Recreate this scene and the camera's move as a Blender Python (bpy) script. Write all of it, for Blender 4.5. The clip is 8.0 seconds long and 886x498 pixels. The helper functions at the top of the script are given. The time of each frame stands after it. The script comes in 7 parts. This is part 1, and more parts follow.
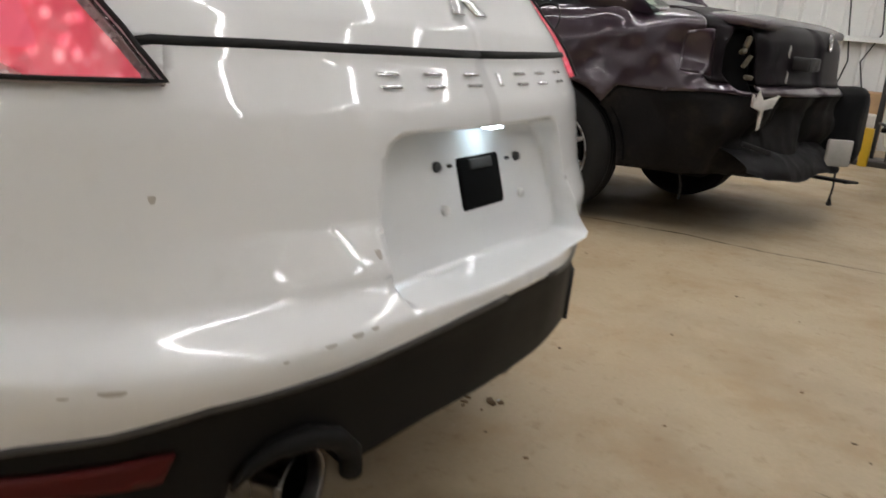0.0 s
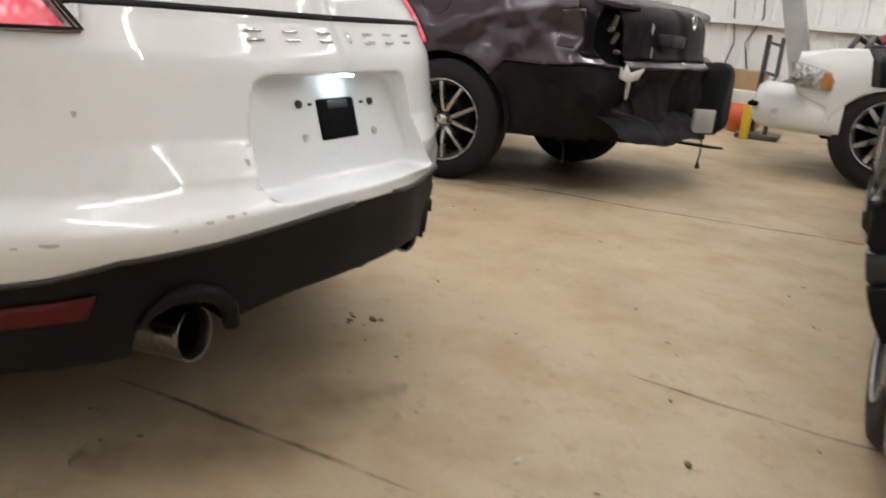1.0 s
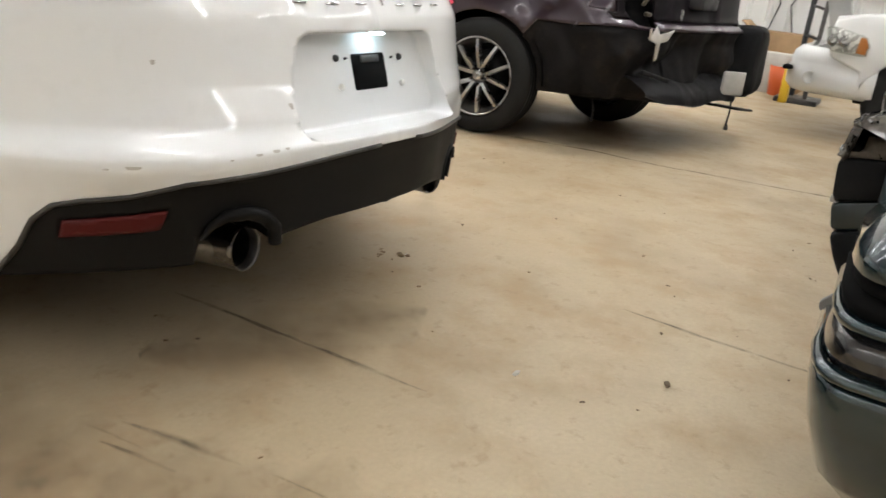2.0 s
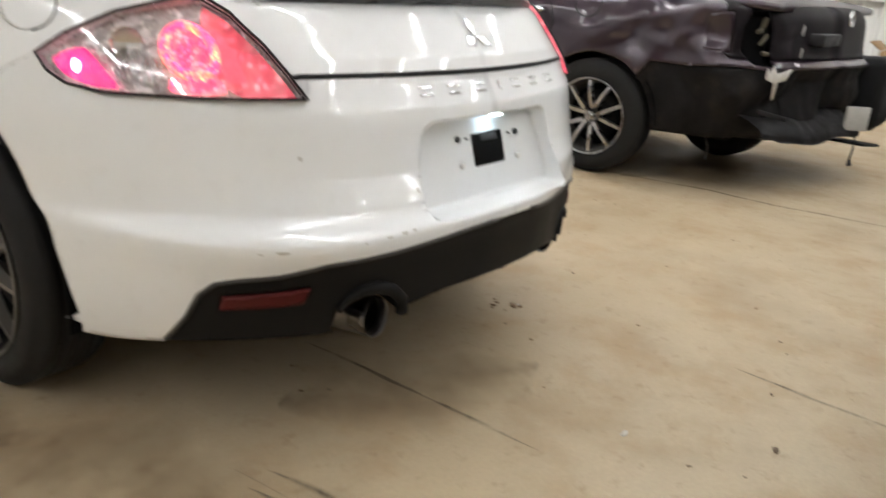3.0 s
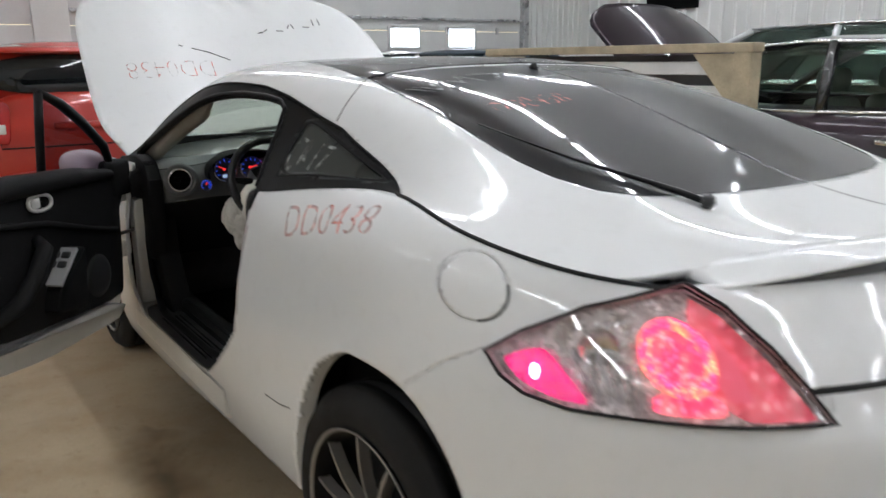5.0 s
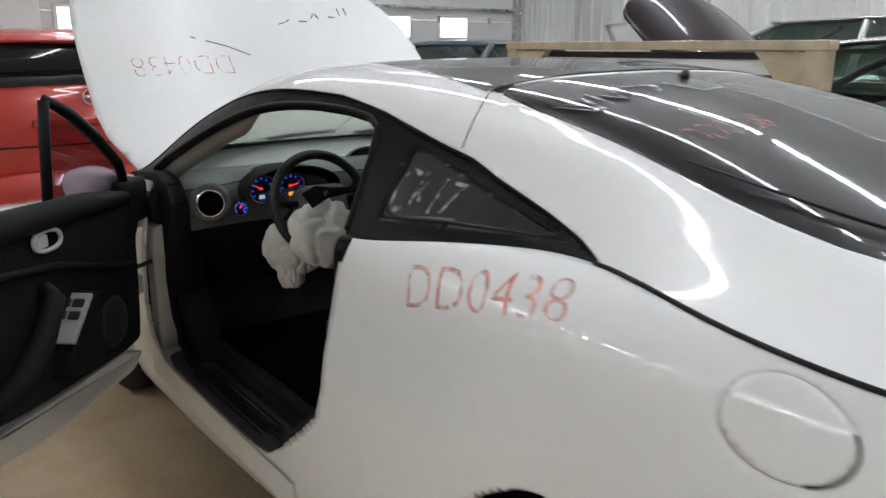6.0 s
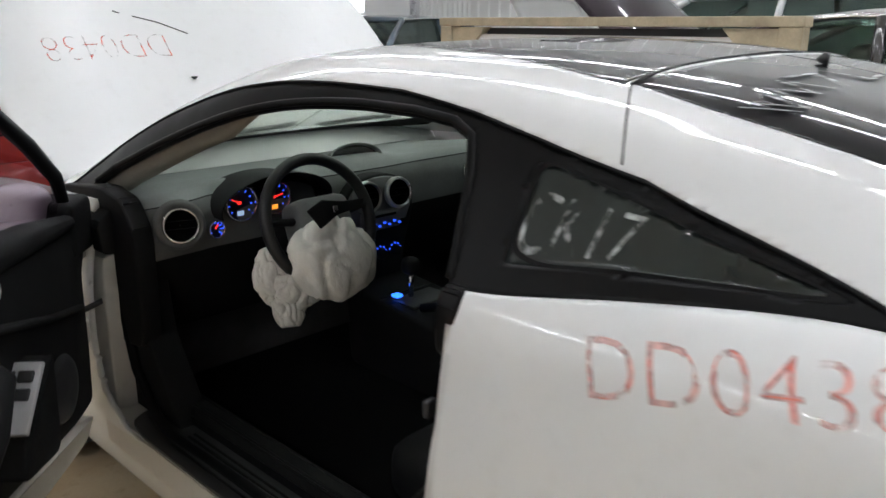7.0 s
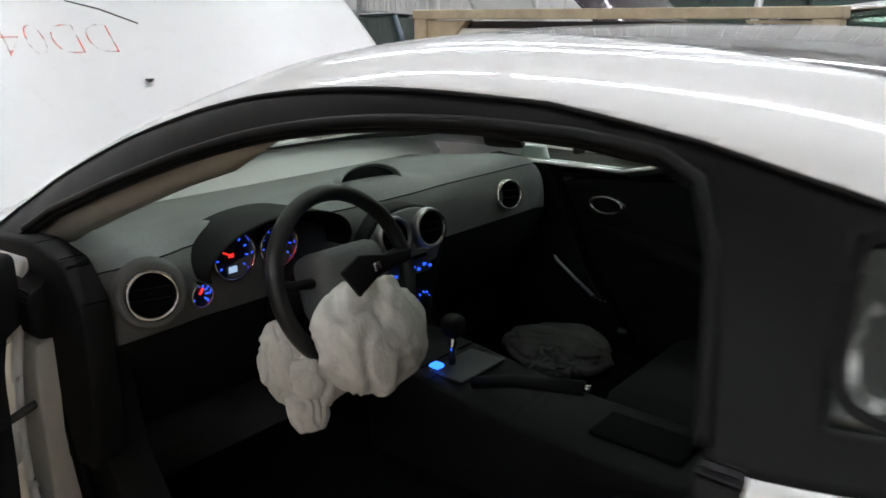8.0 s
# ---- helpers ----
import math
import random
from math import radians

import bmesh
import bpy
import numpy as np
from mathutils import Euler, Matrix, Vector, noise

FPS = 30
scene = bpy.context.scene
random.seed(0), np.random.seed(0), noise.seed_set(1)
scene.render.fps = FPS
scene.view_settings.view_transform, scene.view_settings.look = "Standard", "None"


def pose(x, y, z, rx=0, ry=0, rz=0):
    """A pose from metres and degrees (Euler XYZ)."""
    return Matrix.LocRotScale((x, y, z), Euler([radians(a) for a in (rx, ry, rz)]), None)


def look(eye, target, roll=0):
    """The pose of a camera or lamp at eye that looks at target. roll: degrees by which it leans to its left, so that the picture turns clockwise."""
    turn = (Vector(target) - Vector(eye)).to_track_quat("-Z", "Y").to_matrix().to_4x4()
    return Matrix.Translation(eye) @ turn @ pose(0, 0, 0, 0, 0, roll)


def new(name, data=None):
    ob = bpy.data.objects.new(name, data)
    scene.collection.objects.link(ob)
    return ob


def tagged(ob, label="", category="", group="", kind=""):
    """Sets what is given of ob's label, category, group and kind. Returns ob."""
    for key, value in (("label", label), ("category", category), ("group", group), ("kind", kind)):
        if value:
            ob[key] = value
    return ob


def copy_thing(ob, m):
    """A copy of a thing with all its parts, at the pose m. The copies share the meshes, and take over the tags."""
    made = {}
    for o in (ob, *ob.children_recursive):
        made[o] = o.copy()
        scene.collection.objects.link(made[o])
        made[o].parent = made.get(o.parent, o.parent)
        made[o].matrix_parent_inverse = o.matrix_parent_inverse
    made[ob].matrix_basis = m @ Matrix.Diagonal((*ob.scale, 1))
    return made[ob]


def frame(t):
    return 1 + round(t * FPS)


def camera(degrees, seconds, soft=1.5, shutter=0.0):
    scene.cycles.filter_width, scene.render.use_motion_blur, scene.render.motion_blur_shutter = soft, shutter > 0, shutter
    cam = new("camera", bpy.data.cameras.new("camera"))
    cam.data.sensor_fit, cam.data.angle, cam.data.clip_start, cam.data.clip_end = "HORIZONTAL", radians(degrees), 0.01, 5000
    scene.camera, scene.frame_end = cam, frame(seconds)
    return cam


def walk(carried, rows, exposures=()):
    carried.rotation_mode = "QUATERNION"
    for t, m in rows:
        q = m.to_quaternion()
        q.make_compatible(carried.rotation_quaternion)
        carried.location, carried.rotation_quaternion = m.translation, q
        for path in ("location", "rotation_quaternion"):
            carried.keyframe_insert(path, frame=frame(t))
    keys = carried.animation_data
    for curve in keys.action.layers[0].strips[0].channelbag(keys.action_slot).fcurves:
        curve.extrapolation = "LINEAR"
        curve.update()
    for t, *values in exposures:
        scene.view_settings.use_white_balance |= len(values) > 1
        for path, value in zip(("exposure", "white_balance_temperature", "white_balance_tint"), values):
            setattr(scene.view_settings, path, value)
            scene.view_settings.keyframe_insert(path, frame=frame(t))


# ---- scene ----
cam = camera(58.8, 8.0, soft=1.5, shutter=0.5)
PATH = [
    (0, (-1.07, -0.46, 0.904), (0.576, 0.535, 0.358), 5.0),
    (0.5, (-1.186, -0.64, 0.902), (0.464, 0.327, 0.315), 5.0),
    (1, (-1.337, -0.786, 0.887), (0.39, 0.05, 0.323), 5.2),
    (1.2, (-1.396, -0.84, 0.894), (0.335, -0.031, 0.303), 5.3),
    (2.3, (-1.566, -0.98, 0.949), (0.05, -0.029, 0.252), 6.3),
    (2.5, (-1.586, -0.986, 0.983), (0.011, -0.006, 0.283), 6.2),
    (3, (-1.624, -0.986, 1.084), (-0.12, 0.154, 0.423), 4.0),
    (3.5, (-1.673, -0.958, 1.21), (-0.302, 0.356, 0.582), 2.1),
    (4, (-1.673, -0.845, 1.293), (-0.439, 0.623, 0.725), -0.3),
    (4.5, (-1.615, -0.629, 1.347), (-0.518, 0.964, 0.838), -0.4),
    (5, (-1.629, -0.35, 1.364), (-0.533, 1.256, 0.896), -0.5),
    (5.2, (-1.651, -0.212, 1.377), (-0.525, 1.375, 0.917), -0.6),
    (6.3, (-1.655, 0.495, 1.406), (-0.461, 2.02, 0.904), 0.5),
    (6.5, (-1.676, 0.627, 1.396), (-0.426, 2.113, 0.918), 0.2),
    (7, (-1.681, 0.938, 1.409), (-0.298, 2.272, 0.857), 0.1),
    (7.5, (-1.564, 1.25, 1.407), (-0.113, 2.518, 0.869), -0.4),
    (8, (-1.442, 1.536, 1.378), (0.048, 2.749, 0.822), 0.1),
]
walk(cam, [(t, look(eye, target, roll)) for t, eye, target, roll in PATH],
     [(0, -.02, 6330, 12), (1.0, .41, 6380, 11), (2.5, .60, 6280, 10), (4.0, .17, 6130, 10), (5.2, .03, 5920, 10), (6.5, .16, 5950, 10), (8.0, .27, 6000, 10)])


# ---- light: rows of white tube lights under the roof, dim daylight at the door windows ----
world = bpy.data.worlds.new("world")
scene.world = world
world.use_nodes = True
wn = world.node_tree.nodes
sky = wn.new("ShaderNodeTexSky")
sky.sky_type = "NISHITA"
sky.sun_disc = False
sky.sun_elevation, sky.sun_rotation = radians(35), radians(20)
wn["Background"].inputs["Strength"].default_value = 0.10
world.node_tree.links.new(sky.outputs[0], wn["Background"].inputs["Color"])


# ---- mesh helpers ----
def link(name, bm, mat, parent=None, label="", smooth=True, kind=""):
    me = bpy.data.meshes.new(name)
    bm.normal_update()
    bm.to_mesh(me)
    bm.free()
    for f in me.polygons:
        f.use_smooth = smooth
    for m in (mat if isinstance(mat, (list, tuple)) else [mat]):
        me.materials.append(m)
    ob = new(name, me)
    if parent is not None:
        ob.parent = parent
    return tagged(ob, label, kind=kind)


def part(name, bm, mat, parent, label="", smooth=True):
    return link(name, bm, mat, parent, label, smooth)


def thing(name, label, category, m=None, group="", kind=""):
    ob = tagged(new(name), label, category, group, kind)
    if m is not None:
        ob.matrix_basis = m
    return ob


def quick(verts, faces):
    bm = bmesh.new()
    vs = [bm.verts.new(v) for v in verts]
    for f in faces:
        try:
            bm.faces.new([vs[i] for i in f])
        except ValueError:
            pass
    return bm


def add(bm, other):
    """Joins other into bm."""
    me = bpy.data.meshes.new("tmp")
    other.to_mesh(me)
    other.free()
    bm.from_mesh(me)
    bpy.data.meshes.remove(me)
    return bm


def box(x0, y0, z0, x1, y1, z1, r=0.0, seg=2, m=None):
    bm = bmesh.new()
    bmesh.ops.create_cube(bm, size=1)
    for v in bm.verts:
        v.co = Vector(((x0 + x1) / 2 + v.co.x * (x1 - x0), (y0 + y1) / 2 + v.co.y * (y1 - y0), (z0 + z1) / 2 + v.co.z * (z1 - z0)))
    if r > 0:
        bmesh.ops.bevel(bm, geom=list(bm.edges), offset=min(r, .49 * min(abs(x1 - x0), abs(y1 - y0), abs(z1 - z0))), segments=seg, profile=.5, affect="EDGES")
    if m is not None:
        bm.transform(m)
    return bm


def moved(bm, m):
    bm.transform(m)
    return bm


def lathe(profile, n=48, axis="x", closed=False):
    """A body of revolution: profile of (along, radius) about the axis."""
    bm = bmesh.new()
    rings = []
    for a, r in profile:
        ring = []
        for i in range(n):
            c, s = math.cos(2 * math.pi * i / n), math.sin(2 * math.pi * i / n)
            co = {"x": (a, r * c, r * s), "y": (r * s, a, r * c), "z": (r * c, r * s, a)}[axis]
            ring.append(bm.verts.new(co))
        rings.append(ring)
    pairs = list(zip(rings, rings[1:])) + ([(rings[-1], rings[0])] if closed else [])
    for p, q in pairs:
        for i in range(n):
            j = (i + 1) % n
            bm.faces.new((p[i], p[j], q[j], q[i]))
    return bm


def tube(points, r, n=8, closed=False, flat=1.0):
    """A round bar along a polyline; r may be a list."""
    pts = [Vector(p) for p in points]
    k = len(pts)
    rs = r if isinstance(r, (list, tuple)) else [r] * k
    bm = bmesh.new()
    rings, ref = [], None
    for i, p in enumerate(pts):
        a = pts[(i - 1) % k] if closed or i > 0 else p
        b = pts[(i + 1) % k] if closed or i < k - 1 else p
        d = (b - a)
        d = d.normalized() if d.length > 1e-9 else Vector((0, 0, 1))
        if ref is None:
            ref = Vector((0, 0, 1)) if abs(d.z) < .9 else Vector((1, 0, 0))
        side = d.cross(ref).normalized()
        up = side.cross(d).normalized()
        ref = up
        rings.append([bm.verts.new(p + rs[i] * (math.cos(2 * math.pi * j / n) * side + flat * math.sin(2 * math.pi * j / n) * up)) for j in range(n)])
    seq = list(zip(rings, rings[1:])) + ([(rings[-1], rings[0])] if closed else [])
    for p, q in seq:
        for j in range(n):
            bm.faces.new((p[j], p[(j + 1) % n], q[(j + 1) % n], q[j]))
    if not closed:
        bm.faces.new(rings[0][::-1])
        bm.faces.new(rings[-1])
    return bm


def prism(poly, axis, a, b, r=0.0):
    """A flat outline pushed along an axis from a to b. poly: pairs in the two other axes, in xyz order."""
    def place(p, h):
        return {"x": (h, p[0], p[1]), "y": (p[0], h, p[1]), "z": (p[0], p[1], h)}[axis]
    bm = bmesh.new()
    lo, hi = [bm.verts.new(place(p, a)) for p in poly], [bm.verts.new(place(p, b)) for p in poly]
    n = len(poly)
    bm.faces.new(lo)
    bm.faces.new(hi[::-1])
    for i in range(n):
        bm.faces.new((lo[i], hi[i], hi[(i + 1) % n], lo[(i + 1) % n]))
    bmesh.ops.recalc_face_normals(bm, faces=bm.faces)
    if r > 0:
        bmesh.ops.bevel(bm, geom=list(bm.edges), offset=r, segments=2, profile=.5, affect="EDGES")
    return bm


def rounded(poly, r=.2, steps=3, times=1):
    """Cuts the corners of an outline (Chaikin)."""
    for _ in range(steps):
        out = []
        n = len(poly)
        for i in range(n):
            p, q = np.array(poly[i], float), np.array(poly[(i + 1) % n], float)
            out += [tuple(p + r * (q - p)), tuple(q - r * (q - p))]
        poly = out
    return poly


def dense(poly, step, closed=True):
    out = []
    n = len(poly)
    for i in range(n if closed else n - 1):
        p, q = np.array(poly[i], float), np.array(poly[(i + 1) % n], float)
        k = max(1, int(np.ceil(np.linalg.norm(q - p) / step)))
        out += [tuple(p + (q - p) * j / k) for j in range(k)]
    if not closed:
        out.append(tuple(poly[-1]))
    return out


def inside(P, poly):
    P, poly = np.asarray(P), np.asarray(poly)
    res = np.zeros(P.shape[:-1], bool)
    x, y = P[..., 0], P[..., 1]
    for (x0, y0), (x1, y1) in zip(poly, np.roll(poly, -1, 0)):
        c = (y0 > y) != (y1 > y)
        with np.errstate(divide="ignore", invalid="ignore"):
            res ^= c & (x < (x1 - x0) * (y - y0) / (y1 - y0) + x0)
    return res


def nearest(P, poly, closed=True):
    """Distance to an outline, and the nearest point on it."""
    best, spot = np.full(P.shape[:-1], 1e9), P.copy()
    n = len(poly)
    for i in range(n if closed else n - 1):
        a, b = np.array(poly[i], float), np.array(poly[(i + 1) % n], float)
        d = b - a
        L = max(d @ d, 1e-12)
        t = np.clip(((P - a) @ d) / L, 0, 1)
        c = a + t[..., None] * d
        r = np.linalg.norm(P - c, axis=-1)
        m = r < best
        best[m], spot[m] = r[m], c[m]
    return best, spot


def panels(surface, gu, gv, outlines, out=1.0, mirror=True):
    """Cuts a surface surface(u, v) into panels along outlines in (u, v). Returns for each outline, and for the rest under "rest",
    a function that makes its mesh. The grid is moved onto the outlines so that the cuts run smoothly."""
    U, V = np.meshgrid(gu, gv, indexing="ij")
    P = np.stack([U, V], -1)
    du = np.gradient(gu)[:, None] + 0 * U
    dv = np.gradient(gv)[None, :] + 0 * U
    fixed = np.zeros(U.shape, bool)
    for poly in outlines.values():
        d0, spot = nearest(P, poly)
        off = np.abs((spot - P) / np.stack([du, dv], -1)).max(-1)
        take = (off < .52) & ~fixed
        take[0, :] &= np.abs(spot - P)[0, :, 0] < 1e-6
        P[take] = spot[take]
        fixed |= take
    ni, nj = U.shape
    X = surface(P[..., 0], P[..., 1])
    e = 1e-3
    du3 = surface(P[..., 0] + e, P[..., 1]) - surface(P[..., 0] - e, P[..., 1])
    dv3 = surface(P[..., 0], P[..., 1] + e) - surface(P[..., 0], P[..., 1] - e)
    N = np.cross(du3, dv3)
    N /= np.maximum(np.linalg.norm(N, axis=-1), 1e-9)[..., None]
    tris = []
    for i in range(ni - 1):
        for j in range(nj - 1):
            a, b, c, d = (i, j), (i + 1, j), (i + 1, j + 1), (i, j + 1)
            if fixed[b] and fixed[d] and not (fixed[a] and fixed[c]):
                tris += [(a, b, d), (b, c, d)]
            elif fixed[a] and fixed[c]:
                tris += [(a, b, c), (a, c, d)]
            else:
                tris += [(a, b, c, d)]
    cen = np.array([np.mean([P[k] for k in t], 0) for t in tris])
    owner = np.full(len(tris), -1)
    names = list(outlines)
    for k, n in enumerate(names):
        owner[inside(cen, outlines[n])] = k
    groups = {n: [tris[i] for i in np.nonzero(owner == k)[0]] for k, n in enumerate(names)}
    groups["rest"] = [tris[i] for i in np.nonzero(owner == -1)[0]]

    def make(which, push=0.0, thick=0.0, sides=(-1, 1), where=None):
        bm = bmesh.new()
        for side in (sides if mirror else (-1,)):
            flip = side > 0
            def build(depth, turn):
                made = {}
                def vert(k):
                    if k not in made:
                        co = X[k] + depth * N[k] * out
                        if mirror and abs(X[k][0]) < 1e-6:
                            co[0] = 0.0
                        made[k] = bm.verts.new((co[0] if not flip else -co[0], co[1], co[2]))
                    return made[k]
                count = {}
                for t in groups[which]:
                    if where is not None and not where(np.mean([X[k] for k in t], 0)):
                        continue
                    vs = [vert(k) for k in t]
                    if (turn != flip) != (out < 0):
                        vs = vs[::-1]
                    try:
                        bm.faces.new(vs)
                    except ValueError:
                        continue
                    for i in range(len(t)):
                        key = frozenset((t[i], t[(i + 1) % len(t)]))
                        count[key] = count.get(key, 0) + 1
                return made, [tuple(k) for k, n in count.items() if n == 1 and len(k) == 2]
            outer, rim = build(push, False)
            if thick > 0:
                inner, _ = build(push - thick, True)
                for a, b in rim:
                    try:
                        bm.faces.new((outer[a], outer[b], inner[b], inner[a]))
                    except ValueError:
                        pass
        bmesh.ops.remove_doubles(bm, verts=bm.verts, dist=2e-4)
        if thick > 0:
            bmesh.ops.recalc_face_normals(bm, faces=bm.faces)
        return bm
    return make


def on(surface, poly, push=0.0, out=1.0):
    """Points of a surface under an outline, pushed out along its normal."""
    p = np.array(poly, float)
    e = 1e-3
    X = surface(p[:, 0], p[:, 1])
    a = surface(p[:, 0] + e, p[:, 1]) - surface(p[:, 0] - e, p[:, 1])
    b = surface(p[:, 0], p[:, 1] + e) - surface(p[:, 0], p[:, 1] - e)
    n = np.cross(a, b)
    n /= np.maximum(np.linalg.norm(n, axis=-1), 1e-9)[:, None]
    return X + push * out * n


# ---- the car's surfaces: x to the car's right, y ahead, z up; the left half is drawn, the right half mirrored ----
def curve(xs, ys):
    """A smooth curve through the given knots (monotone cubic)."""
    xs, ys = np.array(xs, float), np.array(ys, float)
    h, d = np.diff(xs), np.diff(ys) / np.diff(xs)
    m = np.zeros(len(xs))
    m[0], m[-1] = d[0], d[-1]
    for i in range(1, len(xs) - 1):
        if d[i - 1] * d[i] > 0:
            a, b = 2 * h[i] + h[i - 1], h[i] + 2 * h[i - 1]
            m[i] = (a + b) / (a / d[i - 1] + b / d[i])

    def at(x):
        x = np.clip(np.asarray(x, float), xs[0], xs[-1])
        i = np.clip(np.searchsorted(xs, x) - 1, 0, len(xs) - 2)
        t = (x - xs[i]) / h[i]
        return ((1 + 2 * t) * (1 - t) ** 2 * ys[i] + t * (1 - t) ** 2 * h[i] * m[i]
                + t * t * (3 - 2 * t) * ys[i + 1] + t * t * (t - 1) * h[i] * m[i + 1])
    return at


AXLE = 1.04          # rear axle's y; the front axle stands 2.575 m ahead of it
rear_y = curve([.18, .24, .32, .42, .485, .505, .53, .544, .554, .564, .576, .590, .64, .72, .797, .805, .835, .866, .872, .90, .94, .99, 1.04, 1.09],
               [.16, .09, .03, -.005, -.030, -.044, -.054, -.052, -.040, -.016, .022, .046, .064, .080, .095, .100, .118, .1375, .143, .168, .204, .250, .33, .45])
half_w = curve([.15, .20, .28, .40, .50, .62, .75, .86, .95, 1.01, 1.045, 1.08, 1.10],
               [.86, .885, .91, .93, .936, .934, .925, .902, .875, .850, .815, .745, .70])
grow = curve([0, 1.1, 1.5, 2.1, 2.9, 3.6, 4.1, 4.4], [1, 1, 1, .995, 1.005, 1.0, .95, .86])
POWER = 2.4


def smoothed(f, lo, hi, wide):
    """The curve f, rounded over a width."""
    t = np.linspace(lo, hi, 800)
    v = f(t)
    k = np.exp(-((np.arange(-60, 61) * (t[1] - t[0])) / wide) ** 2)
    w = np.convolve(np.pad(v, 60, mode="edge"), k / k.sum(), "valid")
    return lambda z: np.interp(z, t, w)


rear_y, half_w = smoothed(rear_y, .15, 1.10, .005), smoothed(half_w, .15, 1.10, .03)


def flat_rear(u, z):
    """How far the bumper's middle stands ahead of a round tail: the lip most, the upper face a little."""
    k = np.clip((u - .06) / .42, 0, 1)
    w = 1 - k * k * (3 - 2 * k)
    lip = .72 * np.maximum(.056 - rear_y(z), 0)
    face = .024 * np.clip((z - .60) / .06, 0, 1) * np.clip((.90 - z) / .05, 0, 1)
    return w * (lip + face)


def flank(u, z):
    """The lower body: u from 0 (rear middle) to 1 (round the corner, at the axle), then on by metres ahead along the left flank."""
    u, z = np.maximum(np.asarray(u, float), 0), np.asarray(z, float)
    a = half_w(z)
    th = np.clip(u, 0, 1) * np.pi / 2
    b = AXLE - rear_y(z)
    x = -a * np.sin(th) ** (2 / POWER)
    y = np.where(u <= 1, AXLE - b * np.maximum(np.cos(th), 0) ** (2 / POWER) + flat_rear(u, z), AXLE + (u - 1))
    x = np.where(u > 1, -a * grow(y), x)
    return np.stack([x, y, z + 0 * x], -1)


belt_z = curve([-.3, .25, .46, .8, 1.14, 1.45, 1.73, 2.2, 2.6, 3.0, 3.5, 4.0, 4.4], [.985, .99, 1.0, 1.045, 1.08, 1.052, 1.013, 1.003, .99, .97, .95, .88, .74])


belt_z = smoothed(belt_z, -.3, 4.4, .08)


def side_u(y):
    return 1 + (y - AXLE)


def top_z(u):
    """Height of the lower body's top edge along u."""
    z = np.full_like(np.asarray(u, float), 1.0)
    for _ in range(12):
        z = belt_z(flank(u, z)[..., 1])
    return z


# upper body: q along the car, s from 0 (middle) to 1 (belt)
crown = curve([.22, .40, .60, .80, 1.0, 1.3, 1.6, 1.9, 2.15, 2.4, 2.7, 3.0, 3.3, 3.5],
              [1.058, 1.066, 1.092, 1.15, 1.215, 1.30, 1.352, 1.375, 1.378, 1.36, 1.29, 1.19, 1.06, .97])
crown = smoothed(crown, .22, 3.6, .08)
bow_at = smoothed(curve([.1, .22, .6, 1.2, 2.2, 3.0, 3.5, 3.7], [.31, .27, .16, .03, 0, -.16, -.30, -.36]), .1, 3.7, .12)
SEC_S = [0, .25, .5, .68, .84, 1.0]
sec_x_r = curve(SEC_S, [0, .33, .60, .745, .87, 1.0])
sec_z_r = curve(SEC_S, [1.0, .975, .90, .72, .42, 0])
sec_x_f = curve(SEC_S, [0, .38, .70, .84, .93, 1.0])
sec_z_f = curve(SEC_S, [1.0, .99, .94, .80, .46, 0])
_uu = np.concatenate([np.linspace(0, 1, 120), np.linspace(1.01, 4.3, 120)])
_edge = flank(_uu, top_z(_uu))
_ord = np.argsort(_edge[:, 1])


def belt_x(y):
    return np.interp(y, _edge[_ord, 1], -_edge[_ord, 0])


def cabin(q, s):
    """The upper body: hatch, sails, roof, pillars (left half)."""
    q, s = np.asarray(q, float), np.maximum(np.asarray(s, float), 0)
    k = np.clip((q - 1.45) / .9, 0, 1)
    k = k * k * (3 - 2 * k)
    bow = bow_at(q)
    y = q + bow * s ** 2.2
    xt, zt = np.maximum(belt_x(y), .02), belt_z(y)
    px = sec_x_r(s) * (1 - k) + sec_x_f(s) * k
    pz = sec_z_r(s) * (1 - k) + sec_z_f(s) * k
    zc = crown(q)
    return np.stack([-xt * px, y, zt + (zc - zt) * pz], -1)


# ---- materials ----
def material(name, base=(.5, .5, .5), rough=.5, metal=0.0, coat=0.0, spec=.5):
    m = bpy.data.materials.new(name)
    m.use_nodes = True
    b = m.node_tree.nodes["Principled BSDF"]
    b.inputs["Base Color"].default_value = (*base, 1)
    b.inputs["Roughness"].default_value = rough
    b.inputs["Metallic"].default_value = metal
    b.inputs["Coat Weight"].default_value = coat
    b.inputs["Coat Roughness"].default_value = .04
    b.inputs["Specular IOR Level"].default_value = spec
    return m


def nodes(m):
    return m.node_tree.nodes, m.node_tree.links, m.node_tree.nodes["Principled BSDF"]


def tex(m, scale=5.0, detail=6.0, kind="ShaderNodeTexNoise", stretch=(1, 1, 1), rough=.55):
    n, l, b = nodes(m)
    co = n.new("ShaderNodeTexCoord")
    mp = n.new("ShaderNodeMapping")
    mp.inputs["Scale"].default_value = stretch
    l.new(co.outputs["Object"], mp.inputs["Vector"])
    t = n.new(kind)
    t.inputs["Scale"].default_value = scale
    if kind == "ShaderNodeTexNoise":
        t.inputs["Detail"].default_value = detail
        t.inputs["Roughness"].default_value = rough
    l.new(mp.outputs["Vector"], t.inputs["Vector"])
    return t


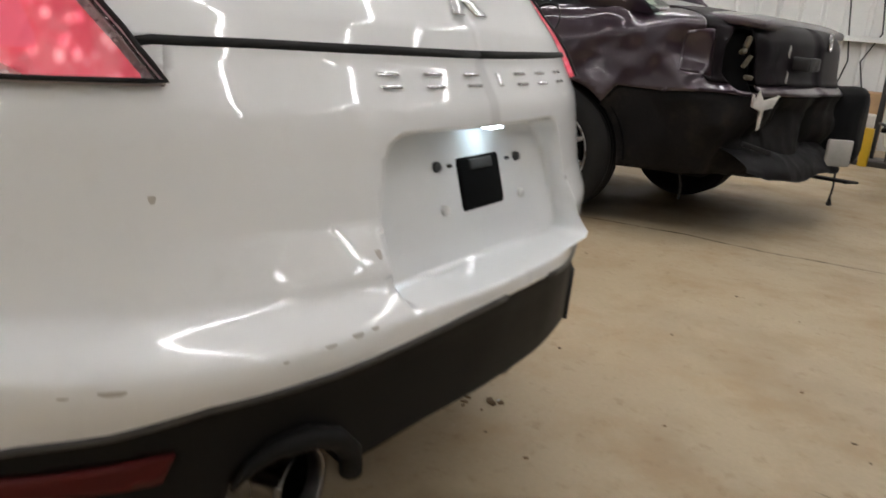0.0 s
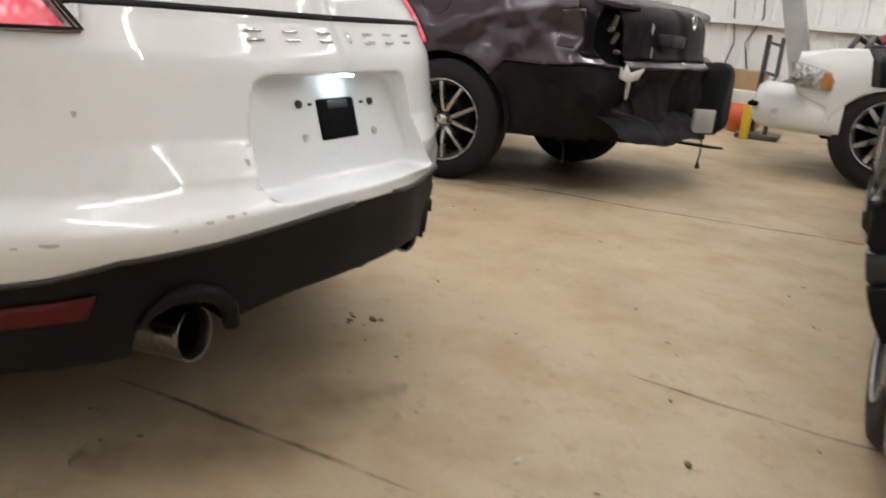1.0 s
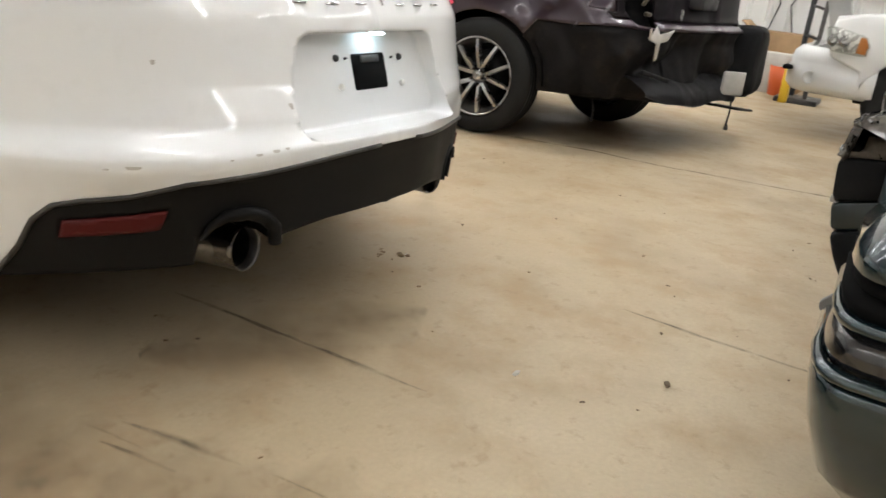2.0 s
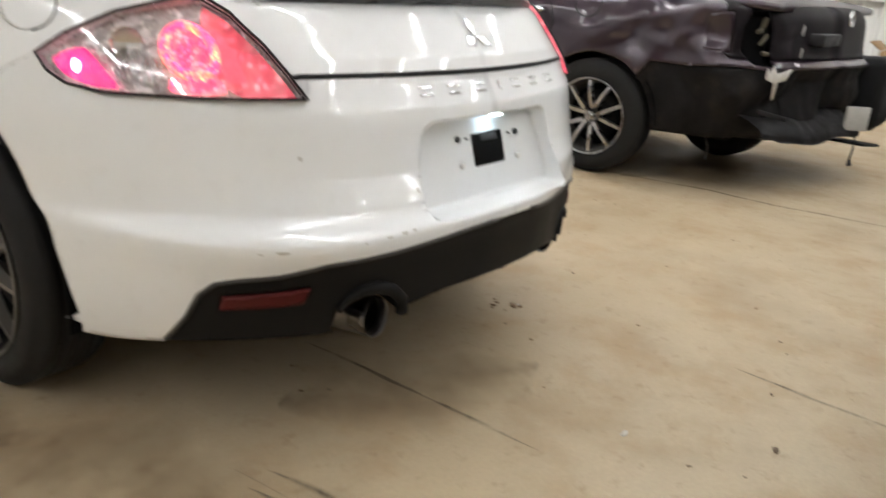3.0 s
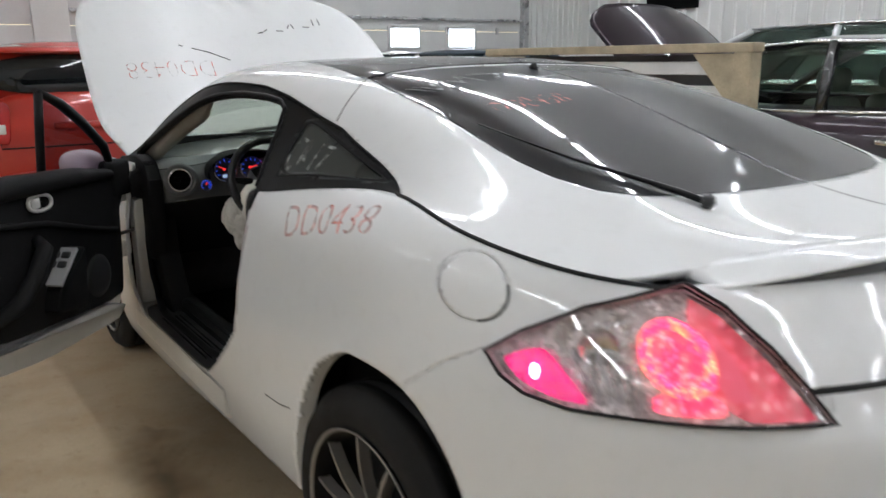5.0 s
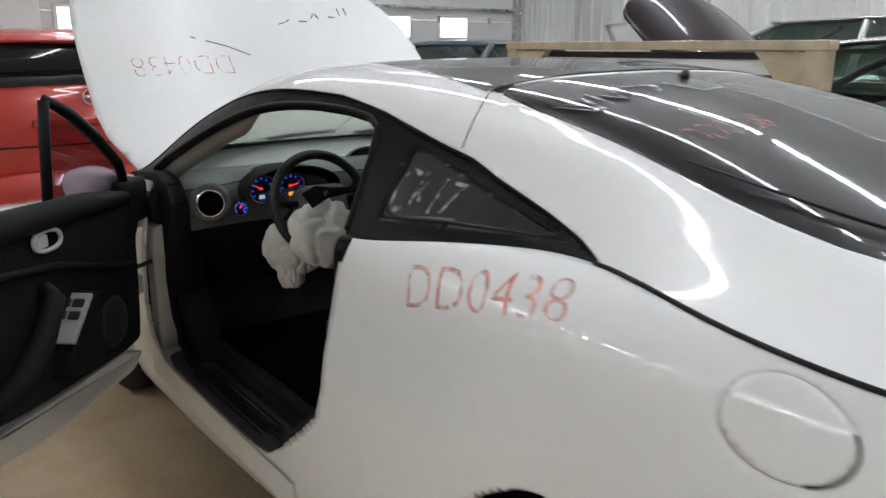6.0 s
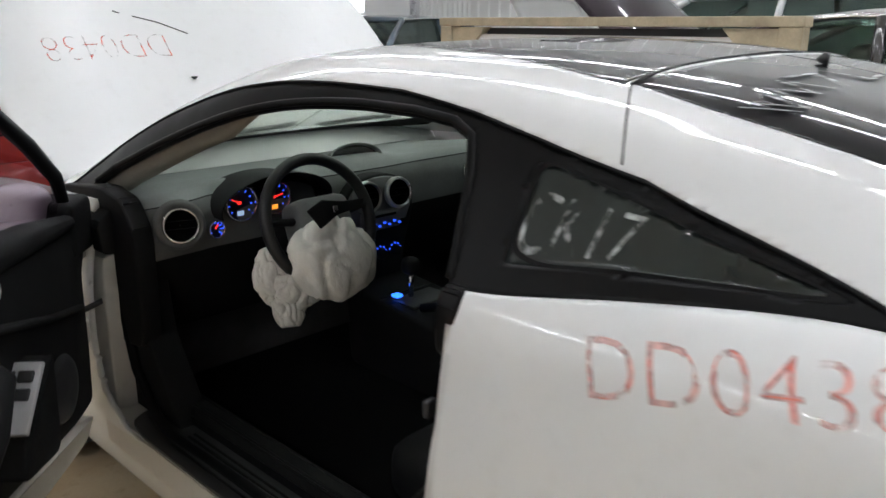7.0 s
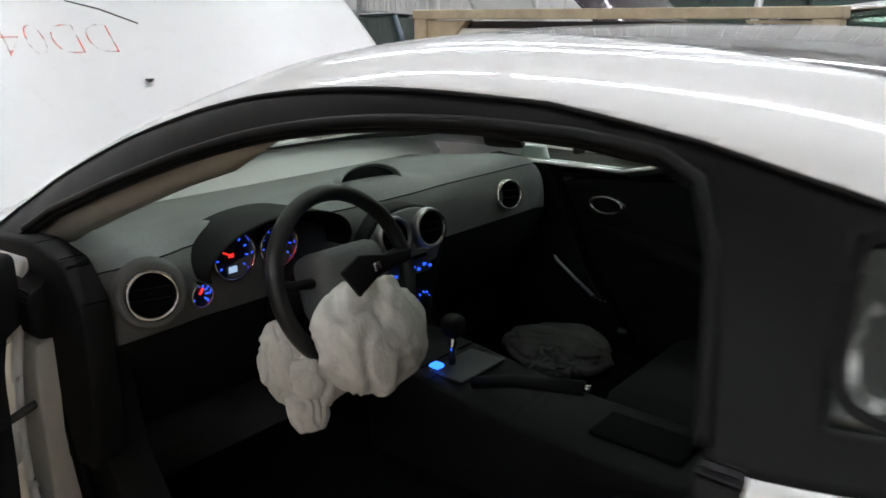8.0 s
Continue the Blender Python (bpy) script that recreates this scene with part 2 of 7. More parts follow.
def ramp(m, source, stops, out="Fac"):
    n, l, b = nodes(m)
    r = n.new("ShaderNodeValToRGB")
    while len(r.color_ramp.elements) < len(stops):
        r.color_ramp.elements.new(.5)
    for e, (p, c) in zip(r.color_ramp.elements, stops):
        e.position = p
        e.color = (*c, 1) if isinstance(c, (tuple, list)) else (c, c, c, 1)
    l.new(source.outputs[out] if hasattr(source, "outputs") else source, r.inputs["Fac"])
    return r


def mix(m, fac, a, b, mode="MIX"):
    n, l, _ = nodes(m)
    x = n.new("ShaderNodeMix")
    x.data_type, x.blend_type = "RGBA", mode
    for sock, val in ((x.inputs[0], fac), (x.inputs[6], a), (x.inputs[7], b)):
        if isinstance(val, (int, float)):
            sock.default_value = val
        elif isinstance(val, tuple):
            sock.default_value = (*val, 1)
        else:
            l.new(val, sock)
    return x.outputs[2]


def relief(m, source, strength=.2, dist=.01, out="Fac"):
    n, l, b = nodes(m)
    k = n.new("ShaderNodeBump")
    k.inputs["Strength"].default_value = strength
    k.inputs["Distance"].default_value = dist
    l.new(source.outputs[out], k.inputs["Height"])
    l.new(k.outputs["Normal"], b.inputs["Normal"])


def vary(m, base, amount=.12, scale=6.0, fine=90.0, rough=None, bump=0.0, bump_scale=None):
    """Two scales of colour change and, if asked, roughness change and fine relief."""
    n, l, b = nodes(m)
    big, small = tex(m, scale), tex(m, fine, 4)
    lo, hi = tuple(max(0, c * (1 - amount)) for c in base), tuple(min(1, c * (1 + amount)) for c in base)
    r1 = ramp(m, big, [(.3, lo), (.7, hi)])
    r2 = ramp(m, small, [(.35, 1 - amount * .5), (.65, 1.0)])
    l.new(mix(m, 1.0, r1.outputs["Color"], r2.outputs["Color"], "MULTIPLY"), b.inputs["Base Color"])
    if rough:
        rr = ramp(m, big, [(.3, rough[0]), (.7, rough[1])])
        l.new(rr.outputs["Color"], b.inputs["Roughness"])
    if bump:
        relief(m, tex(m, bump_scale or fine, 3), bump, .002)
    return m


def paint(name, base, amount=.02, rough=.32, flake=0.0, coat=1.0, dust=0.0):
    m = material(name, base, rough, flake, coat)
    n, l, b = nodes(m)
    big, spots = tex(m, 3.0, 5), tex(m, 22.0, 8)
    lo = tuple(c * (1 - amount) for c in base)
    col = mix(m, ramp(m, big, [(.35, 0.0), (.7, 1.0)]).outputs["Color"], lo, base)
    if dust:
        col = mix(m, ramp(m, spots, [(.55, 0.0), (.9, dust)]).outputs["Color"], col, (.30, .27, .22))
    l.new(col, b.inputs["Base Color"])
    cr = ramp(m, big, [(.3, .02), (.75, .07 + .15 * dust)])
    l.new(cr.outputs["Color"], b.inputs["Coat Roughness"])
    return m


def glowing(name, colour, strength):
    m = material(name, colour, .4)
    b = m.node_tree.nodes["Principled BSDF"]
    b.inputs["Emission Color"].default_value = (*colour, 1)
    b.inputs["Emission Strength"].default_value = strength
    return m


def glass(name, tint=(1, 1, 1), rough=0.0, sheen=(1, 1, 1)):
    """A thin pane: clear gloss over a tinted see-through."""
    m = bpy.data.materials.new(name)
    m.use_nodes = True
    n, l = m.node_tree.nodes, m.node_tree.links
    n.clear()
    o = n.new("ShaderNodeOutputMaterial")
    tr, gl, mx, fr = n.new("ShaderNodeBsdfTransparent"), n.new("ShaderNodeBsdfGlossy"), n.new("ShaderNodeMixShader"), n.new("ShaderNodeLayerWeight")
    pw, ma = n.new("ShaderNodeMath"), n.new("ShaderNodeMath")
    pw.operation, ma.operation = "POWER", "MULTIPLY_ADD"
    pw.inputs[1].default_value, ma.inputs[1].default_value, ma.inputs[2].default_value = 5.0, .96, .04
    tr.inputs["Color"].default_value = (*tint, 1)
    gl.inputs["Roughness"].default_value = rough
    gl.inputs["Color"].default_value = (*sheen, 1)
    fr.inputs["Blend"].default_value = .5
    l.new(fr.outputs["Facing"], pw.inputs[0])
    l.new(pw.outputs[0], ma.inputs[0])
    l.new(ma.outputs[0], mx.inputs[0])
    l.new(tr.outputs[0], mx.inputs[1])
    l.new(gl.outputs[0], mx.inputs[2])
    l.new(mx.outputs[0], o.inputs["Surface"])
    return m


white_paint = paint("pearl_white_paint", (.84, .85, .855), .025, .36, 0.0, 1.0, .10)
jamb_white = paint("white_jamb_paint", (.72, .71, .68), .08, .45, 0.0, .3, .25)
plum_paint = paint("dark_plum_paint", (.034, .018, .030), .05, .3, .3, 1.0, .03)
teal_paint = paint("dark_teal_paint", (.008, .020, .025), .3, .3, .3, .5, .02)
teal_gloss = paint("polished_teal_paint", (.014, .034, .042), .2, .2, .35, 1.0, .02)
black_paint = paint("gloss_black_paint", (.012, .012, .013), .2, .25, 0, 1.0, .08)
red_paint = paint("orange_red_paint", (.46, .030, .018), .06, .3, .1, 1.0, .05)
truck_white = paint("white_truck_paint", (.78, .78, .76), .03, .35, 0, 1.0, .06)
silver_paint = paint("silver_paint", (.50, .51, .52), .05, .3, .5, 1.0, .05)
blue_grey_paint = paint("blue_grey_paint", (.07, .10, .13), .1, .3, .4, 1.0, .05)
rubber = vary(material("tyre_rubber", (.012, .012, .012), .8, spec=.3), (.013, .0125, .012), .3, 8, 140, (.6, .9), .3)
black_plastic = vary(material("black_plastic", (.03, .03, .03), .5), (.028, .028, .029), .2, 6, 160, (.4, .6), .12, 600)
trim_black = vary(material("black_window_trim", (.007, .007, .007), .4, spec=.14), (.007, .007, .0075), .2, 6, 120, (.35, .5))
seam_black = material("seam_black", (.004, .004, .004), .8)
grey_plastic = vary(material("grey_bumper_plastic", (.011, .011, .011), .5, spec=.12), (.011, .0107, .0103), .25, 5, 150, (.45, .65), .2, 500)
sooty_chrome = vary(material("sooty_chrome", (.20, .19, .18), .28, 1.0), (.20, .19, .18), .3, 9, 60, (.15, .4))
chrome = material("chrome", (.78, .78, .79), .12, 1.0)
satin = vary(material("satin_metal", (.5, .5, .5), .3, 1.0), (.52, .52, .53), .06, 8, 120, (.22, .36))
wheel_grey = vary(material("machined_wheel", (.27, .255, .235), .40, .5), (.27, .255, .235), .10, 8, 120, (.28, .42))
wheel_dark = vary(material("dark_wheel_paint", (.009, .009, .009), .6, .1, spec=.2), (.009, .009, .009), .15, 8, 120, (.4, .5))
wheel_mid = vary(material("dusty_wheel_well", (.07, .066, .06), .6, .2), (.07, .066, .06), .3, 9, 60)
# Near-black for hollows and undersides: their shade is put into the colour.
void_shade = material("void_shade", (.004, .004, .004), .9, spec=.1)


# ---- floor, walls, roof ----
concrete = material("tan_concrete", (.4, .32, .22), .6)
n_, l_, b_ = nodes(concrete)
c1, c2, c3, c4, c5 = tex(concrete, .5, 10), tex(concrete, 2.6, 12, rough=.62), tex(concrete, 75, 6), tex(concrete, 1.1, 12, rough=.65), tex(concrete, 16, 8, rough=.7)
base_ = ramp(concrete, c1, [(.32, (.43, .332, .203)), (.66, (.555, .455, .305))])
col_ = mix(concrete, ramp(concrete, c2, [(.48, 0.0), (.66, .75)]).outputs["Color"], base_.outputs["Color"], (.42, .295, .165))
col_ = mix(concrete, ramp(concrete, c4, [(.49, 0.0), (.66, .6)]).outputs["Color"], col_, (.36, .275, .17))
col_ = mix(concrete, ramp(concrete, c5, [(.56, 0.0), (.70, .6)]).outputs["Color"], col_, (.30, .20, .105))
col_ = mix(concrete, ramp(concrete, c5, [(.22, .35), (.38, 0.0)]).outputs["Color"], col_, (.74, .65, .49))
col_ = mix(concrete, ramp(concrete, c3, [(.35, .22), (.62, 0.0)]).outputs["Color"], col_, (.36, .285, .19))
l_.new(col_, b_.inputs["Base Color"])
l_.new(ramp(concrete, c2, [(.3, .42), (.7, .75)]).outputs["Color"], b_.inputs["Roughness"])
relief(concrete, c3, .10, .003)
wall_white = vary(material("white_wall_panel", (.74, .74, .72), .5), (.74, .74, .72), .06, 1.2, 40, (.4, .6))
wall_dark = vary(material("roof_sheet", (.55, .55, .53), .6), (.55, .55, .53), .08, 1.2, 40)

X0, X1, Y0, Y1, H = -7.0, 8.7, -9.0, 10.35, 4.6
tagged(link("floor", box(X0, Y0, -.2, X1, Y1, 0), concrete, smooth=False), "tan stained bare concrete shop floor", "floor", kind="structure")
tagged(link("ceiling", box(X0, Y0, H, X1, Y1, H + .15), wall_dark, smooth=False), "pale sheet metal shop ceiling", "ceiling", kind="structure")


def ribbed(along, a, b, z0, z1, at, depth, pitch=.23):
    """Sheet wall with upright ribs."""
    pts = []
    k = a
    while k < b:
        pts += [(k, 0), (min(k + pitch * .70, b), 0), (min(k + pitch * .78, b), .022), (min(k + pitch * .92, b), .022)]
        k += pitch
    pts.append((b, 0))
    bm = bmesh.new()
    rows = []
    for z in (z0, z1):
        rows.append([bm.verts.new((p, at - depth * d, z) if along == "x" else (at - depth * d, p, z)) for p, d in pts])
    back = []
    for z in (z0, z1):
        back.append([bm.verts.new((p, at + depth * .1, z) if along == "x" else (at + depth * .1, p, z)) for p in (a, b)])
    for i in range(len(pts) - 1):
        bm.faces.new((rows[0][i], rows[0][i + 1], rows[1][i + 1], rows[1][i]))
    bm.faces.new((back[0][0], back[0][1], back[1][1], back[1][0]))
    return bm


tagged(link("wall_east", ribbed("y", Y0, Y1, 0, H, 8.6, 1), wall_white, smooth=False), "white ribbed sheet metal wall", "wall", kind="structure")
tagged(link("wall_west", ribbed("y", Y0, Y1, 0, H, X0, -1), wall_white, smooth=False), "white ribbed sheet metal wall", "wall", kind="structure")
tagged(link("wall_south", ribbed("x", X0, X1, 0, H, Y0, -1), wall_white, smooth=False), "white ribbed sheet metal wall", "wall", kind="structure")


# ---- the white coupe ----
coupe = thing("coupe", "white two-door coupe with its driver door and hood open", "car")

LAMP = [(.766, .877), (.712, .918), (.62, .965), (.537, .988), (.475, 1.003), (.432, .974), (.391, .918), (.366, .868), (.342, .819),
        (.425, .8175), (.503, .8165), (.583, .817), (.655, .8165), (.712, .826), (.745, .846)]
SEAM_DOWN = [(.772, .88), (.84, .834), (.897, .772), (.905, .70)]
ARCH = [(1.30, .10), (1.305, .306), (1.285, .42), (1.225, .60), (1.15, .70), (1.06, .754), (.98, .776), (.90, .764), (.845, .71), (.803, .63),
        (.777, .5), (.757, .42), (.735, .28), (.73, .10)]
ARCH = rounded(ARCH[1:-1], .25, 2)[1:-3]
ARCH = [(1.30, .10)] + ARCH + [(.73, .10)]
bot_z = curve([0, .1, .175, .25, .32, .45, .6, .72, .9, 1.3, 1.6, 2.05, 2.6, 3.2, 4.4], [.374, .374, .362, .338, .318, .312, .296, .283, .28, .30, .285, .245, .20, .19, .20])
gu_all = np.concatenate([np.linspace(0, 1, 141), np.linspace(1.018, 4.3, 180)])
gz_all = np.concatenate([np.linspace(.15, .48, 36, endpoint=False), np.linspace(.48, .62, 34, endpoint=False), np.linspace(.62, 1.095, 84)])
_k = np.linspace(0, 4.4, 120)
BELOW = [(float(u), float(bot_z(u))) for u in _k] + [(4.4, .0), (0, .0)]
ABOVE = [(float(u), float(top_z(np.array([u]))[0])) for u in _k] + [(4.4, 1.3), (0, 1.3)]
DOOR = [(1.69, 1.2), (1.685, 1.014), (1.668, .92), (1.657, .82), (1.663, .70), (1.69, .615), (1.76, .555), (1.87, .47), (1.98, .40), (2.10, .372),
        (2.60, .375), (2.76, .40), (2.85, .47), (2.885, .58), (2.90, .80), (2.92, .96), (2.95, 1.2)]
BUMPER = [(-.01, .864), (.25, .866), (.336, .862), (.342, .819)] + LAMP[9:] + SEAM_DOWN + [(.905, .05), (-.01, .05)]
LID = [(-.01, .867), (.343, .865), (.366, .868), (.391, .918), (.432, .974), (.475, 1.003), (.45, 1.006), (.30, 1.010), (-.01, 1.012)]
DIFF = [(-.01, .526), (.03, .525), (.083, .521), (.14, .516), (.238, .507), (.30, .503), (.362, .498), (.43, .476), (.49, .466), (.525, .455), (.548, .425), (.565, .37), (.598, .305), (.61, .2), (-.01, .2)]
RECESS = [(-.01, .552), (.14, .552), (.157, .557), (.162, .585), (.152, .66), (.143, .725), (.137, .747), (.124, .760), (.11, .763), (-.01, .763)]
FUEL = [(.796 + .062 * math.cos(a), .972 + .054 * math.sin(a)) for a in np.linspace(0, 2 * math.pi, 28, endpoint=False)]
FARCH = [(side_u(3.615 + .385 * math.cos(a)), .34 + .385 * math.sin(a)) for a in np.linspace(-.5, math.pi + .5, 30)]
ARCHED = [(.207, .35), (.213, .385), (.232, .413), (.260, .428), (.292, .426), (.314, .408), (.327, .38), (.331, .345)]      # opening over the exhaust tip
NOTCH = [(.207, .20)] + ARCHED + [(.332, .20)]
REFL = [(.512, .424), (.378, .443), (.386, .404), (.515, .391)]
flank_make = panels(flank, gu_all, gz_all, {"below": BELOW, "above": ABOVE, "lid": LID, "bumper": BUMPER, "diffuser": DIFF, "lamp": LAMP,
                                            "recess": RECESS, "door": DOOR, "fuel": FUEL, "refl": REFL, "notch": NOTCH, "cut": ARCH, "gap": [(.742, .31), (1.303, .33), (1.303, 0), (.742, 0)], "front_cut": FARCH, "below2": BELOW}, out=-1.0)
part("quarter_panel", flank_make("rest", 0, .012), white_paint, coupe)


def ease_lip(bm):
    """The lip's far end, pushed in by an old knock."""
    for v in bm.verts:
        k = min(1, max(0, (v.co.x - .10) / .40))
        if k and v.co.y < 1.2:
            v.co.y += .62 * k * k * (3 - 2 * k) * max(0, .056 - float(rear_y(v.co.z))) * min(1, max(0, 1.2 - v.co.y) / .5)
    return bm


def weld(bm):
    """Joins the two halves along the car's middle."""
    bmesh.ops.delete(bm, geom=[f for f in bm.faces if all(abs(v.co.x) < 2e-4 for v in f.verts)], context="FACES_ONLY")
    bmesh.ops.remove_doubles(bm, verts=[v for v in bm.verts if abs(v.co.x) < 2e-4], dist=3e-4)
    return bm


bumper = part("rear_bumper", ease_lip(flank_make("bumper", 0, .012)), white_paint, coupe, "white rear bumper cover with small scuffs")
part("valance", ease_lip(weld(flank_make("diffuser", -.004, .012))), grey_plastic, bumper, "dark grey lower bumper valance")
part("rear_lid", flank_make("lid", 0, .012), white_paint, coupe)
part("fuel_flap", flank_make("fuel", .0005, .01, (-1,)), white_paint, coupe, "round white fuel flap")
part("far_panel", flank_make("fuel", 0, .012, (1,)), white_paint, coupe)


def seamline(poly, surface, out, r=.0028, push=-.0008, mat=seam_black, name="panel_gap", both=True, parent=coupe, closed=False):
    pts = on(surface, dense(poly, .03, closed), push, out)
    for sd in ((-1, 1) if both else (-1,)):
        part(name, tube([(-sd * p[0], p[1], p[2]) for p in pts], r, 6, closed), mat, parent)


seamline(FUEL, flank, -1, .0011, -.0008, both=False, closed=True)
seamline(FUEL[13:21], flank, -1, .0026, -.0008, both=False)
seamline([(.772, .88), (.84, .834), (.897, .772)], flank, -1, .0007, -.0005)
seamline([(1.300, .535), (1.36, .522), (1.46, .514)], flank, -1, .0016, -.0006, both=False)
for sd in (-1, 1):
    edge = on(flank, dense([p for p in ARCH if p[1] > .3], .02, False), -.002, -1)
    bm = bmesh.new()
    lip = [[bm.verts.new((-sd * (p[0] + k), p[1], p[2] - j)) for p in edge] for k, j in ((0, 0), (.006, .003), (.04, .004))]
    for p, q in zip(lip, lip[1:]):
        for i in range(len(p) - 1):
            bm.faces.new((p[i], p[i + 1], q[i + 1], q[i]))
    part("arch_flange", bm, white_paint, coupe)
seamline([(0, .8655), (.12, .8665), (.25, .8665), (.345, .8645), (.360, .861)], flank, -1, .0075, -.003)
seamline([(.342, .819), (.366, .868), (.391, .918), (.432, .974), (.475, 1.003)], flank, -1, .0028, -.001)
seamline([(.475, 1.004)] + [(float(u), float(top_z(np.array([u]))[0])) for u in np.linspace(.5, 1.07, 20)], flank, -1, .005, -.001)

# ---- upper body ----
DLO = [(3.44, .93), (3.31, .785), (3.16, .715), (2.9, .678), (2.66, .668), (2.435, .68), (2.2, .682), (2.0, .682), (1.82, .712), (1.68, .745), (1.49, .80), (1.40, .842),
       (1.23, .912), (1.13, .955), (1.06, .992), (1.055, 1.03), (3.5, 1.03)]
HOLE = [(3.22, .90), (3.1, .845), (2.9, .81), (2.655, .778), (2.31, .746), (2.08, .727), (1.95, .724), (1.86, .732), (1.81, .758), (1.775, .83), (1.755, .90), (1.73, .985), (1.72, 1.03), (3.3, 1.03)]
QGLASS = [(1.665, .785), (1.655, .86), (1.645, .952), (1.45, .955), (1.24, .966), (1.15, .962), (1.25, .927), (1.42, .865), (1.5, .832), (1.62, .785)]
GLASS = [(1.59, -.01), (1.60, .30), (1.615, .535), (1.48, .588), (1.30, .632), (1.16, .662), (1.065, .672), (.98, .667), (.90, .652), (.795, .618), (.71, .565), (.655, .475), (.628, .335), (.612, .15), (.608, -.01)]
ROOF = [(2.47, -.01), (2.45, .2), (2.40, .36), (2.2, .405), (1.91, .465), (1.625, .545), (1.61, .30), (1.60, -.01)]
SHIELD = [(2.5, -.01), (2.48, .2), (2.44, .38), (2.48, .47), (2.6, .545), (2.8, .58), (3.1, .60), (3.40, .62), (3.44, .3), (3.45, -.01)]
cabin_make = panels(cabin, np.linspace(.272, 3.5, 300), np.linspace(0, 1, 101), {"dlo": DLO, "hole": HOLE, "qglass": QGLASS, "glass": GLASS, "roof": ROOF, "shield": SHIELD})
part("hatch_and_roof_shell", cabin_make("rest", 0, .014), white_paint, coupe)
for sd in (-1, 1):
    part("window_surround", cabin_make("dlo", -.004, .016, (sd,)), trim_black, coupe, "black window surround")
tint = vary(material("tinted_glass", (.022, .028, .026), .28, coat=.6), (.022, .028, .026), .2, 4, 60, (.2, .36))
tint.node_tree.nodes["Principled BSDF"].inputs["Alpha"].default_value = .86
tint_dark = vary(material("dusty_dark_glass", (.010, .010, .012), .3, coat=.8), (.010, .010, .0125), .25, 3, 60)
tint_dark.node_tree.nodes["Principled BSDF"].inputs["Specular IOR Level"].default_value = .08
clear = glass("clear_glass", (.86, .92, .89))
for sd in (-1, 1):
    part("quarter_window", cabin_make("qglass", -.0065, .004, (sd,)), tint, coupe, "tinted quarter window with chalk writing" if sd < 0 else "tinted quarter window")
part("rear_window", cabin_make("glass", -.002, .004), tint_dark, coupe, "dark tinted rear window")
part("roof_panel", cabin_make("roof", -.001, .006), tint_dark, coupe, "gloss black roof panel")
part("windshield", cabin_make("shield", -.004, .005), glass("dusty_windshield_glass", (.78, .82, .77)), coupe)
for sd in (-1, 1):
    for poly, push, r, nm in ((HOLE[:-2], -.006, .0085, "window_channel"), (DLO[:-2], -.003, .004, "surround_edge")):
        edge = on(cabin, dense(poly, .010, False), push)
        part(nm, tube([(-sd * p[0], p[1], p[2]) for p in edge], r, 8), trim_black, coupe)
    # printed black border that lies flush over the glass edge
    qr = rounded(QGLASS, .25, 3)
    qc = np.array([1.53, .885])
    n_q = len(qr)
    bands = [on(cabin, [tuple(qc + (np.array(q) - qc) * k) for q in qr], -.0036) for k in (.94, .97, 1.0, 1.025)]
    part("glass_border", quick([(-sd * p[0], p[1], p[2]) for b_ in bands for p in b_], [(j * n_q + i, j * n_q + (i + 1) % n_q, (j + 1) * n_q + (i + 1) % n_q, (j + 1) * n_q + i) for j in range(3) for i in range(n_q)]), trim_black, coupe)
seamline([(1.61, 0), (1.612, .3), (1.615, .54)], cabin, 1, .004, -.001)
seamline([(1.615, .54), (1.575, .66), (1.535, .775)], cabin, 1, .0022, -.0008)


# ---- tail lamps ----
def lit_lens(name, a, b, strength, scale=45):
    """A lit lens whose facets vary between two colours."""
    m = material(name, a, .25, coat=.6)
    n, l, bs = nodes(m)
    t = tex(m, scale, 5, stretch=(1, 1, .5))
    r = ramp(m, t, [(.44, a), (.58, b)])
    l.new(r.outputs["Color"], bs.inputs["Emission Color"])
    facet = tex(m, scale * 2.4, kind="ShaderNodeTexVoronoi", stretch=(1, 1, .6))
    s = ramp(m, facet, [(.05, strength * 1.5), (.5, strength * .35)], out="Distance")
    l.new(s.outputs["Color"], bs.inputs["Emission Strength"])
    return m


lamp_red = lit_lens("lit_red_lens", (1.0, .08, .20), (1.0, .30, .28), 1.9)
lamp_pink = lit_lens("lit_pink_lens", (1.0, .008, .21), (1.0, .05, .32), 1.3, 70)
lamp_core = lit_lens("lamp_core", (1.0, .08, .26), (1.0, .46, .16), 2.3, 60)
lamp_clear = glass("lamp_cover", (.98, .97, .97))
lamp_silver = vary(material("lamp_reflector", (.86, .84, .81), .22, .45), (.86, .84, .81), .30, 30, 120, (.12, .4))
relief(lamp_silver, tex(lamp_silver, 95, kind="ShaderNodeTexVoronoi", stretch=(1, 1, .7)), .9, .006, "Distance")
lamp_dark = vary(material("smoked_lamp_wall", (.52, .45, .45), .3, coat=.5), (.52, .45, .45), .2, 20, 90)
lamp_hot = glowing("lamp_hot_spot", (1.0, .72, .80), 5.0)
lamp_rose = lit_lens("rose_lens", (.95, .12, .18), (1.0, .42, .42), .72, 26)
lamp_glow = lit_lens("pink_lens", (.95, .16, .24), (1.0, .36, .40), .80, 14)


def inset(poly, k, c=None):
    c = np.mean(poly, 0) if c is None else np.array(c)
    return [tuple(c + (np.array(p) - c) * k) for p in poly]


